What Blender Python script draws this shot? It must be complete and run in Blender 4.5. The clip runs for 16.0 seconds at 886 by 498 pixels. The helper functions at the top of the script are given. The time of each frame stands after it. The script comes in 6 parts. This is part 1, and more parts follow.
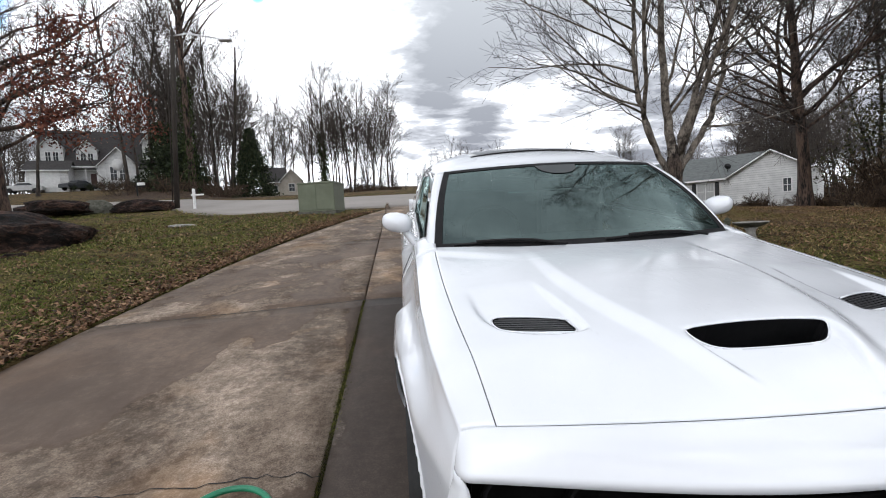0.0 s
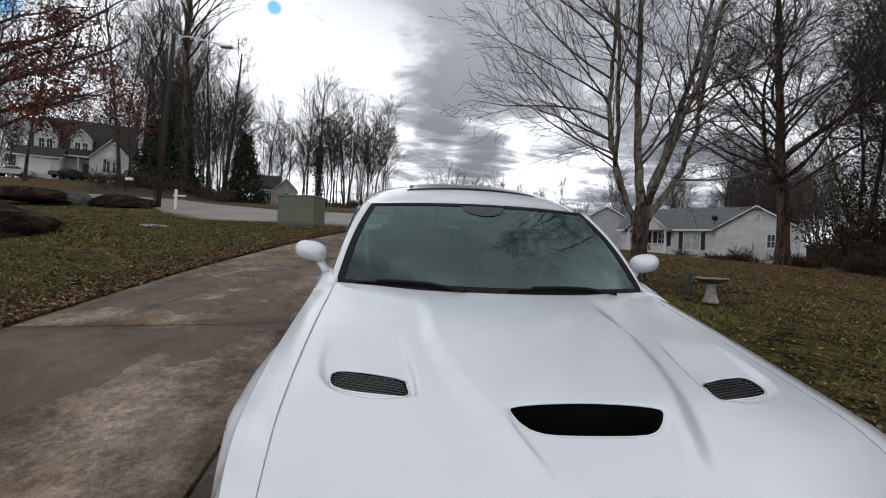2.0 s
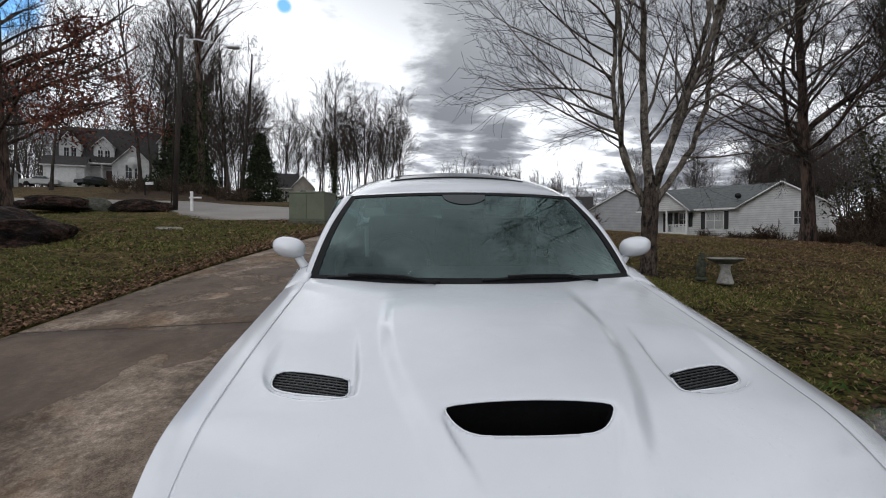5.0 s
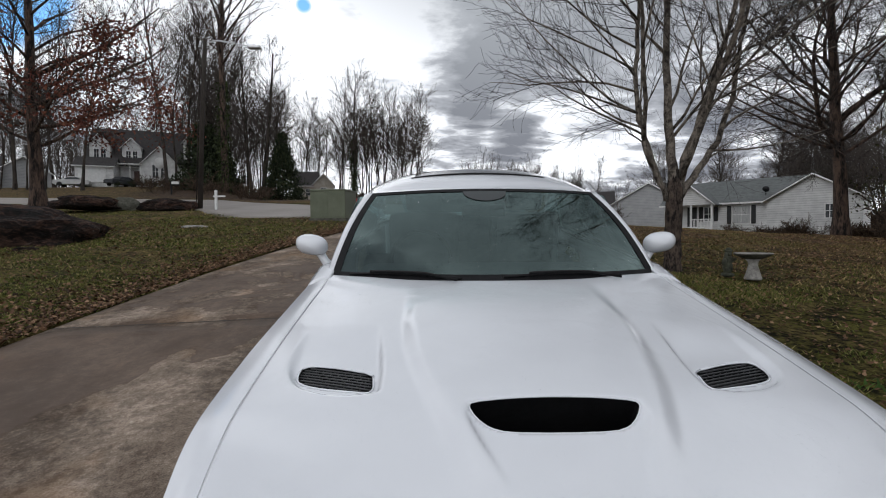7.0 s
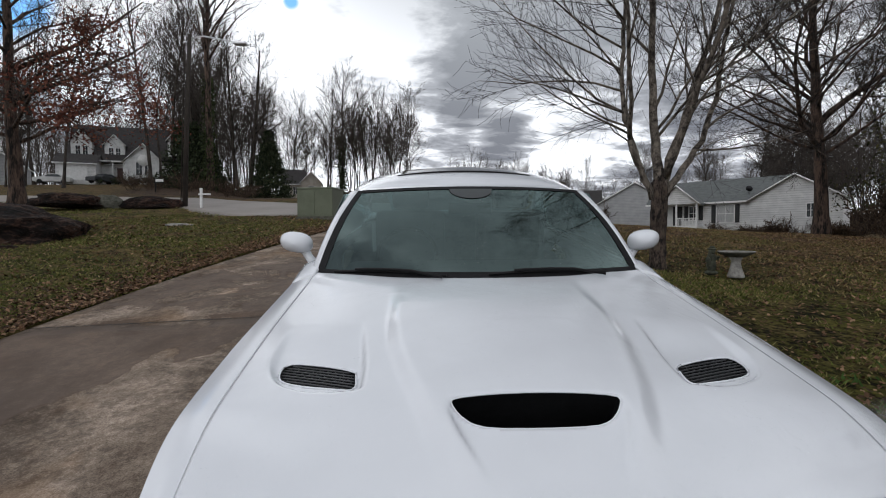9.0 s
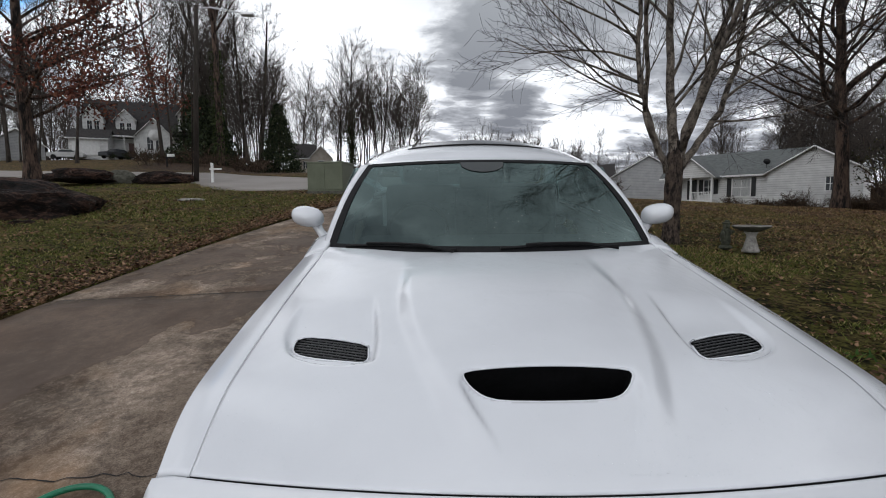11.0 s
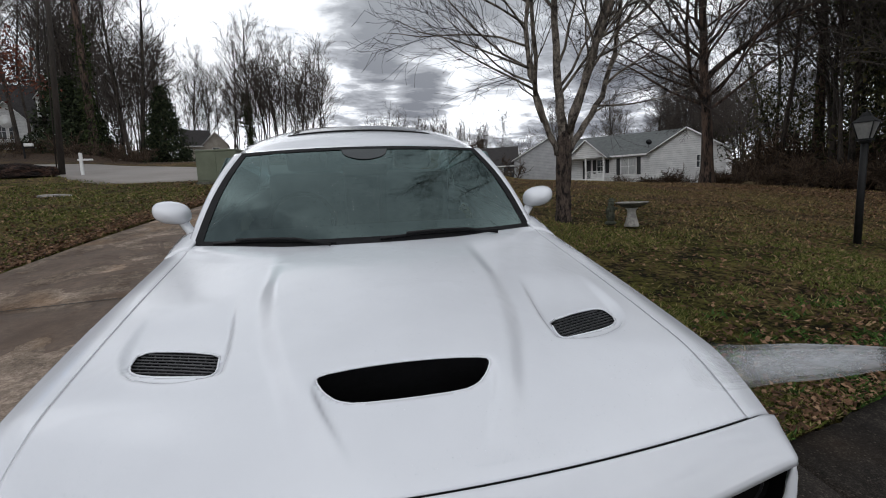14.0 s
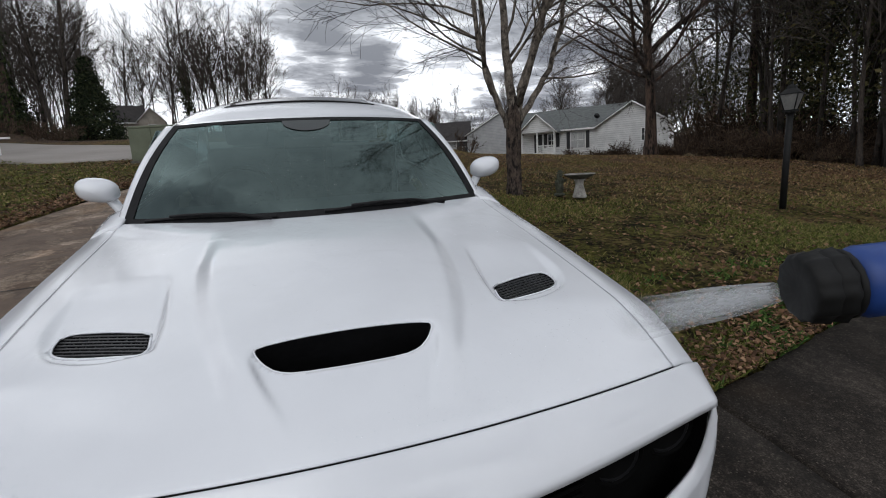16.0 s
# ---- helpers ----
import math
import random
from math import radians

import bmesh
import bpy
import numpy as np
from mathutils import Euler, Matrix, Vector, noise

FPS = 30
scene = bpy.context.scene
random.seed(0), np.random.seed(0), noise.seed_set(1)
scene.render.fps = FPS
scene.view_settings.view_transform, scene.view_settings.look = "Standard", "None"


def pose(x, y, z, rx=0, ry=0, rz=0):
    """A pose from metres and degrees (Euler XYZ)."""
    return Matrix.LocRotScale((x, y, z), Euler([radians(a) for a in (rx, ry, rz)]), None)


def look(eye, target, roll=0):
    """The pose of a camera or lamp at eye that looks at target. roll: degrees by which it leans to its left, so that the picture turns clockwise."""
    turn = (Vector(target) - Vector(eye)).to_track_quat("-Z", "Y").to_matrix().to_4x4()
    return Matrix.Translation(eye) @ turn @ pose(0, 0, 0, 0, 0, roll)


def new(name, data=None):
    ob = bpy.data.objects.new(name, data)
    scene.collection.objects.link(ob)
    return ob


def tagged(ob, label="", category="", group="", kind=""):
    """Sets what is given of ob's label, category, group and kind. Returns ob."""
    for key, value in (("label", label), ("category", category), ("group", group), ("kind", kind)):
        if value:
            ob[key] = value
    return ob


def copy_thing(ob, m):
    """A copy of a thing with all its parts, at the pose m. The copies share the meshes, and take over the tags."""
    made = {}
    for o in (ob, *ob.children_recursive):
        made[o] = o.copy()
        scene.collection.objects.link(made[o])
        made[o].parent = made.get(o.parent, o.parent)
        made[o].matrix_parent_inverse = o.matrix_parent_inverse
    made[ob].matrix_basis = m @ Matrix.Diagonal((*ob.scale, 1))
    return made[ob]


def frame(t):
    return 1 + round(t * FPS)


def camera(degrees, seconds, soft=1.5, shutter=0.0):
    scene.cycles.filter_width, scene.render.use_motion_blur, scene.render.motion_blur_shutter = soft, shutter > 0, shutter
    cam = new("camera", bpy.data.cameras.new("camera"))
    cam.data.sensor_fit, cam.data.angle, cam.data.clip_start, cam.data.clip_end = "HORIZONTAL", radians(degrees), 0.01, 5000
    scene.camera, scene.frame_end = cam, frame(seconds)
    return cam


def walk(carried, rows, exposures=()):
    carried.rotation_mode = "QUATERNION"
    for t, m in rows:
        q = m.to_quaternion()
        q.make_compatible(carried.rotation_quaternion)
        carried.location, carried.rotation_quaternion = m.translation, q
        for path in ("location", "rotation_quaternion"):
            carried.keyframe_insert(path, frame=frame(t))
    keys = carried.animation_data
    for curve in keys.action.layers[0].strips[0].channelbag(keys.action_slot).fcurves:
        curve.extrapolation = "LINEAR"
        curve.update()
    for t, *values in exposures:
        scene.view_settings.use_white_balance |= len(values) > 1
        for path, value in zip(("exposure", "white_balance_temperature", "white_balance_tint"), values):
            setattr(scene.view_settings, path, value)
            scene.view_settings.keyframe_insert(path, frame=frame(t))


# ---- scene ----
cam = camera(87.04, 16.0, 1.0)
PATH = [
    (0, (-0.866, -0.597, 1.002), (-0.730, 1.396, 0.906), -3.16),
    (0.5, (-0.717, -0.598, 1.077), (-0.577, 1.396, 1.138), 2.19),
    (1, (-0.581, -0.562, 1.096), (-0.550, 1.438, 1.137), 4.32),
    (1.5, (-0.465, -0.545, 1.070), (-0.428, 1.455, 1.092), 3.62),
    (2, (-0.453, -0.542, 1.070), (-0.275, 1.451, 1.075), 2.29),
    (2.5, (-0.420, -0.501, 1.102), (-0.160, 1.481, 1.164), 2.50),
    (3, (-0.272, -0.492, 1.079), (-0.004, 1.489, 1.095), 1.90),
    (3.5, (-0.235, -0.490, 1.082), (-0.023, 1.499, 1.078), 1.07),
    (4, (-0.239, -0.484, 1.073), (-0.080, 1.509, 1.042), 0.62),
    (6.5, (-0.243, -0.490, 1.075), (-0.208, 1.509, 1.033), -0.55),
    (7, (-0.249, -0.489, 1.075), (-0.235, 1.510, 1.023), -0.43),
    (7.5, (-0.239, -0.483, 1.074), (-0.220, 1.517, 1.020), -0.19),
    (8, (-0.231, -0.484, 1.078), (-0.190, 1.515, 1.033), -0.25),
    (8.5, (-0.235, -0.482, 1.075), (-0.187, 1.517, 1.029), -0.26),
    (9, (-0.235, -0.486, 1.069), (-0.172, 1.513, 1.011), -0.39),
    (11.5, (-0.241, -0.472, 1.067), (-0.234, 1.519, 0.876), -0.65),
    (12, (-0.243, -0.464, 1.067), (-0.241, 1.525, 0.856), -0.82),
    (12.5, (-0.224, -0.458, 1.063), (-0.208, 1.528, 0.834), -0.99),
    (13, (-0.199, -0.464, 1.063), (-0.096, 1.519, 0.825), -1.68),
    (13.5, (-0.188, -0.431, 1.079), (0.040, 1.542, 0.837), -1.73),
    (14, (-0.096, -0.443, 1.079), (0.285, 1.506, 0.840), -2.47),
    (14.5, (-0.063, -0.441, 1.081), (0.385, 1.494, 0.845), -3.19),
    (15, (-0.053, -0.439, 1.069), (0.433, 1.483, 0.805), -3.50),
    (15.5, (-0.057, -0.446, 1.060), (0.466, 1.460, 0.751), -3.49),
    (16, (-0.061, -0.452, 1.053), (0.493, 1.438, 0.705), -3.40),
]
walk(cam, [(t, look(eye, target, roll)) for t, eye, target, roll in PATH],
     [(0.0, 0.54), (0.3, 0.34), (0.6, 0.0), (1.0, -0.12), (4.0, -0.17), (9.0, -0.19), (12.0, -0.17), (16.0, -0.13)])

# ---- sky, sun ----
def link(nt, a, b):
    nt.links.new(a, b)


def ramp(nt, fac, stops):
    r = nt.nodes.new("ShaderNodeValToRGB")
    while len(r.color_ramp.elements) < len(stops):
        r.color_ramp.elements.new(0.5)
    for e, (p, c) in zip(r.color_ramp.elements, stops):
        e.position = p
        e.color = (*c, 1) if len(c) == 3 else c
    link(nt, fac, r.inputs["Fac"])
    return r.outputs["Color"]


def math_node(nt, op, a, b=None, clamp=False):
    n = nt.nodes.new("ShaderNodeMath")
    n.operation, n.use_clamp = op, clamp
    for i, v in enumerate((a, b)):
        if v is None:
            continue
        if isinstance(v, (int, float)):
            n.inputs[i].default_value = v
        else:
            link(nt, v, n.inputs[i])
    return n.outputs[0]


def noise_node(nt, vec, scale, detail=4.0, rough=0.55, dist=0.0):
    n = nt.nodes.new("ShaderNodeTexNoise")
    n.inputs["Scale"].default_value, n.inputs["Detail"].default_value = scale, detail
    n.inputs["Roughness"].default_value, n.inputs["Distortion"].default_value = rough, dist
    if vec is not None:
        link(nt, vec, n.inputs["Vector"])
    return n.outputs["Fac"]


def mix(nt, fac, a, b, mode="MIX"):
    n = nt.nodes.new("ShaderNodeMix")
    n.data_type, n.blend_type, n.clamp_factor = "RGBA", mode, True
    for sock, v in ((n.inputs[0], fac), (n.inputs[6], a), (n.inputs[7], b)):
        if isinstance(v, (int, float)):
            sock.default_value = v
        elif isinstance(v, tuple):
            sock.default_value = (*v, 1)
        else:
            link(nt, v, sock)
    return n.outputs[2]


def make_sky():
    w = bpy.data.worlds.new("sky")
    scene.world = w
    w.use_nodes = True
    nt = w.node_tree
    nt.nodes.clear()
    out, bg = nt.nodes.new("ShaderNodeOutputWorld"), nt.nodes.new("ShaderNodeBackground")
    sky = nt.nodes.new("ShaderNodeTexSky")
    sky.sky_type, sky.sun_disc = "NISHITA", False
    sky.sun_elevation, sky.sun_rotation = radians(42), radians(215)
    tc, sep = nt.nodes.new("ShaderNodeTexCoord"), nt.nodes.new("ShaderNodeSeparateXYZ")
    link(nt, tc.outputs["Generated"], sep.inputs[0])
    up = math_node(nt, "ADD", math_node(nt, "MAXIMUM", sep.outputs["Z"], 0.0), 0.16)
    flat = nt.nodes.new("ShaderNodeCombineXYZ")
    link(nt, math_node(nt, "DIVIDE", sep.outputs["X"], up), flat.inputs[0])
    link(nt, math_node(nt, "DIVIDE", sep.outputs["Y"], up), flat.inputs[1])
    big = noise_node(nt, flat.outputs[0], 0.95, 8, 0.58, 0.3)
    streaks = nt.nodes.new("ShaderNodeMapping")
    streaks.inputs["Scale"].default_value = (0.90, 1.25, 1.0)
    link(nt, flat.outputs[0], streaks.inputs[0])
    fine = noise_node(nt, streaks.outputs[0], 2.7, 9, 0.62, 0.25)
    cover = math_node(nt, "ADD", math_node(nt, "MULTIPLY", big, 0.62 * 1.45), math_node(nt, "MULTIPLY", fine, 1.15))
    cover = math_node(nt, "SUBTRACT", cover, 0.52)

    def bank(centre, size, amount):
        # a cloud bank (or a break in the cloud) round a direction
        c = Vector(centre).normalized()
        dot = nt.nodes.new("ShaderNodeVectorMath")
        dot.operation = "DOT_PRODUCT"
        link(nt, tc.outputs["Generated"], dot.inputs[0])
        dot.inputs[1].default_value = c
        m = nt.nodes.new("ShaderNodeMapRange")
        m.interpolation_type = "SMOOTHSTEP"
        m.inputs["From Min"].default_value, m.inputs["From Max"].default_value = math.cos(radians(size)), 1.0
        m.inputs["To Max"].default_value = amount
        link(nt, dot.outputs["Value"], m.inputs["Value"])
        return m.outputs[0]

    for centre, size, amount in BANKS:
        cover = math_node(nt, "ADD", cover, bank(centre, size, amount))
    cloud = ramp(nt, cover, CLOUD_RAMP)
    # even grey veil of cloud added high up, mostly unseen, for a smooth windshield reflection
    cloud = mix(nt, math_node(nt, "MINIMUM", bank(*VEIL), 0.88), cloud, (0.52, 0.555, 0.60))
    blue = mix(nt, 1.0, sky.outputs[0], (0.15, 0.32, 0.40), "MULTIPLY")
    gap = math_node(nt, "MULTIPLY", fine, 0.9)
    for centre, size, amount in BLUE_HOLES:
        gap = math_node(nt, "ADD", gap, bank(centre, size, amount))
    hole = ramp(nt, gap, ((0.0, (0.9, 0.9, 0.9)), (0.24, (0, 0, 0))))
    col = mix(nt, hole, cloud, blue)
    # below the skyline
    low = nt.nodes.new("ShaderNodeMapRange")
    low.inputs["From Min"].default_value, low.inputs["From Max"].default_value = -0.06, 0.0
    link(nt, sep.outputs["Z"], low.inputs["Value"])
    col = mix(nt, low.outputs[0], (0.10, 0.09, 0.07), col)
    link(nt, col, bg.inputs["Color"])
    bg.inputs["Strength"].default_value = SKY_STRENGTH
    link(nt, bg.outputs[0], out.inputs["Surface"])


SKY_STRENGTH = 1.0
BANKS = [((0.06, 1.0, 0.26), 10, 0.14), ((0.17, 1.0, 0.34), 13, 0.13), ((0.28, 1.0, 0.47), 18, 0.14), ((0.55, 1.0, 0.42), 26, 0.08), ((-0.28, 1.0, 0.40), 24, -0.20),
         ((0.18, 1.0, 0.235), 6, -0.16), ((0.33, 1.0, 0.20), 10, -0.13), ((0.10, 1.0, 0.13), 16, -0.09), ((0.18, 1.0, 0.198), 4.5, 0.22), ((-0.07, 1.0, 0.385), 5, -0.12),
         ((-0.05, 1.0, 0.42), 4, 0.16), ((-0.9, 1.0, 0.45), 26, 0.03)]
VEIL = ((0.15, 0.56, 0.83), 48, 1.15)
BLUE_HOLES = (((-0.283, 1.0, 0.490), 1.15, -0.48), ((-0.90, 1.0, 0.52), 6.0, -0.62))
CLOUD_RAMP = ((0.38, (1.70, 1.75, 1.84)), (0.48, (1.16, 1.20, 1.27)), (0.57, (0.56, 0.585, 0.645)), (0.72, (0.255, 0.272, 0.315)))
make_sky()
sun = new("sun", bpy.data.lights.new("sun", "SUN"))
sun.data.energy, sun.data.angle, sun.data.color = 0.3, radians(35), (1.0, 0.96, 0.9)
sun.matrix_world = look((0, 0, 22), (14, 20, 0))


# ---- materials ----
def material(name, rough=0.6, metal=0.0, spec=0.5):
    m = bpy.data.materials.new(name)
    m.use_nodes = True
    nt = m.node_tree
    b = nt.nodes["Principled BSDF"]
    b.inputs["Roughness"].default_value, b.inputs["Metallic"].default_value = rough, metal
    b.inputs["Specular IOR Level"].default_value = spec
    return m, nt, b


def coords(nt, scale=(1, 1, 1), kind="Object"):
    tc, mp = nt.nodes.new("ShaderNodeTexCoord"), nt.nodes.new("ShaderNodeMapping")
    link(nt, tc.outputs[kind], mp.inputs[0])
    mp.inputs["Scale"].default_value = scale
    return mp.outputs[0]


def bump(nt, b, height, strength=0.3, distance=0.01):
    n = nt.nodes.new("ShaderNodeBump")
    n.inputs["Strength"].default_value, n.inputs["Distance"].default_value = strength, distance
    link(nt, height, n.inputs["Height"])
    link(nt, n.outputs[0], b.inputs["Normal"])


def mottled(name, dark, light, scale=6.0, rough=0.7, fine=60.0, bumpy=0.3, dist=0.01, stretch=(1, 1, 1), metal=0.0, spec=0.4, lo=0.34):
    """Two scales of variation between two colours, with relief."""
    m, nt, b = material(name, rough, metal, spec)
    v = coords(nt, stretch)
    a, f = noise_node(nt, v, scale, 5), noise_node(nt, v, fine, 3)
    s = math_node(nt, "ADD", math_node(nt, "MULTIPLY", a, 0.65), math_node(nt, "MULTIPLY", f, 0.35))
    link(nt, ramp(nt, s, ((lo, dark), (1 - lo, light))), b.inputs["Base Color"])
    bump(nt, b, s, bumpy, dist)
    return m


def make_paint():
    m, nt, b = material("white_car_paint", 0.22)
    v = coords(nt)
    d = noise_node(nt, v, 3.0, 4)
    link(nt, ramp(nt, d, ((0.3, (0.66, 0.675, 0.71)), (0.7, (0.71, 0.725, 0.76)))), b.inputs["Base Color"])
    b.inputs["Coat Weight"].default_value, b.inputs["Coat Roughness"].default_value = 0.9, 0.04
    # wet film: runs and beads of water
    drops = nt.nodes.new("ShaderNodeTexVoronoi")
    drops.inputs["Scale"].default_value = 95
    link(nt, v, drops.inputs["Vector"])
    bead = ramp(nt, drops.outputs["Distance"], ((0.10, (1, 1, 1)), (0.30, (0, 0, 0))))
    wet = ramp(nt, noise_node(nt, v, 4.0, 4), ((0.50, (0, 0, 0)), (0.62, (1, 1, 1))))
    film = noise_node(nt, coords(nt, (9, 2.2, 9)), 2.0, 4, 0.6, 1.2)
    h = math_node(nt, "ADD", math_node(nt, "MULTIPLY", mix(nt, 1.0, bead, wet, "MULTIPLY"), 0.22), math_node(nt, "MULTIPLY", film, 0.30))
    pools = ramp(nt, noise_node(nt, v, 2.3, 3, 0.5, 0.3), ((0.51, (0, 0, 0)), (0.58, (1, 1, 1))))
    ripple = math_node(nt, "MULTIPLY", noise_node(nt, coords(nt, (1, 0.45, 1)), 34, 3, 0.55, 0.8), pools)
    h = math_node(nt, "ADD", h, math_node(nt, "MULTIPLY", ripple, 0.95))
    n = nt.nodes.new("ShaderNodeBump")
    n.inputs["Strength"].default_value, n.inputs["Distance"].default_value = 0.40, 0.004
    link(nt, h, n.inputs["Height"])
    link(nt, n.outputs[0], b.inputs["Coat Normal"])
    return m


def make_glass(name, tint=(0.10, 0.16, 0.155)):
    m = bpy.data.materials.new(name)
    m.use_nodes = True
    nt = m.node_tree
    nt.nodes.clear()
    out = nt.nodes.new("ShaderNodeOutputMaterial")
    t, g, mx, fr = (nt.nodes.new(k) for k in ("ShaderNodeBsdfTransparent", "ShaderNodeBsdfGlossy", "ShaderNodeMixShader", "ShaderNodeFresnel"))
    t.inputs["Color"].default_value = (*tint, 1)
    g.inputs["Roughness"].default_value = 0.03
    fr.inputs["IOR"].default_value = 1.95
    g.inputs["Color"].default_value = (0.78, 1.0, 0.97, 1)
    v = coords(nt)
    vor = nt.nodes.new("ShaderNodeTexVoronoi")
    vor.inputs["Scale"].default_value = 110
    link(nt, v, vor.inputs["Vector"])
    bead = ramp(nt, vor.outputs["Distance"], ((0.12, (1, 1, 1)), (0.34, (0, 0, 0))))
    wet = ramp(nt, noise_node(nt, v, 2.6, 4), ((0.44, (0, 0, 0)), (0.60, (1, 1, 1))))
    bn = nt.nodes.new("ShaderNodeBump")
    bn.inputs["Strength"].default_value, bn.inputs["Distance"].default_value = 0.16, 0.003
    link(nt, mix(nt, 1.0, bead, wet, "MULTIPLY"), bn.inputs["Height"])
    link(nt, bn.outputs[0], g.inputs["Normal"])
    link(nt, fr.outputs[0], mx.inputs[0])
    link(nt, t.outputs[0], mx.inputs[1])
    link(nt, g.outputs[0], mx.inputs[2])
    link(nt, mx.outputs[0], out.inputs["Surface"])
    return m


def blob(nt, xyz, centre, radius):
    """1 inside an ellipse on the ground, falling to 0 outside it."""
    n = nt.nodes.new("ShaderNodeVectorMath")
    n.operation = "SUBTRACT"
    link(nt, xyz, n.inputs[0])
    n.inputs[1].default_value = (*centre, 0)
    k = nt.nodes.new("ShaderNodeVectorMath")
    k.operation = "MULTIPLY"
    link(nt, n.outputs[0], k.inputs[0])
    k.inputs[1].default_value = (1 / radius[0], 1 / radius[1], 0)
    l = nt.nodes.new("ShaderNodeVectorMath")
    l.operation = "LENGTH"
    link(nt, k.outputs[0], l.inputs[0])
    return math_node(nt, "SUBTRACT", 1.0, l.outputs["Value"], clamp=True)


def make_concrete(name, tones, wet_level, grit=0.0):
    m, nt, b = material(name, 0.75, 0, 0.25)
    v = coords(nt)
    blot = noise_node(nt, v, 0.9, 9, 0.60, 0.6)
    agg = noise_node(nt, v, 130, 3, 0.7)
    pits = noise_node(nt, v, 26, 6, 0.75)
    base = ramp(nt, math_node(nt, "ADD", math_node(nt, "MULTIPLY", agg, 0.55), math_node(nt, "MULTIPLY", pits, 0.45)),
                ((0.32, tones[0]), (0.49, tones[1]), (0.70, tones[2])))
    # worn spots where the dark aggregate shows
    worn = ramp(nt, math_node(nt, "ADD", math_node(nt, "MULTIPLY", noise_node(nt, v, 11, 8, 0.78), 0.6), math_node(nt, "MULTIPLY", noise_node(nt, v, 0.8, 3), 0.4)), ((0.49, (0, 0, 0)), (0.56, (0.7, 0.7, 0.7))))
    base = mix(nt, worn, base, tuple(c * 0.42 for c in tones[1]))
    w = math_node(nt, "ADD", blot, wet_level)
    for centre, radius, amount in WET_SPOTS:
        w = math_node(nt, "ADD", w, math_node(nt, "MULTIPLY", blob(nt, v, centre, radius), amount))
    wet = ramp(nt, w, ((0.558, (0, 0, 0)), (0.572, (1, 1, 1))))
    rust = ramp(nt, noise_node(nt, v, 1.3, 4, 0.5, 0.4), ((0.52, (0, 0, 0)), (0.74, (0.6, 0.6, 0.6))))
    col = mix(nt, rust, base, tuple(c * k for c, k in zip(tones[1], (1.25, 0.95, 0.62))))
    smear = ramp(nt, noise_node(nt, coords(nt, (1.2, 0.8, 1)), 1.9, 8, 0.68, 0.15), ((0.36, (0.55, 0.51, 0.48)), (0.52, (0.95, 0.95, 0.95)), (0.66, (1.40, 1.41, 1.43))))
    col = mix(nt, 1.0, col, smear, "MULTIPLY")
    dark = mix(nt, 0.60, mix(nt, 1.0, col, (0.58, 0.53, 0.50), "MULTIPLY"), tuple(c * k for c, k in zip(tones[1], (0.56, 0.52, 0.51))))
    col = mix(nt, wet, col, dark)
    link(nt, ramp(nt, w, ((0.55, (0.9, 0.9, 0.9)), (0.60, (0.66, 0.66, 0.66)))), b.inputs["Roughness"])
    col = mix(nt, 0.30, col, mix(nt, 1.0, col, smear, "MULTIPLY"))
    if grit:
        # pale pebbles of the washed-out aggregate
        stones = nt.nodes.new("ShaderNodeTexVoronoi")
        stones.inputs["Scale"].default_value = 95
        link(nt, v, stones.inputs["Vector"])
        pick = nt.nodes.new("ShaderNodeSeparateColor")
        link(nt, stones.outputs["Color"], pick.inputs[0])
        near = ramp(nt, stones.outputs["Distance"], ((0.30, (1, 1, 1)), (0.42, (0, 0, 0))))
        some = ramp(nt, pick.outputs[0], ((0.76, (0, 0, 0)), (0.96, (grit, grit, grit))))
        col = mix(nt, math_node(nt, "MULTIPLY", near, some), col, tones[2])
    link(nt, col, b.inputs["Base Color"])
    bump(nt, b, mix(nt, wet, math_node(nt, "ADD", agg, math_node(nt, "MULTIPLY", pits, 0.6)), (0.9, 0.9, 0.9)), 0.4, 0.006)
    return m


WET_SPOTS = (((-3.0, 2.8), (1.15, 1.25), 0.34), ((-1.95, 3.25), (0.30, 0.65), 0.30), ((-1.08, 2.2), (0.42, 4.5), 0.30), ((-2.4, 5.6), (1.6, 1.9), 0.10),
             ((-1.68, 2.5), (0.42, 1.35), -0.28), ((-2.4, 1.3), (1.2, 0.85), -0.24), ((-2.16, 2.75), (0.13, 0.50), -0.34))


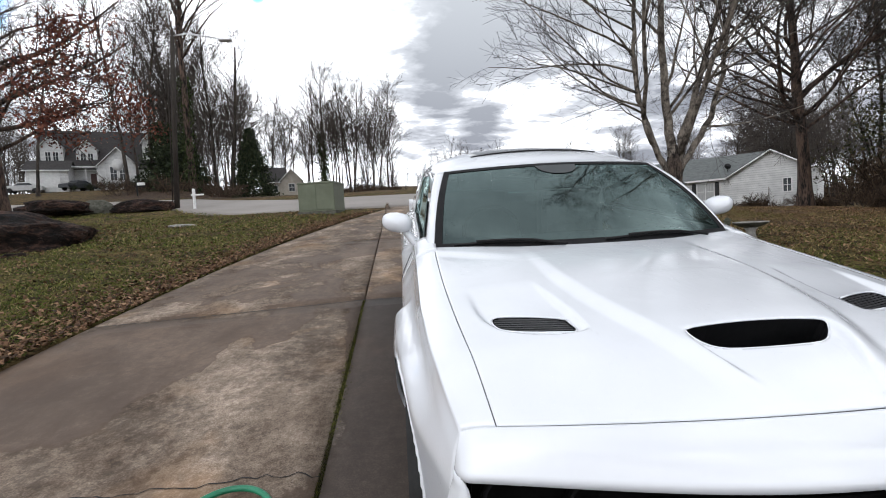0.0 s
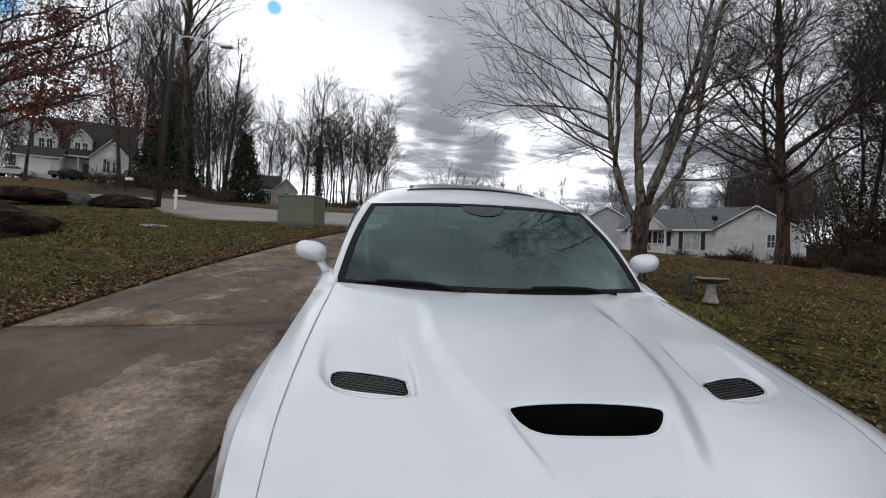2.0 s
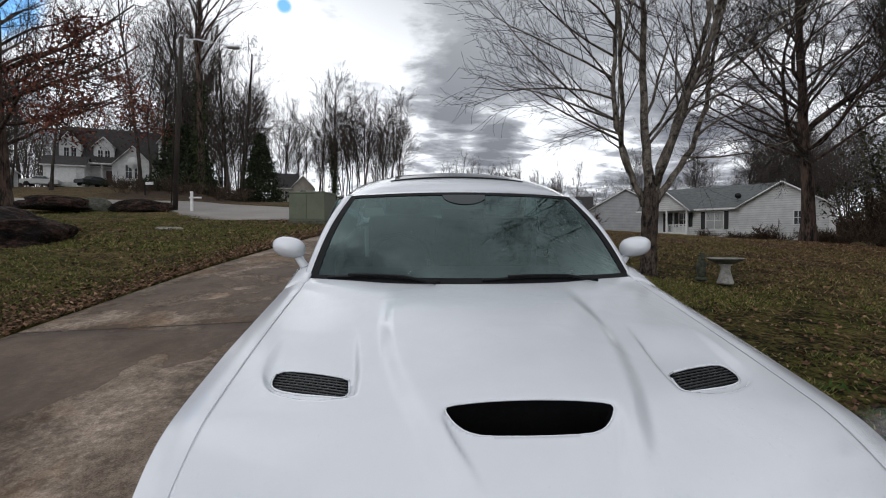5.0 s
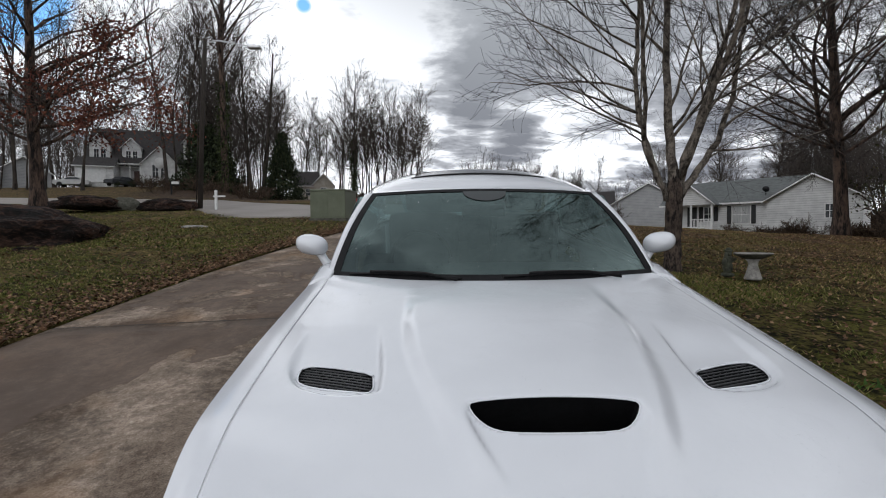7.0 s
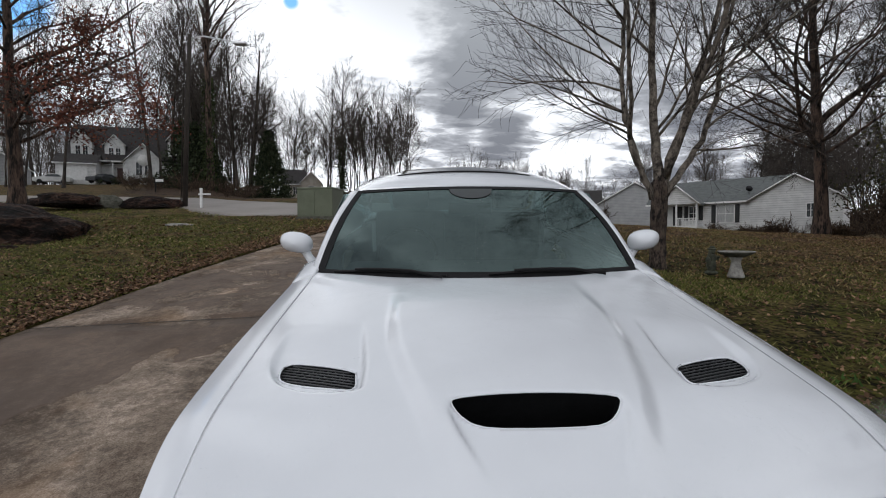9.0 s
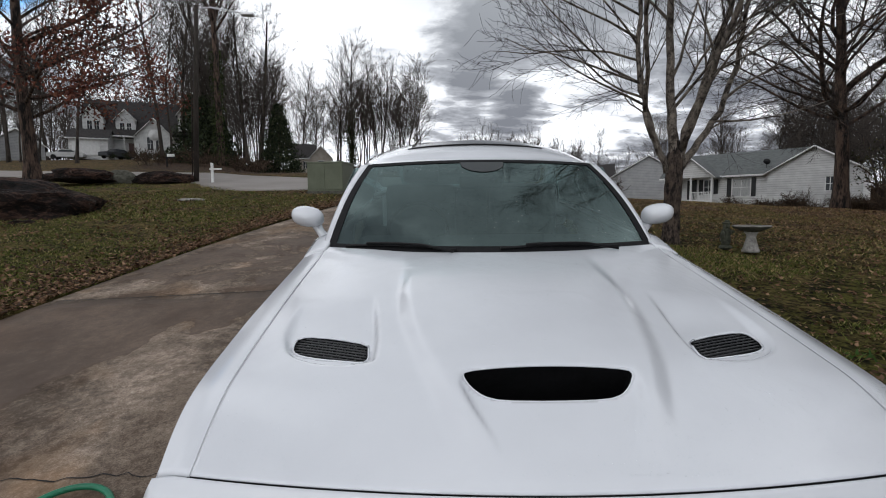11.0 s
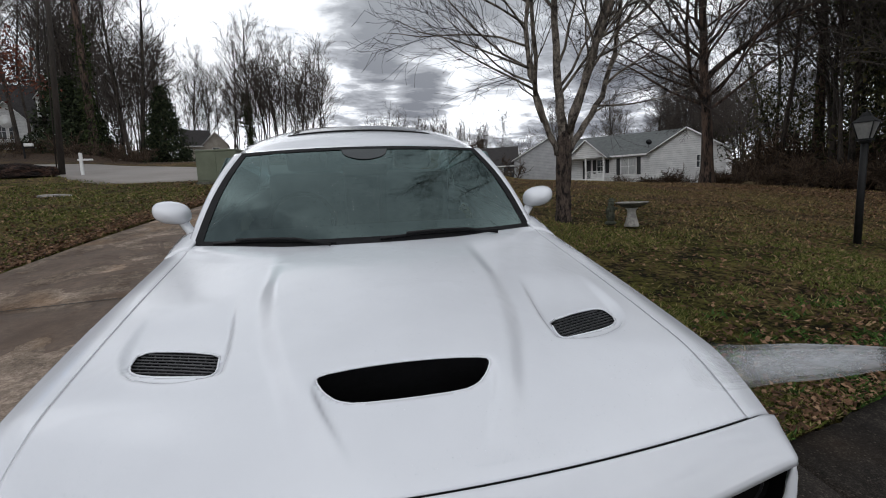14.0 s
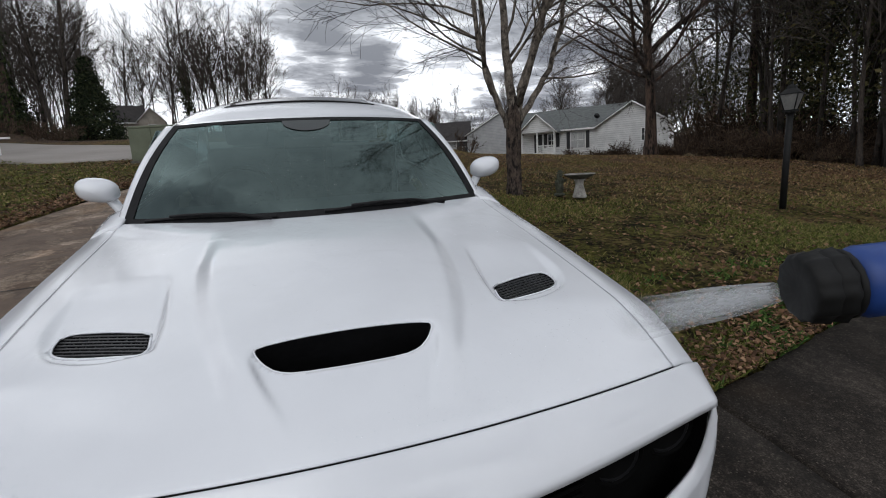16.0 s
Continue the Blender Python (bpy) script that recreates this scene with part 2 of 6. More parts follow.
def make_soil():
    m, nt, b = material("lawn_soil", 0.95, 0, 0.1)
    v = coords(nt)
    a, f = noise_node(nt, v, 0.6, 6, 0.6), noise_node(nt, v, 16, 6, 0.72)
    fine = math_node(nt, "ADD", math_node(nt, "MULTIPLY", f, 0.6), math_node(nt, "MULTIPLY", noise_node(nt, v, 3.0, 5, 0.7), 0.4))
    # near-black ends of both ramps paint in the shade between the blades
    green = ramp(nt, fine, ((0.44, (0.007, 0.006, 0.002)), (0.58, (0.095, 0.088, 0.020))))
    brown = ramp(nt, fine, ((0.44, (0.012, 0.008, 0.004)), (0.58, (0.185, 0.122, 0.058))))
    sep = nt.nodes.new("ShaderNodeSeparateXYZ")
    link(nt, v, sep.inputs[0])
    away = math_node(nt, "MULTIPLY", math_node(nt, "MAXIMUM", math_node(nt, "SUBTRACT", sep.outputs["Y"], 6.0), 0), 0.010)
    side = math_node(nt, "MULTIPLY", math_node(nt, "MAXIMUM", math_node(nt, "SUBTRACT", sep.outputs["X"], 1.8), 0), 0.022)
    dry = math_node(nt, "ADD", a, math_node(nt, "MINIMUM", math_node(nt, "ADD", away, side), 0.17))
    lawn = mix(nt, ramp(nt, dry, ((0.48, (0, 0, 0)), (0.70, (1, 1, 1)))), green, brown)
    # leaf mould on the woods' floor
    mould = ramp(nt, fine, ((0.42, (0.010, 0.007, 0.005)), (0.58, (0.085, 0.055, 0.036))))
    woods = math_node(nt, "MAXIMUM", blob(nt, v, (-13, 66), (19, 42)), blob(nt, v, (25, 2), (12.5, 24)))
    woods = ramp(nt, math_node(nt, "ADD", woods, math_node(nt, "MULTIPLY", math_node(nt, "SUBTRACT", a, 0.5), 0.25)), ((0.02, (0, 0, 0)), (0.12, (1, 1, 1))))
    link(nt, mix(nt, woods, lawn, mould), b.inputs["Base Color"])
    bump(nt, b, fine, 1.0, 0.05)
    return m


def make_siding(name, dark, light, pitch=0.21):
    m, nt, b = material(name, 0.6)
    v = coords(nt)
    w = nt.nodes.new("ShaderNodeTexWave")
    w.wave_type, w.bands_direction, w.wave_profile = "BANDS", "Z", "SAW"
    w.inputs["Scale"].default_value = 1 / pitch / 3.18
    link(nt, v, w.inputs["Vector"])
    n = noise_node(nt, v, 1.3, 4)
    # the line of shade along each lap is put into the colour
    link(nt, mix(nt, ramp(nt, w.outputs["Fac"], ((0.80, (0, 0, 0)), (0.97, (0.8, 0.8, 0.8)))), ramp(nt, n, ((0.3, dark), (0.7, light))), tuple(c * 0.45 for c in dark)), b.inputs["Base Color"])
    bump(nt, b, w.outputs["Fac"], 0.6, 0.02)
    return m


def make_leaves(name, stops, rough=0.8):
    m, nt, b = material(name, rough, 0, 0.2)
    g = nt.nodes.new("ShaderNodeNewGeometry")
    link(nt, ramp(nt, g.outputs["Random Per Island"], stops), b.inputs["Base Color"])
    return m


def make_rock_material():
    m, nt, b = material("dark_lichened_rock", 0.85, 0, 0.25)
    v = coords(nt, (1, 1, 2.0))
    a, f = noise_node(nt, v, 1.7, 8, 0.68, 0.9), noise_node(nt, v, 9, 6, 0.72, 0.4)
    base = ramp(nt, math_node(nt, "ADD", math_node(nt, "MULTIPLY", a, 0.6), math_node(nt, "MULTIPLY", f, 0.4)), ((0.40, (0.003, 0.0022, 0.002)), (0.50, (0.022, 0.012, 0.009)), (0.60, (0.120, 0.064, 0.046))))
    pale = ramp(nt, noise_node(nt, v, 1.3, 8, 0.74, 1.2), ((0.60, (0, 0, 0)), (0.66, (0.8, 0.8, 0.8))))
    link(nt, mix(nt, pale, base, (0.17, 0.135, 0.115)), b.inputs["Base Color"])
    bump(nt, b, math_node(nt, "ADD", a, f), 1.0, 0.22)
    return m


def make_water():
    """Fine white spray: mostly clear, with drops that scatter light."""
    m = bpy.data.materials.new("water_spray")
    m.use_nodes = True
    nt = m.node_tree
    nt.nodes.clear()
    out = nt.nodes.new("ShaderNodeOutputMaterial")
    t, d, mx = (nt.nodes.new(k) for k in ("ShaderNodeBsdfTransparent", "ShaderNodeBsdfDiffuse", "ShaderNodeMixShader"))
    d.inputs["Color"].default_value = (0.82, 0.84, 0.86, 1)
    n = noise_node(nt, coords(nt, (60, 60, 11)), 1.0, 5, 0.65)
    along = nt.nodes.new("ShaderNodeSeparateXYZ")
    link(nt, coords(nt), along.inputs[0])
    thin = nt.nodes.new("ShaderNodeMapRange")
    thin.interpolation_type = "SMOOTHSTEP"
    for key, value in (("From Min", 0.12), ("From Max", 0.52), ("To Min", 1.0), ("To Max", 0.0)):
        thin.inputs[key].default_value = value
    link(nt, along.outputs["Z"], thin.inputs["Value"])
    link(nt, math_node(nt, "MULTIPLY", ramp(nt, n, ((0.34, (0.14, 0.14, 0.14)), (0.68, (0.42, 0.42, 0.42)))), thin.outputs[0]), mx.inputs[0])
    link(nt, t.outputs[0], mx.inputs[1])
    tr, half = nt.nodes.new("ShaderNodeBsdfTranslucent"), nt.nodes.new("ShaderNodeMixShader")
    tr.inputs["Color"].default_value = (0.86, 0.88, 0.90, 1)
    link(nt, d.outputs[0], half.inputs[1])
    link(nt, tr.outputs[0], half.inputs[2])
    link(nt, half.outputs[0], mx.inputs[2])
    link(nt, mx.outputs[0], out.inputs["Surface"])
    return m


def make_bead():
    m = bpy.data.materials.new("water_bead")
    m.use_nodes = True
    nt = m.node_tree
    nt.nodes.clear()
    out, t, g, mx = (nt.nodes.new(k) for k in ("ShaderNodeOutputMaterial", "ShaderNodeBsdfTransparent", "ShaderNodeBsdfGlass", "ShaderNodeMixShader"))
    g.inputs["IOR"].default_value, g.inputs["Roughness"].default_value = 1.33, 0.02
    t.inputs["Color"].default_value = (0.97, 0.98, 0.98, 1)
    mx.inputs[0].default_value = 0.38
    link(nt, t.outputs[0], mx.inputs[1])
    link(nt, g.outputs[0], mx.inputs[2])
    link(nt, mx.outputs[0], out.inputs["Surface"])
    return m


SPRAY = make_water()
BEAD = make_bead()
BLUE_PLASTIC = mottled("blue_plastic", (0.010, 0.035, 0.16), (0.018, 0.055, 0.22), 14, 0.4, 60, 0.05)
PAINT = make_paint()
GLASS = make_glass("windshield_glass")
SIDE_GLASS = make_glass("side_glass", (0.06, 0.07, 0.07))
CONCRETE = make_concrete("driveway_concrete", ((0.062, 0.044, 0.031), (0.205, 0.157, 0.120), (0.40, 0.33, 0.265)), 0.012)
# darker mixes of the concrete for the pad and the slabs round the car
PAD = make_concrete("dark_pad_concrete", ((0.005, 0.004, 0.003), (0.021, 0.0165, 0.013), (0.10, 0.083, 0.068)), -0.04, 0.9)
SLAB_DARK = make_concrete("darker_slab_concrete", ((0.030, 0.023, 0.019), (0.085, 0.068, 0.056), (0.20, 0.17, 0.145)), 0.03)
SOIL = make_soil()
ROAD = mottled("street_concrete", (0.20, 0.18, 0.165), (0.285, 0.26, 0.24), 0.5, 0.9, 25, 0.2)
ROCK = make_rock_material()
BARK = mottled("grey_bark", (0.022, 0.017, 0.013), (0.215, 0.182, 0.150), 12, 0.9, 55, 1.0, 0.03, (1, 1, 0.75), lo=0.40)
BARK_PLATE = mottled("plated_grey_bark", (0.006, 0.004, 0.0035), (0.085, 0.062, 0.048), 13, 0.95, 50, 1.0, 0.04, (1, 1, 0.5), lo=0.42)
BARK_DARK = mottled("brown_bark", (0.006, 0.0045, 0.004), (0.095, 0.061, 0.045), 6, 0.95, 26, 0.9, 0.02, (1, 1, 0.25), lo=0.42)
BARK_FAR = mottled("far_bark", (0.011, 0.009, 0.007), (0.066, 0.052, 0.043), 3, 0.95, 20, 0.4, 0.02, (1, 1, 0.3), lo=0.40)
WOOD_POLE = mottled("pole_wood", (0.012, 0.009, 0.007), (0.050, 0.040, 0.033), 6, 0.9, 40, 0.4, 0.01, (1, 1, 0.15))
GREEN_BOX = mottled("green_enamel", (0.085, 0.098, 0.062), (0.125, 0.138, 0.092), 2.5, 0.5, 40, 0.05)
BLACK_PLASTIC = mottled("black_plastic", (0.004, 0.004, 0.0045), (0.010, 0.010, 0.011), 10, 0.5, 80, 0.1, spec=0.2)
VENT_PLASTIC = mottled("vent_plastic", (0.030, 0.030, 0.032), (0.056, 0.056, 0.060), 10, 0.35, 80, 0.1)
BLACK_GLOSS = mottled("black_gloss", (0.004, 0.004, 0.005), (0.008, 0.008, 0.009), 10, 0.12, 80, 0.02)
BLACK_METAL = mottled("black_painted_metal", (0.003, 0.003, 0.003), (0.009, 0.009, 0.009), 12, 0.6, 60, 0.1, spec=0.25)
RUBBER = mottled("tyre_rubber", (0.010, 0.010, 0.010), (0.022, 0.022, 0.022), 12, 0.8, 70, 0.2)
RIM = mottled("dark_rim", (0.03, 0.03, 0.032), (0.05, 0.05, 0.054), 8, 0.35, 60, 0.02, metal=0.8)
CHROME = mottled("silver_metal", (0.45, 0.45, 0.46), (0.6, 0.6, 0.62), 8, 0.3, 60, 0.02, metal=0.9)
SEAT = mottled("grey_upholstery", (0.16, 0.16, 0.165), (0.24, 0.24, 0.25), 8, 0.8, 90, 0.2)
DASH = mottled("dashboard_vinyl", (0.10, 0.105, 0.11), (0.15, 0.155, 0.16), 8, 0.6, 90, 0.2)
LINER = mottled("roof_lining", (0.30, 0.30, 0.30), (0.36, 0.36, 0.36), 8, 0.9, 90, 0.1)
GRILLE_BLACK = mottled("matte_grille_black", (0.002, 0.002, 0.002), (0.005, 0.005, 0.005), 10, 0.8, 80, 0.1, spec=0.04)
LAMP_LENS = mottled("lamp_lens", (0.006, 0.006, 0.007), (0.012, 0.012, 0.013), 8, 0.5, 60, 0.02, spec=0.12)
FROSTED = mottled("frosted_lantern_glass", (0.13, 0.13, 0.125), (0.22, 0.22, 0.21), 8, 0.35, 50, 0.05)
STONE = mottled("weathered_cast_stone", (0.13, 0.125, 0.115), (0.42, 0.40, 0.37), 9, 0.9, 60, 0.4)
STATUE = mottled("dark_mossy_stone", (0.012, 0.015, 0.009), (0.085, 0.088, 0.062), 11, 0.85, 50, 0.4)
STONE_DARK = mottled("mossy_cast_stone", (0.035, 0.037, 0.028), (0.13, 0.125, 0.10), 14, 0.9, 60, 0.4)
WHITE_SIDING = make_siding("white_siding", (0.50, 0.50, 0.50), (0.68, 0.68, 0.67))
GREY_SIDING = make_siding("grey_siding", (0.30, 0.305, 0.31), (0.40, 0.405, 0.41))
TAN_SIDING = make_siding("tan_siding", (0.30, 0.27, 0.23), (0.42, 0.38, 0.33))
TRIM = mottled("white_trim", (0.60, 0.60, 0.59), (0.76, 0.76, 0.75), 3, 0.55, 30, 0.05)
SHINGLE_GREY = mottled("grey_shingles", (0.075, 0.082, 0.082), (0.135, 0.143, 0.140), 2.5, 0.9, 18, 0.5, 0.03, (1, 1, 3))
SHINGLE_DARK = mottled("dark_shingles", (0.018, 0.016, 0.016), (0.052, 0.047, 0.046), 2.5, 0.9, 18, 0.5, 0.03, (1, 1, 3))
PANE = mottled("dark_window_pane", (0.012, 0.014, 0.017), (0.05, 0.055, 0.06), 1.2, 0.08, 6, 0.0)
CURTAIN = mottled("pale_curtain", (0.26, 0.27, 0.27), (0.46, 0.46, 0.45), 3, 0.8, 20, 0.1, stretch=(6, 6, 0.3))
SHUTTER = mottled("black_shutter", (0.010, 0.010, 0.011), (0.024, 0.024, 0.025), 6, 0.6, 30, 0.2)
DOOR_RED = mottled("dark_red_door", (0.045, 0.018, 0.016), (0.085, 0.035, 0.03), 3, 0.5, 30, 0.1)
HOSE_GREEN = mottled("green_hose_rubber", (0.008, 0.11, 0.055), (0.015, 0.19, 0.10), 12, 0.35, 60, 0.1)
MOSS = make_leaves("moss", ((0.0, (0.022, 0.022, 0.007)), (0.6, (0.055, 0.055, 0.014)), (1.0, (0.15, 0.15, 0.035))))
GRASS = make_leaves("grass_blades", ((0.0, (0.020, 0.030, 0.005)), (0.40, (0.085, 0.115, 0.019)), (0.72, (0.16, 0.155, 0.042)), (1.0, (0.34, 0.27, 0.13))))
WEED = make_leaves("green_weeds", ((0.0, (0.018, 0.040, 0.008)), (0.6, (0.050, 0.105, 0.020)), (1.0, (0.11, 0.17, 0.04))))
DRY_GRASS = make_leaves("dry_grass_blades", ((0.0, (0.036, 0.029, 0.009)), (0.4, (0.150, 0.110, 0.042)), (0.75, (0.25, 0.185, 0.075)), (1.0, (0.44, 0.33, 0.17))))
DEAD_LEAF = make_leaves("fallen_leaves", ((0.0, (0.024, 0.014, 0.008)), (0.4, (0.085, 0.046, 0.024)), (0.75, (0.155, 0.082, 0.045)), (1.0, (0.31, 0.195, 0.115))))
RED_LEAF = make_leaves("withered_red_leaves", ((0.0, (0.040, 0.012, 0.009)), (0.6, (0.135, 0.042, 0.028)), (1.0, (0.21, 0.085, 0.05))))
NEEDLES = make_leaves("dark_conifer_needles", ((0.0, (0.008, 0.012, 0.006)), (0.6, (0.022, 0.032, 0.014)), (1.0, (0.050, 0.060, 0.026))))
IVY = make_leaves("ivy_leaves", ((0.0, (0.010, 0.016, 0.006)), (1.0, (0.045, 0.06, 0.018))))
TWIG = mottled("twig_bark", (0.009, 0.007, 0.006), (0.040, 0.031, 0.026), 4, 0.95, 30, 0.1)
BRUSH = make_leaves("brush_stems", ((0.0, (0.018, 0.012, 0.008)), (0.6, (0.052, 0.034, 0.023)), (1.0, (0.125, 0.086, 0.058))))
PINE = make_leaves("pine_needles", ((0.0, (0.010, 0.012, 0.006)), (0.6, (0.038, 0.042, 0.016)), (1.0, (0.110, 0.092, 0.038))))
FRIT = mottled("printed_black_border", (0.006, 0.006, 0.007), (0.016, 0.016, 0.017), 10, 0.7, 80, 0.1, spec=0.15)
SENSOR = mottled("grey_sensor_cover", (0.022, 0.026, 0.027), (0.036, 0.041, 0.042), 6, 0.35, 50, 0.05)
RED_PLASTIC = mottled("red_plastic", (0.35, 0.02, 0.02), (0.45, 0.03, 0.03), 6, 0.4, 40, 0.05)
TWIG_FAR = mottled("far_twig_bark", (0.026, 0.021, 0.018), (0.100, 0.084, 0.073), 3, 0.95, 20, 0.1)
SILVER_CAR = mottled("silver_car_paint", (0.36, 0.36, 0.35), (0.45, 0.45, 0.44), 2, 0.3, 30, 0.02, metal=0.4)
DARK_CAR = mottled("dark_car_paint", (0.012, 0.014, 0.017), (0.02, 0.022, 0.026), 2, 0.3, 30, 0.02)


# ---- mesh helpers ----
rng = random.Random(7)


def obj(name, verts, faces, mats, parent=None, label="", smooth=False, mat_index=None):
    me = bpy.data.meshes.new(name)
    me.from_pydata(verts, [], faces)
    for m in mats if isinstance(mats, (list, tuple)) else [mats]:
        me.materials.append(m)
    if mat_index is not None:
        me.polygons.foreach_set("material_index", mat_index)
    if smooth:
        me.polygons.foreach_set("use_smooth", [True] * len(me.polygons))
    me.update()
    ob = new(name, me)
    if parent is not None:
        ob.parent = parent
    if label:
        tagged(ob, label)
    return ob


def part(name, bm, mat, parent=None, label="", smooth=False):
    bmesh.ops.recalc_face_normals(bm, faces=bm.faces)
    me = bpy.data.meshes.new(name)
    bm.to_mesh(me)
    bm.free()
    me.materials.append(mat)
    if smooth:
        me.polygons.foreach_set("use_smooth", [True] * len(me.polygons))
    ob = new(name, me)
    if parent is not None:
        ob.parent = parent
    if label:
        tagged(ob, label)
    return ob


def root(name, m, label, category, group="", kind=""):
    ob = new(name)
    ob.empty_display_size = 0.1
    ob.matrix_world = m
    return tagged(ob, label, category, group, kind)


def box(bm, x0, x1, y0, y1, z0, z1, bevel=0.0):
    r = bmesh.ops.create_cube(bm, size=1.0)
    vs = r["verts"]
    for v in vs:
        v.co = Vector((x0 + (v.co.x + 0.5) * (x1 - x0), y0 + (v.co.y + 0.5) * (y1 - y0), z0 + (v.co.z + 0.5) * (z1 - z0)))
    if bevel:
        es = list({e for v in vs for e in v.link_edges})
        bmesh.ops.bevel(bm, geom=es, offset=bevel, segments=2, affect="EDGES", profile=0.6)
    return bm


def boxpart(name, dims, mat, parent, label="", bevel=0.0):
    return part(name, box(bmesh.new(), *dims, bevel), mat, parent, label)


def poly(bm, pts, dy):
    """A plate: a polygon in (x, z) at y0, of thickness dy along y."""
    a = [bm.verts.new(p) for p in pts]
    b = [bm.verts.new((p[0], p[1] + dy, p[2])) for p in pts]
    bm.faces.new(a)
    bm.faces.new(b[::-1])
    n = len(pts)
    for i in range(n):
        bm.faces.new((a[i], a[(i + 1) % n], b[(i + 1) % n], b[i]))
    return bm


def tube_data(points, radii, sides=6, cap=True):
    """Verts and faces of a tube along points."""
    vs, fs = [], []
    n = len(points)
    ref = Vector((0.3, 0.9, 0.1))
    for i, p in enumerate(points):
        p = Vector(p)
        d = Vector(points[min(i + 1, n - 1)]) - Vector(points[max(i - 1, 0)])
        d.normalize()
        a = d.cross(ref)
        if a.length < 1e-3:
            a = d.cross(Vector((1, 0, 0)))
        a.normalize()
        b = d.cross(a)
        r = radii[i] if not isinstance(radii, (int, float)) else radii
        for k in range(sides):
            t = 2 * math.pi * k / sides
            vs.append(p + (a * math.cos(t) + b * math.sin(t)) * r)
    for i in range(n - 1):
        for k in range(sides):
            k2 = (k + 1) % sides
            fs.append((i * sides + k, i * sides + k2, (i + 1) * sides + k2, (i + 1) * sides + k))
    if cap:
        fs.append(tuple(range(sides))[::-1])
        fs.append(tuple((n - 1) * sides + k for k in range(sides)))
    return vs, fs


def tube(name, points, radii, mat, parent=None, label="", sides=8):
    vs, fs = tube_data(points, radii, sides)
    return obj(name, vs, fs, mat, parent, label, smooth=True)


def lathe(name, profile, mat, parent=None, label="", sides=20, at=(0, 0, 0), wobble=None):
    """A turned shape: profile of (radius, z)."""
    vs, fs = [], []
    for r, z in profile:
        for k in range(sides):
            t = 2 * math.pi * k / sides
            q = r * (wobble(t, z) if wobble else 1)
            vs.append((at[0] + q * math.cos(t), at[1] + q * math.sin(t), at[2] + z))
    m = len(profile)
    for i in range(m - 1):
        for k in range(sides):
            k2 = (k + 1) % sides
            fs.append((i * sides + k, i * sides + k2, (i + 1) * sides + k2, (i + 1) * sides + k))
    fs.append(tuple(range(sides))[::-1])
    fs.append(tuple((m - 1) * sides + k for k in range(sides)))
    return obj(name, vs, fs, mat, parent, label, smooth=True)


def grid(name, nu, nv, fn, mat, parent=None, label="", thick=0.0, keep=None, snap=None, smooth=True):
    """A sheet fn(u, v), u and v from 0 to 1. snap(co) moves a vertex; keep(centre) drops faces."""
    vs = []
    for j in range(nv + 1):
        for i in range(nu + 1):
            p = Vector(fn(i / nu, j / nv))
            vs.append(Vector(snap(p)) if snap else p)
    fs = []
    for j in range(nv):
        for i in range(nu):
            q = (j * (nu + 1) + i, j * (nu + 1) + i + 1, (j + 1) * (nu + 1) + i + 1, (j + 1) * (nu + 1) + i)
            if keep is None or keep(sum((vs[k] for k in q), Vector()) / 4):
                fs.append(q)
    ob = obj(name, vs, fs, mat, parent, label, smooth=smooth)
    if thick:
        md = ob.modifiers.new("thickness", "SOLIDIFY")
        md.thickness, md.offset = thick, -1
    return ob


def ease(a, b, v):
    t = min(max((v - a) / (b - a), 0.0), 1.0)
    return t * t * (3 - 2 * t)


def soft(v, w):
    return w * math.log1p(math.exp(max(min(v / w, 40), -40)))


def ground_z(x, y):
    """The hillside: it rises along the driveway, flattens far off, and falls away to the neighbour's side."""
    z = -0.19 + 0.1326 * (y - soft(y - 78, 6)) + 0.1326 * soft(-8 - y, 2)
    z -= 0.06 * soft(x - 3.2, 0.8)
    m = ease(0.2, 0.4, x / (abs(y) + 0.5))
    z -= 0.108 * soft(y - 13.5, 2) * m
    # the woods beyond the street lie on gentler ground
    ratio = x / (abs(y) + 0.5)
    z -= 0.055 * (soft(y - 26, 3) - soft(y - 78, 6)) * ease(-0.48, -0.40, ratio) * (1 - ease(0.10, 0.25, ratio))
    return z


def on_ground(x, y, dz=0.0, rz=0.0):
    return pose(x, y, ground_z(x, y) + dz, 0, 0, rz)


# ---- ground, driveway, street ----
def drive_left(y):
    """x of the driveway's left edge."""
    return -3.78 + 0.020 * y + 0.0155 * max(y - 2.5, 0) ** 2 if y < 14 else -1.5


def in_drive(x, y):
    if y > 1.1 + 0.27 * max(x - 1.62, 0):
        return drive_left(y) < x < min(1.62, 1.9 + 0.02 * y) if y < 14.5 else False
    return drive_left(y) < x < 9


def street_near(x):
    """y of the street's kerb on this side, for a given x."""
    return 14.45 + 1.10 * max(min(-6.5 - x, 3.6), 0) + 0.42 * max(-10.1 - x, 0)


def street_far(x):
    return max(20.8 + 0.74 * max(min(-6.1 - x, 6.0), 0) + 0.30 * max(-12.1 - x, 0), street_near(x) + 2.6)


def wobble(x, y, s, a):
    return a * (noise.noise(Vector((x * s, y * s, 3.1))))


def lawn_z(x, y):
    z = ground_z(x, y) + wobble(x, y, 0.35, 0.05) + wobble(x, y, 2.2, 0.012)
    if in_drive(x, y):
        z -= 0.12
    if street_near(x) - 0.1 < y < street_far(x) + 0.1 and x < 4:
        z -= 0.15
    return z


def steps(a, b, n, focus, power=2.2):
    out = []
    for i in range(n + 1):
        t = 2 * i / n - 1
        s = math.copysign(abs(t) ** power, t)
        out.append(focus + (b - focus) * s if s > 0 else focus + (focus - a) * s)
    return out


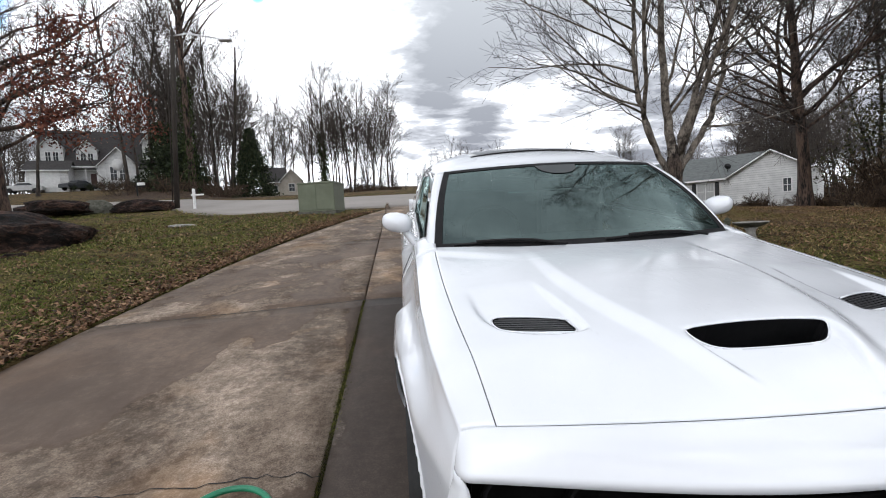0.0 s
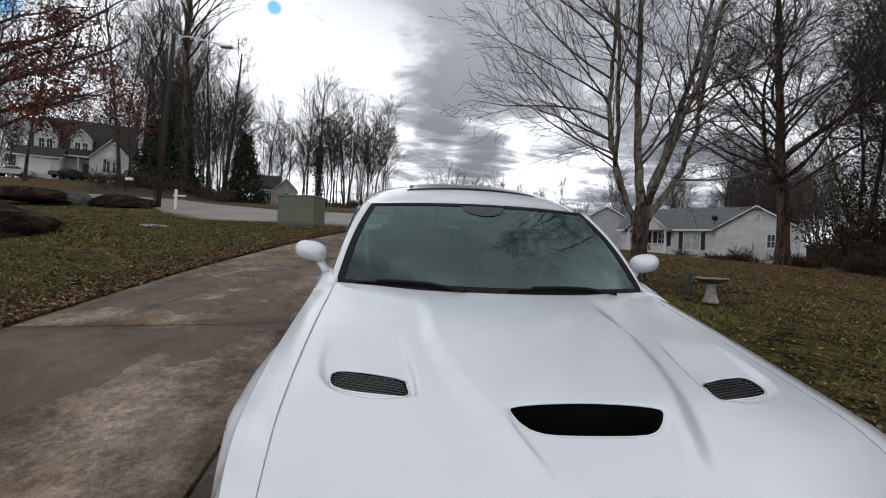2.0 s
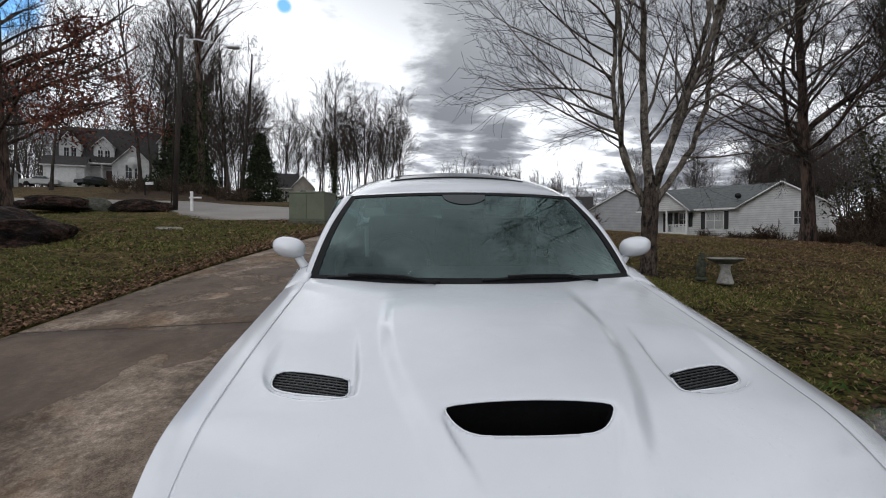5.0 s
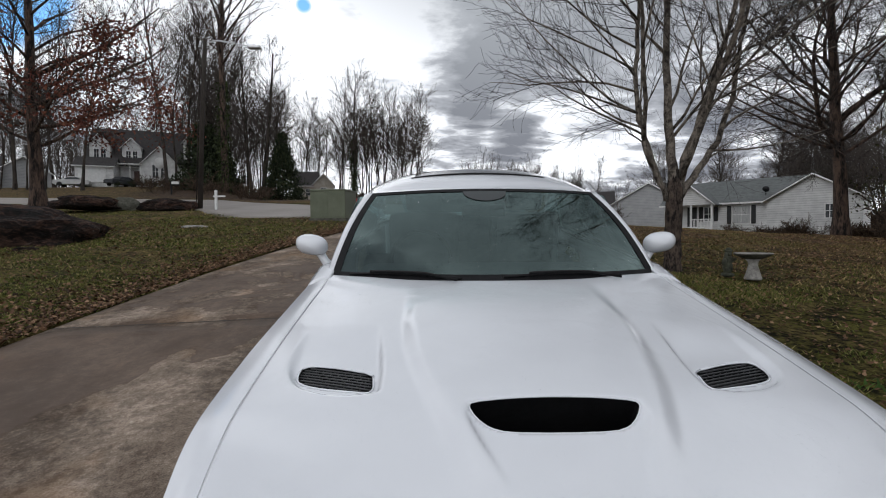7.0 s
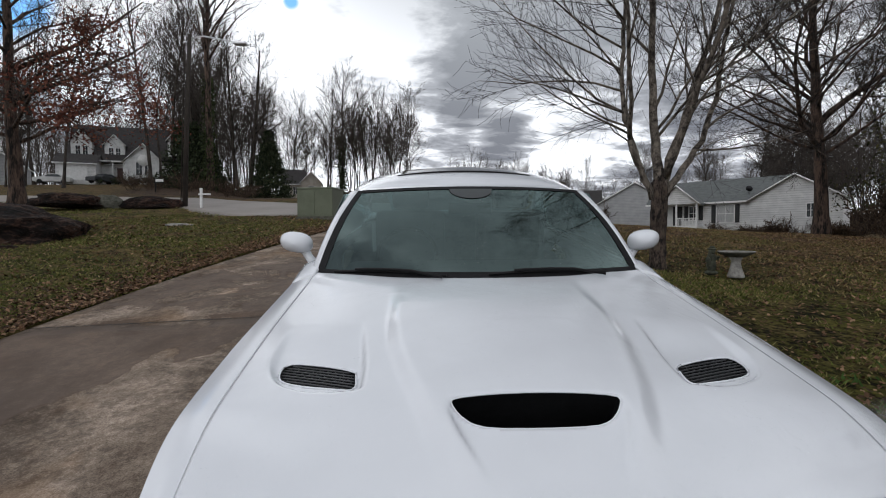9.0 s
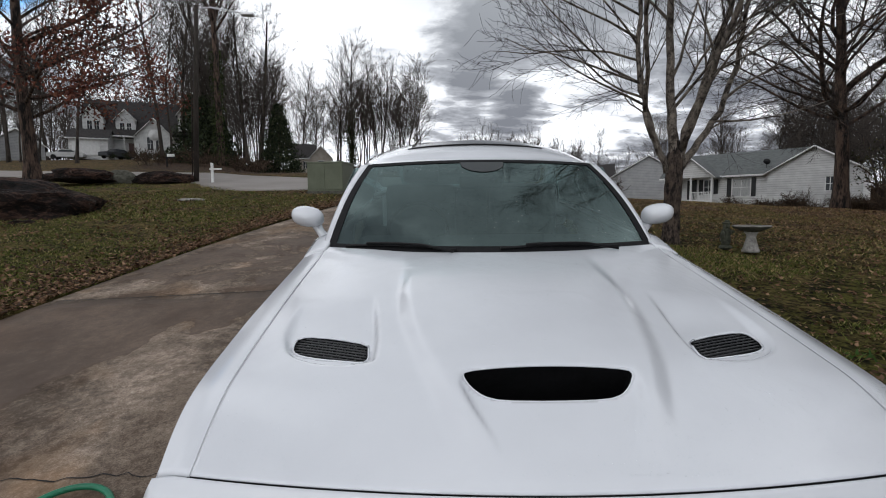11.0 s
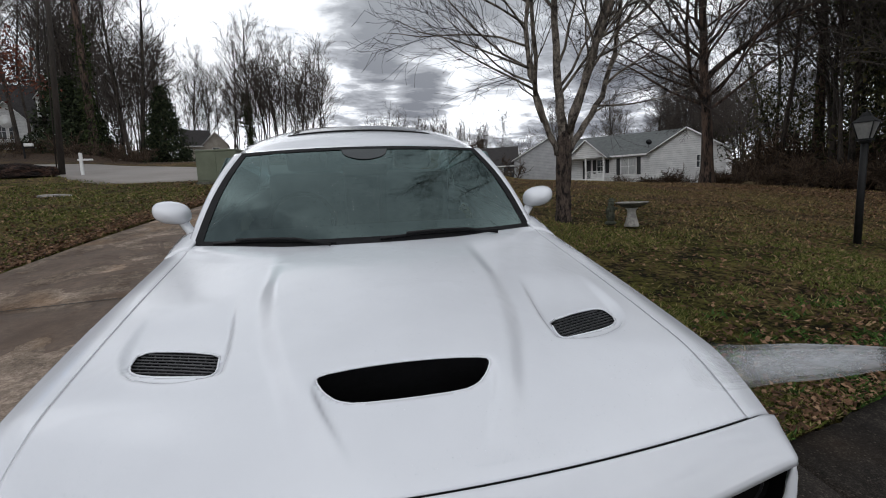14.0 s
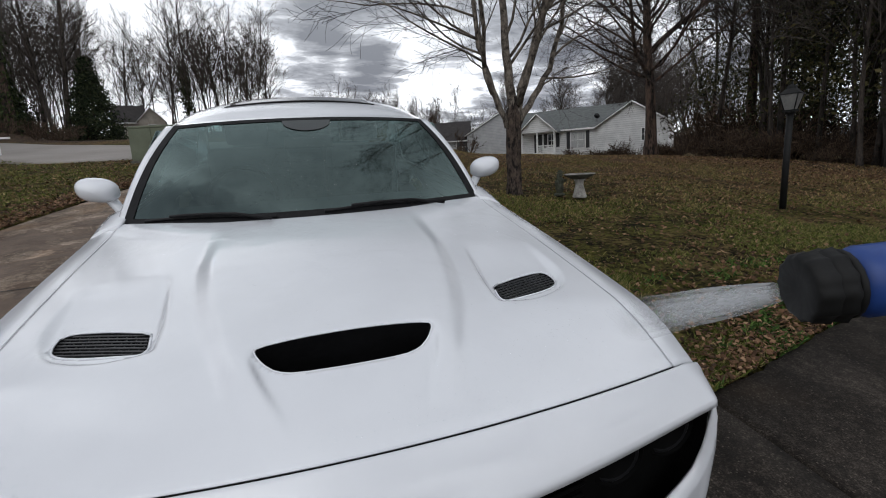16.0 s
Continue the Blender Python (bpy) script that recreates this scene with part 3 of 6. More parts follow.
def make_ground():
    xs, ys = steps(-420, 420, 230, -1.0, 2.6), steps(-160, 620, 250, 4.0, 2.8)
    vs = [(x, y, lawn_z(x, y)) for y in ys for x in xs]
    w = len(xs)
    fs = [(j * w + i, j * w + i + 1, (j + 1) * w + i + 1, (j + 1) * w + i) for j in range(len(ys) - 1) for i in range(w - 1)]
    tagged(obj("ground", vs, fs, SOIL, smooth=True), "patchy winter lawn with bare soil on a slope", "ground", kind="structure")


make_ground()


def skew(x):
    """The cross joints run askew beyond the long joint."""
    return 0.14 * min(x + 1.3, 0)


def slab(name, x0, x1, y0, y1, parent, nx=14, ny=14, top=0.0):
    """A concrete slab that follows the slope; x0 and x1 may be functions of y."""
    fx0 = x0 if callable(x0) else (lambda y: x0)
    fx1 = x1 if callable(x1) else (lambda y: x1)

    def fn(u, v):
        y = y0 + (y1 - y0) * v
        x = fx0(y) + (fx1(y) - fx0(y)) * u
        y += skew(x)
        return x, y, ground_z(x, y) + top + wobble(x, y, 0.5, 0.006)

    return grid(name, nx, ny, fn, CONCRETE, parent, thick=0.14)


def make_driveway():
    d = tagged(new("driveway"), "old stained concrete driveway, partly wet, with mossy joints", "driveway", kind="structure")
    g = 0.012
    cuts = [-7.0, -2.6, 0.35, 3.95, 7.75, 11.4, 14.5]

    def lower(y):
        return drive_left(y)

    for a, b in zip(cuts, cuts[1:]):
        slab("slab", lower, lambda y: -1.30 - 0.020 * (y - 1.5) - g, a + g, b - g, d, 12, 16)
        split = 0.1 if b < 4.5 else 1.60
        slab("slab", lambda y: -1.30 - 0.020 * (y - 1.5) + g, split, a + g, b - g, d, 14, 16).data.materials[0] = SLAB_DARK if b < 4.5 else CONCRETE
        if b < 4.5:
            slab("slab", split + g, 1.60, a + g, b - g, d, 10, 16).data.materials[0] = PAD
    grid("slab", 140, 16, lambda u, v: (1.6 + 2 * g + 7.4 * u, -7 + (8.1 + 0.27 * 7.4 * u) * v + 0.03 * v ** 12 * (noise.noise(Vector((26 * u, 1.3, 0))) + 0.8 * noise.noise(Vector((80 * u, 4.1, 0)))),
               ground_z(1.6 + 7.4 * u, -7 + (8.1 + 2.0 * u) * v) - 0.004), PAD, d, thick=0.14)


make_driveway()


def make_street():
    def fn(u, v):
        x = -70 + 72 * u
        a, b = street_near(x), street_far(x)
        y = a + (b - a) * v
        return x, y, ground_z(x, y) + 0.03

    tagged(grid("street", 80, 14, fn, ROAD, thick=0.2), "pale concrete street curving past the lawn", "road", kind="structure")


make_street()


# ---- the parked white car ----
SOFTEN = np.array((-0.05, -0.025, 0.0, 0.025, 0.05))


def knots(v, xs, ys):
    """A curve through knots, with its corners eased."""
    return float(np.interp(v + SOFTEN, xs, ys).mean())


def hood_z(x, y):
    """Upper surface of hood and fenders."""
    a = abs(x)
    crown = 0.056 - 0.021 * ease(0.40, 0.72, y)
    z = 0.80 + 0.075 * (y - 0.5) - 0.056 * (max(0.75 - y, 0) / 0.386) ** 2.2 - crown * (x / 0.7) ** 2
    # raised centre bulge; its sides draw together ahead of the scoop and leave an open mouth
    edge = knots(y, (0.42, 0.56, 0.65, 0.754, 0.94, 1.15, 1.5), (0.162, 0.202, 0.234, 0.266, 0.308, 0.334, 0.340))
    bulge = (1 - ease(edge - 0.006, edge + 0.052, a)) * ease(0.41, 0.60, y) * (1 - ease(1.05, 1.65, y))
    mouth = knots(y, (0.42, 0.47, 0.507, 0.545, 0.60), (0.112, 0.135, 0.153, 0.171, 0.192))
    bulge *= 1 - (1 - ease(mouth - 0.008, mouth + 0.012, a)) * (1 - ease(0.585, 0.66, y))
    z += 0.019 * bulge
    # sunken beds behind the vents, with a crisp inner crease and a rounded front
    inner = knots(y, (0.72, 0.80, 0.90, 1.03, 1.20), (0.400, 0.398, 0.409, 0.428, 0.450))
    outer = knots(y, (0.74, 0.80, 0.85, 0.90, 0.97, 1.20), (0.590, 0.630, 0.660, 0.675, 0.684, 0.696))
    front = knots(a, (0.40, 0.44, 0.49, 0.58, 0.665, 0.71), (0.748, 0.734, 0.733, 0.770, 0.838, 0.890))
    bed = ease(inner - 0.006, inner + 0.012, a) * (1 - ease(outer - 0.028, outer + 0.002, a)) * ease(front - 0.014, front + 0.014, y) * (1 - ease(0.90, 1.19, y))
    z -= 0.017 * bed
    # the rear edge lifts slightly past a crease before the glass
    z += 0.007 * ease(0.0, 0.11, y - 1.30 - 0.615 * a * a) * ease(0.33, 0.60, a)
    z -= 0.020 * ease(seam_x(y) + 0.02, seam_x(y) + 0.13, a)
    return z


def hood_front(x):
    return 0.3644 + 0.1892 * x * x - 0.016 * x ** 4


def seam_x(y):
    u = min(y, 1.5) - 1.1
    return 0.748 + 0.0338 * u - 0.043 * u * u


def sd_poly(p, pts):
    """Signed distance to a rounded polygon, negative inside, and the nearest point on it."""
    if abs(p[0] - pts[0][0]) > 0.45 or abs(p[1] - pts[0][1]) > 0.26:
        return 9.0, None
    best, near, inside = 1e9, None, False
    n = len(pts)
    for i in range(n):
        a, b = pts[i], pts[(i + 1) % n]
        e = (b[0] - a[0], b[1] - a[1])
        w = (p[0] - a[0], p[1] - a[1])
        t = min(max((w[0] * e[0] + w[1] * e[1]) / (e[0] ** 2 + e[1] ** 2), 0), 1)
        q = (a[0] + e[0] * t, a[1] + e[1] * t)
        d = math.hypot(p[0] - q[0], p[1] - q[1])
        if d < best:
            best, near = d, q
        if (a[1] > p[1]) != (b[1] > p[1]) and p[0] < (b[0] - a[0]) * (p[1] - a[1]) / (b[1] - a[1]) + a[0]:
            inside = not inside
    return (-best if inside else best), near


def rounded(pts, times=3, cut=0.22):
    """Corner cutting, for a smooth outline."""
    for _ in range(times):
        out = []
        for i, a in enumerate(pts):
            b = pts[(i + 1) % len(pts)]
            out += [(a[0] * (1 - cut) + b[0] * cut, a[1] * (1 - cut) + b[1] * cut), (a[0] * cut + b[0] * (1 - cut), a[1] * cut + b[1] * (1 - cut))]
        cut = 0.25
        pts = out
    return pts


SCOOP = rounded([(-0.189, 0.634), (-0.182, 0.647), (-0.10, 0.655), (0.0, 0.658), (0.10, 0.655), (0.182, 0.647), (0.189, 0.634), (0.174, 0.610), (0.146, 0.583), (0.11, 0.5685), (0.0, 0.564), (-0.11, 0.5685), (-0.146, 0.583), (-0.174, 0.610)], 1)
VENT_R = rounded([(0.428, 0.853), (0.525, 0.900), (0.612, 0.929), (0.635, 0.917), (0.637, 0.880), (0.626, 0.842), (0.597, 0.816), (0.545, 0.792), (0.470, 0.769), (0.428, 0.757), (0.417, 0.775), (0.422, 0.815)], 1)
VENT_L = [(-x, y) for x, y in VENT_R][::-1]


def recess(name, outline, depth, car, back):
    """Walls of an opening in the hood, with a floor at depth."""
    n = len(outline)
    top = [(x, y, hood_z(x, y) - 0.001) for x, y in outline]
    cx, cy = sum(p[0] for p in outline) / n, sum(p[1] for p in outline) / n
    low = [(cx + (x - cx) * 0.96, cy + (y - cy) * 0.92 + back, hood_z(x, y) - depth) for x, y in outline]
    fs = [(i, (i + 1) % n, n + (i + 1) % n, n + i) for i in range(n)] + [tuple(range(n, 2 * n))]
    return obj(name, top + low, fs, BLACK_PLASTIC, car)


def rim_ring(name, outline, car, r=0.004, lift=0.0):
    pts = [(x, y, hood_z(x, y) + lift) for x, y in outline]
    pts.append(pts[0])
    return tube(name, pts, r, PAINT, car, sides=6)


def make_car():
    car = root("car", pose(0, 0, -0.19, 7.55), "white two-door muscle car, wet, with a black hood scoop and vents", "car")
    rear = 4.72
    rear_hood = lambda x: 1.56 + 0.225 * (x / 0.755) ** 2

    def hood_fn(u, v):
        uu = 2 * u - 1
        y = 0.46 + 1.2 * v
        x = 0.0
        for _ in range(4):
            s = seam_x(y) - 0.0011
            x = s * uu
            y = hood_front(x) + 0.0032 + (rear_hood(x) + 0.015 - hood_front(x)) * v
        return x, y, hood_z(x, y)

    holes = (SCOOP, VENT_L, VENT_R)

    nu, nv = 200, 180
    vs = [Vector(hood_fn(i / nu, j / nv)) for j in range(nv + 1) for i in range(nu + 1)]
    fs = []
    for j in range(nv):
        for i in range(nu):
            q = (j * (nu + 1) + i, j * (nu + 1) + i + 1, (j + 1) * (nu + 1) + i + 1, (j + 1) * (nu + 1) + i)
            c = sum((vs[k] for k in q), Vector()) / 4
            if all(sd_poly(c, h)[0] > 0 for h in holes):
                fs.append(q)
    # the rim of each opening: pull the sheet's edge onto the outline
    count = {}
    for f in fs:
        for k in f:
            count[k] = count.get(k, 0) + 1
    for k, n in count.items():
        for h in holes:
            d, near = sd_poly(vs[k], h)
            if d < 0 or (n < 4 and d < 0.012):
                vs[k] = Vector((near[0], near[1], hood_z(*near)))
    hood = obj("hood", vs, fs, PAINT, car, "white hood with a raised centre", smooth=True)
    md = hood.modifiers.new("thickness", "SOLIDIFY")
    md.thickness, md.offset = 0.003, -1
    recess("hood_scoop", SCOOP, 0.15, car, 0.05)
    rim_ring("scoop_edge", SCOOP, car, 0.0022, -0.001)
    for name, o in (("hood_vent", VENT_L), ("hood_vent", VENT_R)):
        vent = recess(name, o, 0.035, car, 0.0)
        rim_ring("vent_edge", o, car, 0.003)
        side = math.copysign(1, o[0][0])
        for k in range(9):
            at = lambda a: 0.752 + 0.0135 * k + 0.40 * (a - 0.42)
            run = [a for a in np.arange(0.405, 0.650, 0.003) if sd_poly((side * a, at(a)), o)[0] < -0.002]
            if len(run) < 5:
                continue
            vs, fs = tube_data([(side * a, at(a), hood_z(a, at(a)) - 0.005) for a in run[::6] + [run[-1]]], 0.0024, 5)
            for a in np.arange(run[0] + 0.008 + 0.011 * (k % 2), run[-1] - 0.006, 0.022):
                q, f = tube_data([(side * a, at(a), hood_z(a, at(a)) - 0.007), (side * a, at(a) - 0.0125, hood_z(a, at(a) - 0.0125) - 0.007)], 0.0015, 4)
                fs += [tuple(n + len(vs) for n in g) for g in f]
                vs += q
            obj("vent_slat", vs, fs, VENT_PLASTIC, vent, smooth=True)
    # black strips just under the hood's edge stand in for the shade in its seams
    boxpart("hood_gap", (-0.68, 0.68, 0.5, 1.5, 0.60, 0.66), BLACK_PLASTIC, car)
    for s in (-1, 1):
        ys = [0.45 + 1.35 * i / 24 for i in range(25)]
        vs, fs = [], []
        for y in ys:
            x = s * (seam_x(y) + 0.002)
            z = hood_z(x, y)
            vs += [(x - 0.0035, y, z - 0.0035), (x + 0.0035, y, z - 0.0035)]
        fs = [(2 * i, 2 * i + 1, 2 * i + 3, 2 * i + 2) for i in range(24)]
        obj("hood_seam_shade", vs, fs, BLACK_PLASTIC, car)
    xs = [-0.712 + 1.424 * i / 40 for i in range(41)]
    vs = []
    for x in xs:
        y = hood_front(x)
        vs += [(x, y - 0.005, hood_z(x, y) - 0.0075), (x, y + 0.005, hood_z(x, y) - 0.0030)]
    obj("hood_seam_shade", vs, [(2 * i, 2 * i + 1, 2 * i + 3, 2 * i + 2) for i in range(40)], BLACK_PLASTIC, car)

    # fenders and sides
    def width(y):
        return float(np.interp(y, (0.40, 0.46, 0.56, 0.85, 1.2, 1.6, 2.0), (0.780, 0.792, 0.806, 0.854, 0.892, 0.918, 0.925))) - 0.08 * ease(3.9, 4.75, y)

    def belt(y):
        return 0.87 + 0.02 * ease(2.2, 3.6, y)

    def flare(y, z):
        f = 1 - ease(1.43, 1.52, y) if y < 2.4 else math.exp(-((y - 3.82) / 0.42) ** 4)
        out = float(np.interp(y, (0.40, 0.5, 0.56, 0.62, 0.75, 0.95, 1.2, 1.5), (0.800, 0.826, 0.842, 0.858, 0.890, 0.928, 0.950, 0.952)))
        return (out - width(y)) * f * ease(0.15, 0.32, z) * (1 - ease(0.57 + 0.09 * ease(0.65, 0.95, y), 0.71, z))

    def crest(y):
        return knots(y, (0.40, 0.46, 0.60, 0.80, 1.1, 1.4, 1.7, 2.0), (0.768, 0.780, 0.808, 0.830, 0.845, 0.846, 0.846, 0.850))

    def flip(fn, yes):
        """The same sheet with its faces turned over, so that its thickness goes inwards."""
        return (lambda a, b: fn(1 - a, b)) if yes else fn

    for s in (-1, 1):
        def fender_fn(u, v):
            b = v
            if u <= 0.4:
                a = u / 0.4
                x, y = 0.8, 1.0
                for _ in range(5):
                    x = seam_x(y) + 0.0011 + a * (crest(y) - seam_x(y) - 0.0011)
                    y0 = hood_front(x) + 0.002
                    y = y0 + b * (1.95 - y0)
                return s * x, y, hood_z(x, y)
            a = (u - 0.4) / 0.6
            y0 = hood_front(0.76) + 0.002 - 0.030 * ease(0.0, 0.2, a)
            y = y0 + b * (1.95 - y0)
            xt = crest(y)
            zt = hood_z(xt, y)
            z = zt + (0.17 - zt) * a
            x = xt + 0.010 * ease(0, 0.10, a) + (width(y) - xt - 0.008) * ease(0.06, 0.30, a) + flare(y, z) - 0.05 * ease(0.6, 1, a)
            return s * x, y, z

        def arch_snap(p):
            d = math.hypot(p.y - 0.98, p.z - 0.30) - 0.340
            if p.z < 0.66 and abs(p.x) > 0.8 and -0.03 < d < 0.008:
                k = 0.340 / (d + 0.340)
                return p.x, 0.98 + (p.y - 0.98) * k, 0.30 + (p.z - 0.30) * k
            return p

        grid("fender", 90, 90, flip(fender_fn, s < 0), PAINT, car, thick=0.01, snap=arch_snap,
             keep=lambda c: not (abs(c.x) > 0.8 and math.hypot(c.y - 0.98, c.z - 0.30) < 0.338))

        def side_fn(u, v):
            y = 1.956 + (rear - 1.956) * u
            zt = belt(y)
            z = zt + (0.17 - zt) * v
            x = width(y) - 0.105 + 0.105 * ease(0, 0.16, v) + flare(y, z) - 0.05 * ease(0.7, 1, v)
            zf = hood_z(0.85, 1.95)
            a = (zf - z) / (zf - 0.17)
            front = 0.848 + 0.010 * ease(0, 0.10, a) + 0.067 * ease(0.06, 0.30, a) - 0.05 * ease(0.6, 1, a) + 0.9 * min(a, 0)
            x = front + (x - front) * ease(1.956, 2.25, y)
            return s * x, y, z

        def arch2(p):
            d = math.hypot(p.y - 3.82, p.z - 0.31) - 0.375
            if abs(d) < 0.02:
                k = 0.375 / (d + 0.375)
                return p.x, 3.82 + (p.y - 3.82) * k, 0.31 + (p.z - 0.31) * k
            return p

        grid("side_panel", 70, 34, flip(side_fn, s > 0), PAINT, car, thick=0.01, snap=arch2,
             keep=lambda c: math.hypot(c.y - 3.82, c.z - 0.31) > 0.372)
        tube("door_seam", [Vector(side_fn((0.085 + 0.03 * i / 10) / (rear - 1.956), 0.1 + 0.07 * i)) + Vector((s * 0.0005, 0, 0)) for i in range(11)], 0.003, BLACK_PLASTIC, car, sides=4)
        for yw in (0.98, 3.82):
            wheel = new("wheel")
            wheel.parent = car
            wheel.matrix_local = pose(s * 0.795, yw, 0.31, 0, 90, 0)
            lathe("tyre", [(0.22, -0.11), (0.29, -0.115), (0.31, -0.085), (0.31, 0.085), (0.29, 0.115), (0.22, 0.11)], RUBBER, wheel, sides=32)
            lathe("rim", [(0.05, -0.10), (0.19, -0.085), (0.225, -0.11), (0.225, 0.11), (0.19, 0.085), (0.05, 0.10)], RIM, wheel, sides=32)
        # wheel housing
        lathe("wheel_housing", [(0.345, -0.10), (0.345, 0.10)], BLACK_PLASTIC, car).matrix_local = pose(s * 0.70, 0.98, 0.30, 0, 90, 0)

    # nose: panel, grille, bumper, headlights
    def lip(x):
        u = x * x
        return 0.270 + 0.279 * u - 0.119 * u * u, 0.641 - 0.004 * u

    def plan(a):
        """The nose's lower edge from its middle (0) round the corner (1)."""
        if a <= 0.93:
            x = 0.765 * a / 0.93
            return x, lip(x)[0], lip(x)[1]
        f = (a - 0.93) / 0.07 * math.pi / 2
        return 0.765 + 0.030 * math.sin(f), lip(0.765)[0] + 0.05 * (1 - math.cos(f)), 0.639 - 0.004 * f

    def spaced(u):
        q = 2 * u - 1
        return math.copysign(1, q), 1 - (1 - abs(q)) ** 1.7

    def nose_fn(u, v):
        s, a = spaced(u)
        xt = 0.782 * a
        t = Vector((xt, hood_front(xt) - 0.0030, hood_z(xt, hood_front(xt)) - 0.001))
        b = Vector(plan(a))
        if v > 0.88:
            b += Vector((0, 0.016, -0.003)) * ((v - 0.88) / 0.12)
        p = t.lerp(b, min(v / 0.88, 1))
        p += Vector((0, -0.6, 0.8)) * 0.007 * math.sin(math.pi * min(v / 0.88, 1))
        return s * p.x, p.y, p.z

    grid("nose_panel", 90, 18, nose_fn, PAINT, car, "white nose panel above the grille", 0.008)

    def grille_fn(u, v):
        x = -0.785 + 1.57 * u
        y, z = lip(x)
        return x, y + 0.05 + 0.03 * v, z + 0.012 - 0.40 * v

    grid("grille", 40, 6, grille_fn, GRILLE_BLACK, car, "black recessed grille")
    for i in range(7):
        tube("grille_bar", [(x, lip(x)[0] + 0.045, lip(x)[1] - 0.03 - 0.027 * i) for x in [-0.42 + 0.84 * k / 12 for k in range(13)]], 0.005, GRILLE_BLACK, car, sides=5)

    for s in (-1, 1):
        grid("lamp_recess", 2, 2, lambda u, v: (s * (0.772 - 0.006 * u), 0.405 + 0.07 * u, 0.642 - 0.36 * v), GRILLE_BLACK, car)

    def bumper_fn(u, v):
        s, a = spaced(u)
        x, y, _ = plan(a)
        top = float(np.interp(x, (0, 0.55, 0.632, 0.704, 0.745, 0.765, 0.775, 0.783, 0.795), (0.385, 0.395, 0.411, 0.441, 0.468, 0.50, 0.56, 0.635, 0.628)))
        z = top - (top - 0.16) * v
        f = max(a - 0.93, 0) / 0.07
        x += 0.032 * f * min(max((0.615 - z) / 0.10, 0), 1)
        return s * x, y + 0.014 * (1 - ease(0, 0.08, v)) * (1 - f) + 0.07 * ease(0.5, 1, v), z

    grid("front_bumper", 110, 26, bumper_fn, PAINT, car, "white front bumper", 0.01)
    for x in (-0.69, -0.52, 0.52, 0.69):
        y, z = lip(x)
        lamp = lathe("headlight", [(0.056, 0.0), (0.058, 0.008), (0.052, 0.012), (0.045, 0.004), (0.02, 0.002)], LAMP_LENS, car, "round headlight with a dark ring")
        lamp.matrix_local = pose(x, y + 0.062, z - 0.080, 90, 0, 0)
        ring = lathe("headlight_ring", [(0.058, -0.01), (0.066, 0.0), (0.066, 0.012), (0.062, 0.015), (0.058, 0.008)], GRILLE_BLACK, car)
        ring.matrix_local = pose(x, y + 0.062, z - 0.080, 90, 0, 0)

    # cowl, windshield, roof
    def ws(u, v, out=0.0):
        uu = 2 * u - 1
        xb, xt = 0.755 * uu, 0.640 * uu
        yb, zb = 1.575 + 0.225 * uu * uu, 0.866 + 0.024 * (1 - uu * uu) - 0.020
        yt, zt = 2.315 + 0.12 * uu * uu, 1.237 - 0.027 * uu * uu
        bow = math.sin(math.pi * v)
        return Vector((xb + (xt - xb) * v + 0.012 * uu * bow, yb + (yt - yb) * v - 0.018 * bow, zb + (zt - zb) * v + 0.022 * bow + out))

    grid("windshield", 24, 18, lambda u, v: ws(0.012 + 0.976 * u, 0.01 + 0.97 * v), GLASS, car, "tinted windshield beaded with water").visible_shadow = False
    # black border printed round the glass
    def band(u0, u1, v0, v1, n):
        grid("windshield_border", n if u1 - u0 > 0.5 else 2, n if v1 - v0 > 0.5 else 2, lambda u, v: ws(u0 + (u1 - u0) * u, v0 + (v1 - v0) * v, 0.003), FRIT, car)
    band(0.0, 0.025, 0.0, 1.0, 16)
    band(0.975, 1.0, 0.0, 1.0, 16)
    band(0.025, 0.975, 0.955, 1.0, 16)
    band(0.025, 0.975, 0.0, 0.06, 16)
    grid("cowl_panel", 24, 3, lambda u, v: (0.755 * (2 * u - 1), 1.545 + 0.225 * (2 * u - 1) ** 2 + 0.08 * v, 0.845 + 0.022 * (1 - (2 * u - 1) ** 2) - 0.006 * v), BLACK_PLASTIC, car)

    def roof_c(y):
        return 1.237 + 0.116 * math.sin(min((y - 2.3) / 0.85, 1) * math.pi / 2) - 0.10 * ease(3.1, 4.0, y)

    def roof_z(x, y):
        return roof_c(y) - 0.045 * (x / 0.57) ** 2 - 0.05 * (abs(x) / 0.722) ** 6

    def roof_fn(u, v):
        uu = 2 * u - 1
        y0 = 2.32 + 0.12 * uu * uu
        y = y0 + (3.75 - y0) * v
        x = uu * (0.645 + 0.065 * ease(0, 0.25, v))
        base = ws(u, 1.0)
        z = base.z + (roof_z(x, y) - base.z) * ease(0, 0.16, v)
        return x, y, z

    grid("roof", 40, 40, roof_fn, PAINT, car, thick=0.012)
    grid("sunroof", 16, 10, lambda u, v: (0.41 * (2 * u - 1), 2.74 + 0.42 * v + 0.03 * (2 * u - 1) ** 2, roof_z(0.41 * (2 * u - 1), 2.74 + 0.42 * v) + 0.004), BLACK_GLOSS, car, "dark glass sunroof", 0.006)
    tube("sunroof_deflector", [(0.43 * (k / 8 - 1), 2.725 + 0.03 * (k / 8 - 1) ** 2, roof_z(0.43 * (k / 8 - 1), 2.73) + 0.004) for k in range(17)], 0.006, BLACK_PLASTIC, car, sides=6)
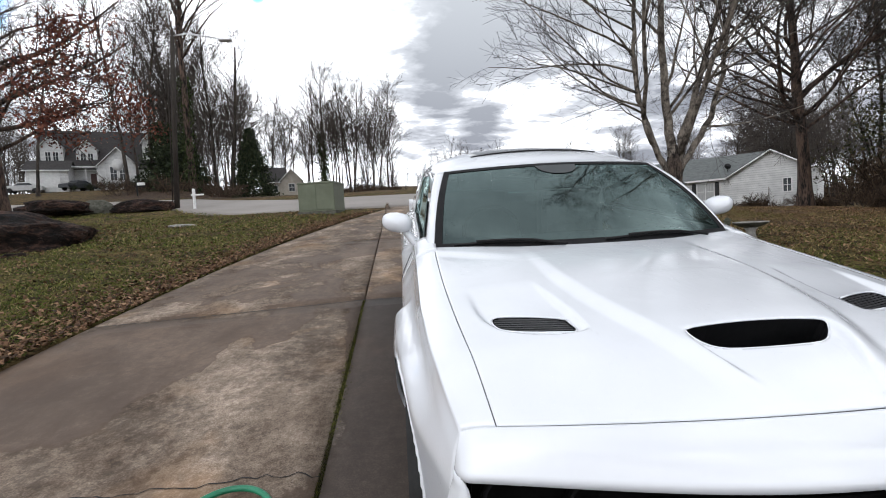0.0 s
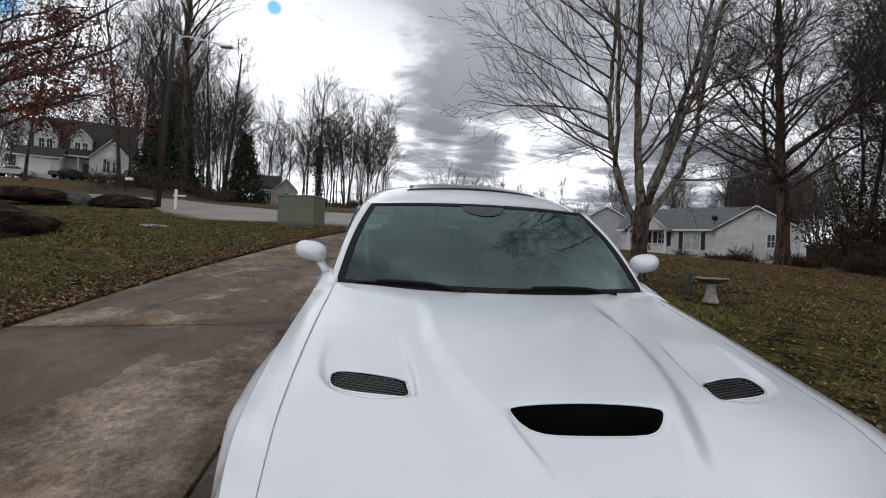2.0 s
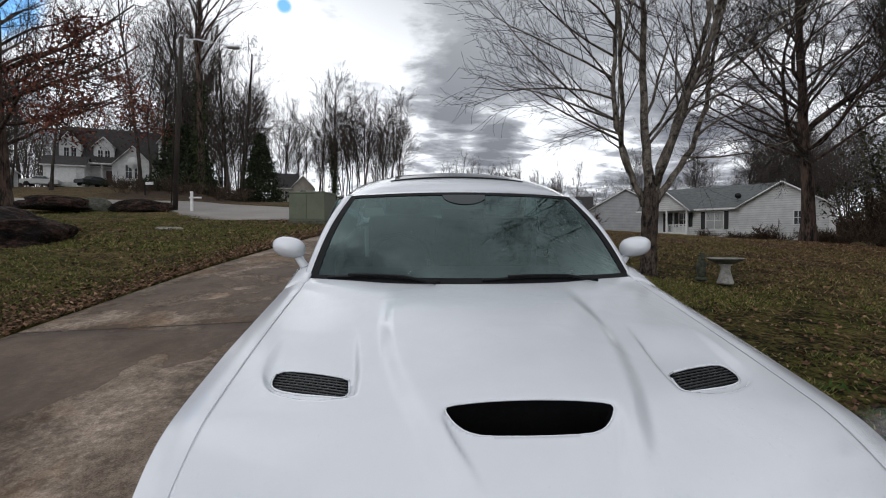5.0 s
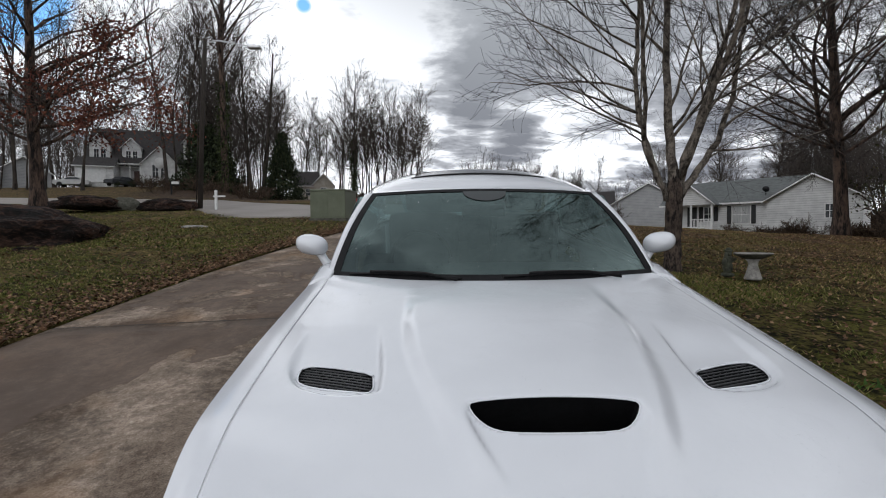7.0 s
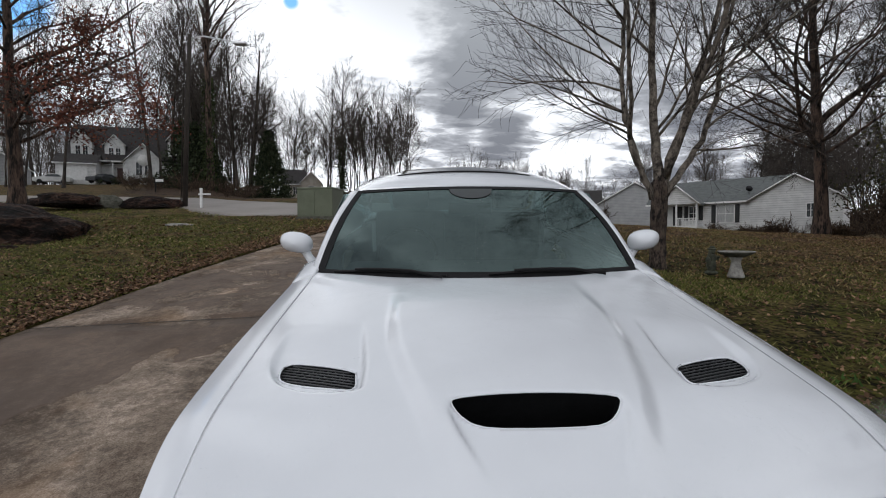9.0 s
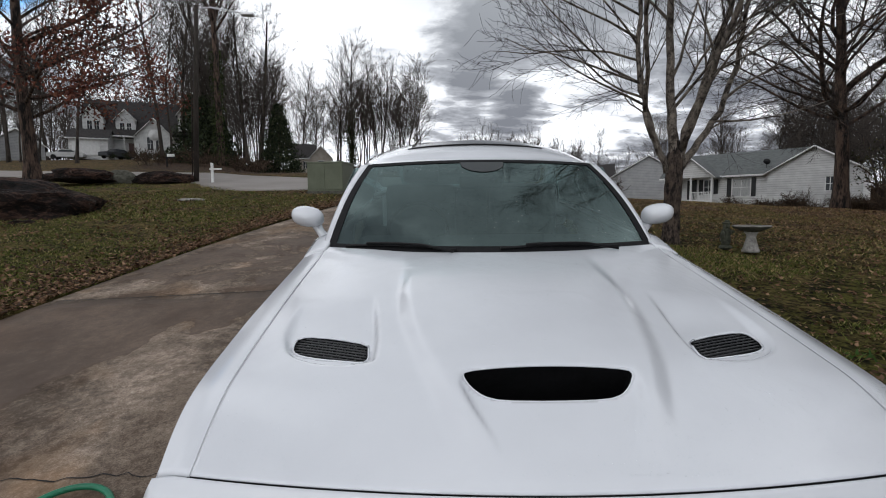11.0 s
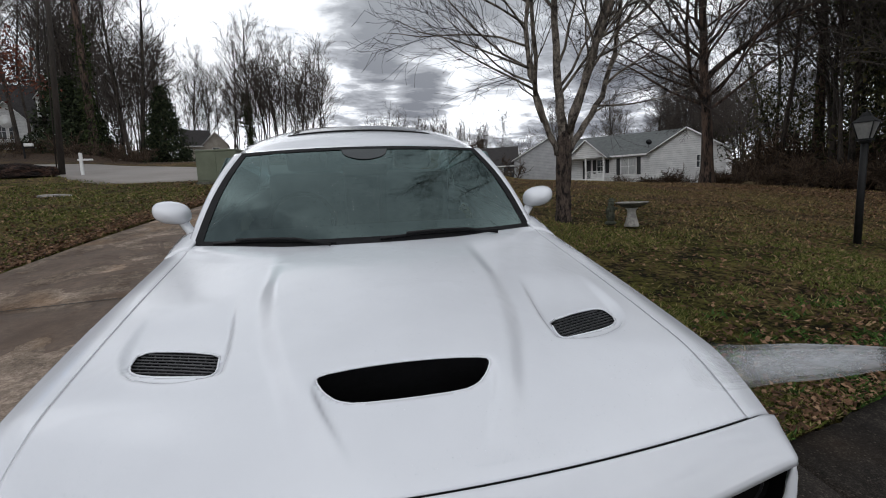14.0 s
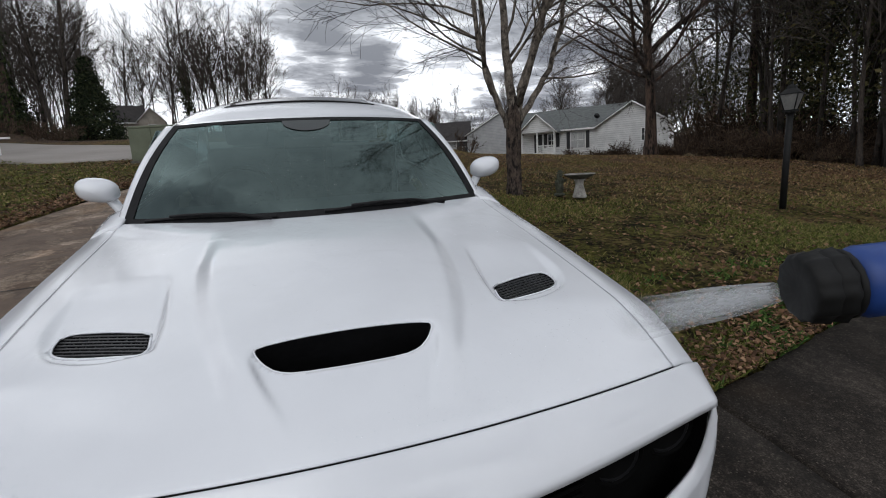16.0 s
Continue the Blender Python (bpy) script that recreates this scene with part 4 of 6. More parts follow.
    for s in (-1, 1):
        u = 0.5 + 0.5 * s

        def pillar_fn(a, v):
            p = ws(u, v, 0.002)
            q = Vector((s * (0.800 - 0.095 * v), p.y + 0.085 - 0.03 * v, p.z - 0.030 + 0.012 * math.sin(v * 3.1)))
            return p.lerp(q, a) + Vector((s * 0.012 * math.sin(math.pi * a), 0, 0.012 * math.sin(math.pi * a)))

        grid("windshield_pillar", 6, 20, flip(pillar_fn, s < 0), PAINT, car, thick=0.01)
        # corner between hood, fender and pillar
        grid("fender_corner", 6, 6, flip(lambda a, b: (s * (0.745 + 0.10 * a), 1.74 + 0.24 * b, hood_z(0.745 + 0.10 * a, 1.74 + 0.24 * b) + 0.016 * b + 0.003), s < 0), PAINT, car, thick=0.01)
        grid("roof_rail", 4, 24, flip(lambda a, v: (s * (0.708 + 0.022 * a), 2.44 + 1.35 * v, roof_z(0.71, 2.5 + 1.2 * v) - 0.004 - 0.035 * a - 0.02 * (1 - ease(0, 0.1, v))), s < 0), PAINT, car, thick=0.01)
        side = grid("side_window", 20, 8, lambda a, v: (s * (0.80 - 0.075 * v), 1.96 + 0.50 * v + (1.75 - 0.62 * v) * a, 0.865 + (0.325 - 0.03 * a) * v), SIDE_GLASS, car, "dark side window", 0.004)
        side.visible_shadow = False
        grid("rear_pillar", 6, 10, lambda a, v: (s * (0.82 - 0.115 * v), 3.45 - 0.12 * v + (1.1 - 0.72 * v) * a, 0.875 + 0.40 * v - 0.08 * v * a), PAINT, car, thick=0.01)
        # door mirror
        vs, fs = [], []
        for j in range(13):
            t = math.pi * j / 12
            for i in range(20):
                p = 2 * math.pi * i / 20
                x = 0.086 * math.sin(t) * math.copysign(abs(math.cos(p)) ** 0.85, math.cos(p))
                z = 0.056 * math.sin(t) * math.copysign(abs(math.sin(p)) ** 0.85, math.sin(p))
                vs.append((s * (0.935 + x), 2.17 - 0.075 * math.cos(t) * (1 if t < math.pi / 2 else 0.45), 0.952 + z - 0.10 * s * 0 + 0.12 * x))
        for j in range(12):
            for i in range(20):
                k = (i + 1) % 20
                fs.append((j * 20 + i, j * 20 + k, (j + 1) * 20 + k, (j + 1) * 20 + i))
        mirror = obj("door_mirror", vs, fs, PAINT, car, "white rounded door mirror", smooth=True)
        lathe("mirror_glass", [(0.066, 0.0), (0.066, 0.004)], CHROME, mirror).matrix_local = pose(s * 0.935, 2.205, 0.952, 90, 0, 0) @ Matrix.Diagonal((1, 0.65, 1, 1))
        tube("mirror_stalk", [(s * 0.905, 2.18, 0.92), (s * 0.87, 2.16, 0.87), (s * 0.83, 2.13, 0.83)], [0.026, 0.022, 0.028], PAINT, mirror, sides=10)
    # rear deck and tail
    grid("rear_window", 16, 10, lambda u, v: ((2 * u - 1) * (0.60 - 0.02 * v), 3.72 + 0.62 * v, 1.235 - 0.30 * v - 0.03 * (2 * u - 1) ** 2), SIDE_GLASS, car, thick=0.004).visible_shadow = False
    grid("trunk_lid", 20, 10, lambda u, v: ((2 * u - 1) * 0.80, 4.15 + 0.57 * v, 0.93 - 0.03 * v * v - 0.04 * (2 * u - 1) ** 4), PAINT, car, thick=0.01)
    grid("rear_bumper", 20, 12, lambda u, v: ((2 * u - 1) * 0.86, rear + 0.05 * math.sin(3 * v), 0.90 - 0.70 * v), PAINT, car, thick=0.01)
    boxpart("underbody", (-0.78, 0.78, 0.5, 4.6, 0.16, 0.22), BLACK_PLASTIC, car)

    # cabin
    boxpart("dashboard", (-0.68, 0.68, 1.86, 2.28, 0.62, 0.835), DASH, car, bevel=0.05)
    tube("steering_wheel", [(-0.36 + 0.175 * math.cos(t), 2.40 + 0.07 * math.sin(t), 0.83 + 0.155 * math.sin(t)) for t in np.linspace(0, 2 * math.pi, 25)], 0.013, BLACK_PLASTIC, car)
    for x in (-0.36, 0.36):
        boxpart("seat_cushion", (x - 0.25, x + 0.25, 2.55, 3.05, 0.38, 0.55), SEAT, car, bevel=0.05)
        back = boxpart("seat_back", (x - 0.25, x + 0.25, 2.98, 3.12, 0.50, 1.05), SEAT, car, bevel=0.05)
        boxpart("headrest", (x - 0.13, x + 0.13, 3.02, 3.12, 1.06, 1.20), SEAT, car, bevel=0.04)
    boxpart("rear_seat", (-0.60, 0.60, 3.45, 3.75, 0.42, 0.98), SEAT, car, bevel=0.06)
    boxpart("cabin_floor", (-0.75, 0.75, 1.7, 3.8, 0.26, 0.30), DASH, car)
    grid("roof_lining", 12, 12, lambda u, v: ((2 * u - 1) * 0.60, 2.45 + 1.2 * v, roof_z((2 * u - 1) * 0.60, 2.5 + 1.15 * v) - 0.03), LINER, car)
    grid("sensor_housing", 24, 8, lambda u, v: ws(0.5 + 0.092 * (2 * u - 1), 0.957 - 0.150 * (1 - v) * math.sqrt(max(1 - (2 * u - 1) ** 2, 0.0004)), 0.0035), SENSOR, car, "grey sensor patch at the top of the glass")
    boxpart("rear_view_mirror", (-0.12, 0.12, 2.28, 2.31, 1.085, 1.15), BLACK_PLASTIC, car, bevel=0.012)
    # wipers
    for x0, x1 in ((-0.66, -0.16), (0.02, 0.56)):
        n = 10
        line = [ws(0.5 + 0.5 * (x0 + (x1 - x0) * k / n) / 0.755, 0.020 + 0.022 * math.sin(math.pi * k / n) + 0.012 * (1 - k / n), 0.009) for k in range(n + 1)]
        w = tube("wiper", line, 0.007, BLACK_PLASTIC, car, sides=6)
        tube("wiper_arm", [p + Vector((0, -0.012, 0.012)) for p in line[2:8]] + [line[9] + Vector((0.03, -0.05, 0.0))], 0.006, BLACK_PLASTIC, w, sides=6)
    # beads of water
    def place(n, seed, pick):
        r = random.Random(seed)
        out = []
        while len(out) < n:
            p = pick(r)
            if p:
                out.append(p)
        return out

    def on_hood(r):
        x, y = r.uniform(-0.72, 0.72), 0.40 + 1.2 * r.random() ** 1.6
        if y < hood_front(x) + 0.02 or abs(x) > seam_x(y) - 0.01 or any(sd_poly((x, y), h)[0] < 0.006 for h in holes):
            return None
        d = noise.noise(Vector((x * 3.1, y * 3.1, 4.0))) + 0.5 * noise.noise(Vector((x * 9, y * 9, 1.0)))
        if d + 0.35 * (1 - ease(0.4, 0.75, y)) < r.uniform(0.05, 0.5):
            return None
        up = Vector((hood_z(x - 0.004, y) - hood_z(x + 0.004, y), hood_z(x, y - 0.004) - hood_z(x, y + 0.004), 0.008)).normalized()
        return Vector((x, y, hood_z(x, y))), up, r.uniform(0.0010, 0.0024) * (1.5 if r.random() < 0.12 else 1)

    def on_glass(r):
        u, v = r.uniform(0.03, 0.97), r.uniform(0.05, 0.94)
        if noise.noise(Vector((u * 3, v * 2.5, 7.0))) + 0.5 * abs(u - 0.5) < r.uniform(-0.1, 0.45):
            return None
        up = (ws(u + 0.01, v) - ws(u - 0.01, v)).cross(ws(u, v + 0.01) - ws(u, v - 0.01)).normalized()
        return ws(u, v), up, r.uniform(0.0014, 0.0030)

    for pts, label in ((place(2000, 3, on_hood), "clear beads of water on the white hood"), (place(2600, 4, on_glass), "clear beads of water on the windshield")):
        vs, fs = [], []
        for p, up, q in pts:
            a = up.orthogonal().normalized()
            b = up.cross(a)
            k = len(vs)
            for rad, h in ((1.0, 0.05), (0.75, 0.34)):
                vs += [p + (a * math.cos(t) + b * math.sin(t)) * q * rad + up * q * h for t in (0, 1.047, 2.094, 3.1416, 4.189, 5.236)]
            vs.append(p + up * q * 0.5)
            for i in range(6):
                n = (i + 1) % 6
                fs += [(k + i, k + n, k + 6 + n, k + 6 + i), (k + 6 + i, k + 6 + n, k + 12)]
        drops = tagged(obj("water_drops", vs, fs, BEAD, smooth=True), label, "water", kind="stuff")
        drops.matrix_world = car.matrix_world
    return car


make_car()


# ---- trees ----
class Branching:
    """Grows a bare tree: limbs as tapered tubes, twigs as thin three-sided ones."""

    def __init__(self, seed, twig_r=0.012, depth=4, sides=6, least=0.004, far=False):
        self.r = random.Random(seed)
        self.thick, self.thin = ([], []), ([], [])
        self.twig_r, self.depth, self.sides, self.least = twig_r, depth, sides, least
        self.tips = []
        self.far = far

    def put(self, pts, radii):
        thin = max(radii) < self.twig_r
        store = self.thin if thin else self.thick
        vs, fs = tube_data(pts, radii, 3 if thin else (self.sides if radii[0] > 0.05 else 4), not thin)
        n = len(store[0])
        store[0].extend(vs)
        store[1].extend(tuple(i + n for i in f) for f in fs)

    def limb(self, start, way, length, r0, level, lift=0.25, kids=(5, 8), spread=(25, 60), ratio=(0.35, 0.62), wiggle=0.14, first=0.2):
        """One limb with its children; lift bends it upwards (minus: down) on its way."""
        r = self.r
        n = 26 if level > 90 else (8 if level < 2 else (6 if level < 3 else (4 if level < 4 else 3)))
        if self.far and level < 90:
            n = 4 if level < 3 else (2 if level < 4 else 1)
        p, d = Vector(start), Vector(way).normalized()
        pts, radii = [p.copy()], [r0]
        for i in range(n):
            d += Vector((r.gauss(0, wiggle), r.gauss(0, wiggle), r.gauss(0, wiggle * 0.6) + lift * 0.13))
            d.normalize()
            p = p + d * (length / n)
            pts.append(p.copy())
            radii.append(max(r0 * (1 - 0.74 * (i + 1) / n), self.least * 0.8))
        if level > 90:
            radii = [q * (1 + 0.55 * math.exp(-max(v.z, 0) / 0.4)) for q, v in zip(radii, pts)]
        self.put(pts, radii)
        self.sprout(pts, radii, length, level, lift, kids, spread, ratio, wiggle, first)
        return pts

    def sprout(self, pts, radii, length, level, lift, kids, spread, ratio, wiggle, first=0.2):
        r, n = self.r, len(pts) - 1
        if level >= self.depth:
            self.tips.append(pts[-1])
            return
        m = max(r.randint(*kids) - 2 * max(level - 1, 0), 2)
        for k in range(m):
            t = first + (1 - first) * (k + r.random()) / m
            f = t * n
            i = min(int(f), n - 1)
            q = pts[i].lerp(pts[i + 1], f - i)
            axis = (pts[i + 1] - pts[i]).normalized()
            side = axis.cross(Vector((r.gauss(0, 1), r.gauss(0, 1), r.gauss(0, 1)))).normalized()
            a = radians(r.uniform(*spread))
            w = axis * math.cos(a) + side * math.sin(a)
            self.limb(q, w, length * r.uniform(*ratio) * (1.2 - 0.5 * t), max(radii[i] * r.uniform(0.32, 0.54), self.least), level + 1, lift, kids, spread, ratio, wiggle)

    def stem(self, pts, r0, r1):
        pts = [Vector(p) for p in pts]
        fine = []
        for a, b in zip(pts, pts[1:]):
            for k in range(3):
                fine.append(a.lerp(b, k / 3) + Vector((self.r.gauss(0, 0.012), self.r.gauss(0, 0.012), 0)))
        fine.append(pts[-1])
        n = len(fine)
        radii = [r0 + (r1 - r0) * i / (n - 1) for i in range(n)]
        self.put(fine, radii)
        return fine, radii


def finish_tree(b, m, label, bark, twig, group="", name="tree"):
    t = root(name, m, label, "tree", group)
    obj("trunk", *b.thick, bark, t, smooth=True)
    if b.thin[0]:
        tagged(obj("crown", *b.thin, twig, t), "bare winter twigs")
    return t


def leaf_cloud(pts, n, size, r, spread):
    """Small leaves scattered round points."""
    vs, fs = [], []
    for _ in range(n):
        c = r.choice(pts) + Vector((r.gauss(0, spread), r.gauss(0, spread), r.gauss(0, spread)))
        a = Vector((r.gauss(0, 1), r.gauss(0, 1), r.gauss(0, 1))).normalized() * size * r.uniform(0.6, 1.3)
        b = a.cross(Vector((r.gauss(0, 1), r.gauss(0, 1), r.gauss(0, 1)))).normalized() * a.length * 0.45
        k = len(vs)
        vs += [c - a, c + b, c + a * 0.9 + b * 0.2, c - b]
        fs.append((k, k + 1, k + 2, k + 3))
    return vs, fs


def at_height(line, z):
    """The point of a stem at a height."""
    for a, b in zip(line, line[1:]):
        if a.z <= z <= b.z:
            return a.lerp(b, (z - a.z) / max(b.z - a.z, 1e-6))
    return line[-1]


def yard_maple():
    """A short dark trunk, four grey stems that fork low, and long arching side branches."""
    b = Branching(11, 0.010, 4, 10, 0.0024)
    b.put([Vector(p) for p in ((0, 0, -0.15), (0.01, 0, 0.06), (0.0, 0.01, 0.4), (0.02, 0.0, 0.8), (0.04, 0, 1.05), (0.05, 0, 1.25))], [0.14, 0.09, 0.075, 0.08, 0.09, 0.07])
    stems = [(((-0.06, 0, 0.98), (-0.24, 0.0, 1.40), (-0.36, 0.02, 1.75), (-0.47, 0.02, 2.1), (-0.52, 0.03, 2.8), (-0.44, 0.05, 3.6), (-0.40, 0.1, 4.8), (-0.46, 0.15, 6.6), (-0.4, 0.1, 7.8)), 0.046, 0.013),
             (((0.02, 0, 1.15), (0.0, 0.03, 1.6), (-0.05, 0.05, 2.2), (-0.06, 0.08, 3.2), (-0.02, 0.1, 4.5), (0.0, 0.1, 6.4), (0.1, 0.0, 8.2)), 0.074, 0.015),
             (((0.08, 0, 1.1), (0.18, 0.03, 1.55), (0.42, 0.04, 2.15), (0.60, 0.06, 2.7), (0.80, 0.05, 3.4), (1.02, 0.1, 4.3), (1.25, 0.1, 6.0), (1.3, 0.0, 7.6)), 0.057, 0.013),
             (((0.12, 0.02, 1.05), (0.42, 0.15, 1.42), (0.78, 0.25, 1.85), (1.0, 0.3, 2.5), (1.16, 0.35, 3.3), (1.5, 0.4, 4.8), (1.8, 0.4, 6.4)), 0.054, 0.013),
             (((0.10, -0.04, 1.3), (0.20, -0.5, 2.1), (0.22, -1.1, 3.0), (0.2, -1.7, 4.2), (0.1, -2.2, 5.6), (0.0, -2.5, 6.8)), 0.042, 0.012),
             (((-0.37, 0.02, 1.78), (-0.62, -0.5, 2.5), (-0.9, -1.0, 3.4), (-1.1, -1.5, 4.6), (-1.2, -1.9, 6.0)), 0.032, 0.010)]
    lines = []
    for pts, r0, r1 in stems:
        fine, radii = b.stem(pts, r0, r1)
        lines.append((fine, radii))
        b.sprout(fine, radii, 2.9, 1, 0.30, (10, 12), (24, 52), (0.40, 0.66), 0.13, 0.18)
    for pts, radii in lines:
        for k in range(3):
            a = b.r.uniform(0, 6.28)
            b.limb(pts[-1], (0.45 * math.cos(a), 0.45 * math.sin(a), 1.0), b.r.uniform(1.6, 2.6), 0.012, 2, 0.12, (10, 12), (22, 46), (0.34, 0.56), 0.13, 0.10)
    b.put([Vector((-0.28, 0, 1.46)), Vector((-0.38, -0.03, 1.66)), Vector((-0.42, -0.03, 1.80))], [0.045, 0.040, 0.034])
    for k, (z, w, l) in enumerate(((1.9, (-1.0, -0.05, 0.34), 2.4), (2.2, (-1.0, -0.25, 0.42), 2.9), (2.5, (-1.0, 0.2, 0.40), 2.8), (2.8, (-1.0, -0.1, 0.5), 3.0), (3.1, (-1.0, 0.3, 0.5), 2.8), (3.5, (-1.0, -0.3, 0.6), 2.8),
                                   (2.2, (-0.9, -0.6, 0.34), 2.5), (2.0, (-0.9, 0.4, 0.32), 2.3), (3.9, (-1.0, 0, 0.7), 2.6), (4.4, (-1.0, -0.4, 0.8), 2.4))):
        b.limb(at_height(lines[0][0], z), w, l * 0.88, 0.017, 2, 0.12, (12, 14), (20, 48), (0.30, 0.54), 0.15, 0.10)
    for z, w, l in ((2.3, (1.0, -0.3, 0.50), 2.2), (2.9, (1.0, -0.5, 0.4), 2.4), (3.3, (1.0, 0.2, 0.5), 2.4), (2.6, (0.6, -1.0, 0.4), 2.2), (3.8, (1.0, -0.2, 0.6), 2.2)):
        b.limb(at_height(lines[2][0], z), w, l, 0.018, 2, 0.12, (12, 14), (22, 48), (0.30, 0.54), 0.10, 0.12)
    return b


TREE_A = (3.01, 6.02)
maple = finish_tree(yard_maple(), on_ground(*TREE_A), "bare grey multi-stemmed maple on the lawn", BARK, TWIG)


def rough_bole(height, r0, r1, parent):
    """The trunk's lower part, with deep furrowed plates of dark bark."""
    n, sides = 34, 40
    vs, fs = [], []
    for i in range(n + 1):
        t = i / n
        for k in range(sides):
            a = 2 * math.pi * k / sides
            c = Vector((math.cos(a), math.sin(a), 0))
            f = abs(noise.noise(Vector((c.x * 3.2, c.y * 3.2, t * 2.6)))) + 0.6 * abs(noise.noise(Vector((c.x * 7, c.y * 7, t * 7))))
            q = ((r0 + (r1 - r0) * t) * (1 + 0.55 * (1 - t) ** 8) + 0.05 * f) * (1 - 0.55 * ease(0.78, 1.0, t))
            vs.append((c.x * q + 0.03 * t, c.y * q, -0.1 + (height + 0.1) * t))
    for i in range(n):
        for k in range(sides):
            j = (k + 1) % sides
            fs.append((i * sides + k, i * sides + j, (i + 1) * sides + j, (i + 1) * sides + k))
    obj("bole", vs, fs, BARK_PLATE, parent, "furrowed dark bark at the foot", smooth=True)


rough_bole(1.42, 0.078, 0.088, maple)


def broad_tree(seed, height, r0, depth=4, start=0.22, twig=0.016, n=30, low=-0.05, reach=0.44, least=0.006, gnarl=0.12):
    b = Branching(seed, twig, depth, 9, least)
    r = b.r
    pts = b.limb((0, 0, -0.2), (0.02, 0, 1), height * 0.95, r0, 99, 0.05, wiggle=0.018)
    b.axis = pts
    for k in range(n):
        t = start + (1 - start) * k / n
        f = t * (len(pts) - 1)
        i = min(int(f), len(pts) - 2)
        q = pts[i].lerp(pts[i + 1], f - i)
        a = k * 2.4 + r.uniform(-0.4, 0.4)
        up = low + 1.25 * t
        b.limb(q, (math.cos(a), math.sin(a), up), height * r.uniform(reach * 0.8, reach * 1.1) * (1.10 - 0.62 * t), r0 * 0.26 * (1.25 - 0.85 * t), 2, 0.10, (10, 12), (25, 58), (0.34, 0.56), gnarl)
    return b


TREE_B = (14.25, 16.3)
def woods_oak():
    """A thick trunk that forks low, long sagging limbs and a dense dark crown."""
    b = broad_tree(5, 12.5, 0.24, 4, 0.26, 0.016, 36, 0.30, 0.44, 0.005, 0.19)
    for z, w, l, r0 in ((3.2, (-1.0, -0.25, 0.80), 6.2, 0.095), (4.1, (0.75, -0.2, 0.95), 6.5, 0.12), (3.7, (-0.9, 0.3, 0.40), 5.2, 0.06), (4.9, (-0.8, -0.5, 0.75), 5.6, 0.07),
                        (5.4, (0.9, 0.3, 0.7), 5.0, 0.06), (2.8, (-0.8, -0.6, 0.25), 4.2, 0.045), (3.4, (0.8, -0.7, 0.3), 4.4, 0.05), (5.9, (-0.8, 0.1, 1.0), 5.0, 0.07)):
        b.limb(at_height(b.axis, z), w, l, r0, 1, 0.12, (10, 12), (22, 54), (0.36, 0.58), 0.18, 0.2)
    return b


finish_tree(woods_oak(), on_ground(*TREE_B), "large bare brown oak near the woods", BARK_DARK, TWIG)


def red_tree():
    b = broad_tree(17, 13, 0.28, 4, 0.22, 0.016, 32, 0.10, 0.46, 0.006, 0.17)
    for z, w, l in ((4.2, (0.77, -0.6, 0.30), 6.0), (5.4, (0.8, -0.4, 0.5), 6.0), (3.4, (0.6, -0.8, 0.1), 5.0)):
        b.limb(at_height(b.axis, z), w, l, 0.10, 2, 0.10, (11, 13), (25, 58), (0.34, 0.56), 0.10)
    t = finish_tree(b, on_ground(-17.2, 19.4, 0, 40), "oak with a few withered reddish leaves on bare limbs", BARK_DARK, TWIG)
    r = random.Random(4)
    low = [p for p in b.tips if 2.6 < p.z < 7.2]
    keep = [p for p in low if noise.noise(p * 0.55) > 0.10 - 0.22 * ease(5.5, 3.5, p.z)]
    obj("leaves", *leaf_cloud(keep, 9500, 0.080, r, 0.26), RED_LEAF, t, "withered reddish leaves")


red_tree()


def forest_tree(seed, height, r0, crown=0.3, depth=4, n=28):
    b = Branching(seed, 0.030, depth, 5, 0.012 if depth > 3 else 0.022, True)
    r = b.r
    pts = b.limb((0, 0, -0.3), (0.01, 0, 1), height * 0.95, r0 * 1.05, 99, 0.05, wiggle=0.026)
    for k in range(n):
        t = crown + (1 - crown) * k / n
        f = t * (len(pts) - 1)
        i = min(int(f), len(pts) - 2)
        q = pts[i].lerp(pts[i + 1], f - i)
        a = k * 2.4 + r.uniform(-0.5, 0.5)
        b.limb(q, (math.cos(a), math.sin(a), 1.15 + 0.9 * t), height * r.uniform(0.20, 0.36) * (1.30 - 0.70 * t), r0 * 0.36 * (1.25 - 0.8 * t), 2, 0.12, (8, 10), (18, 44), (0.36, 0.62), 0.11)
    return b


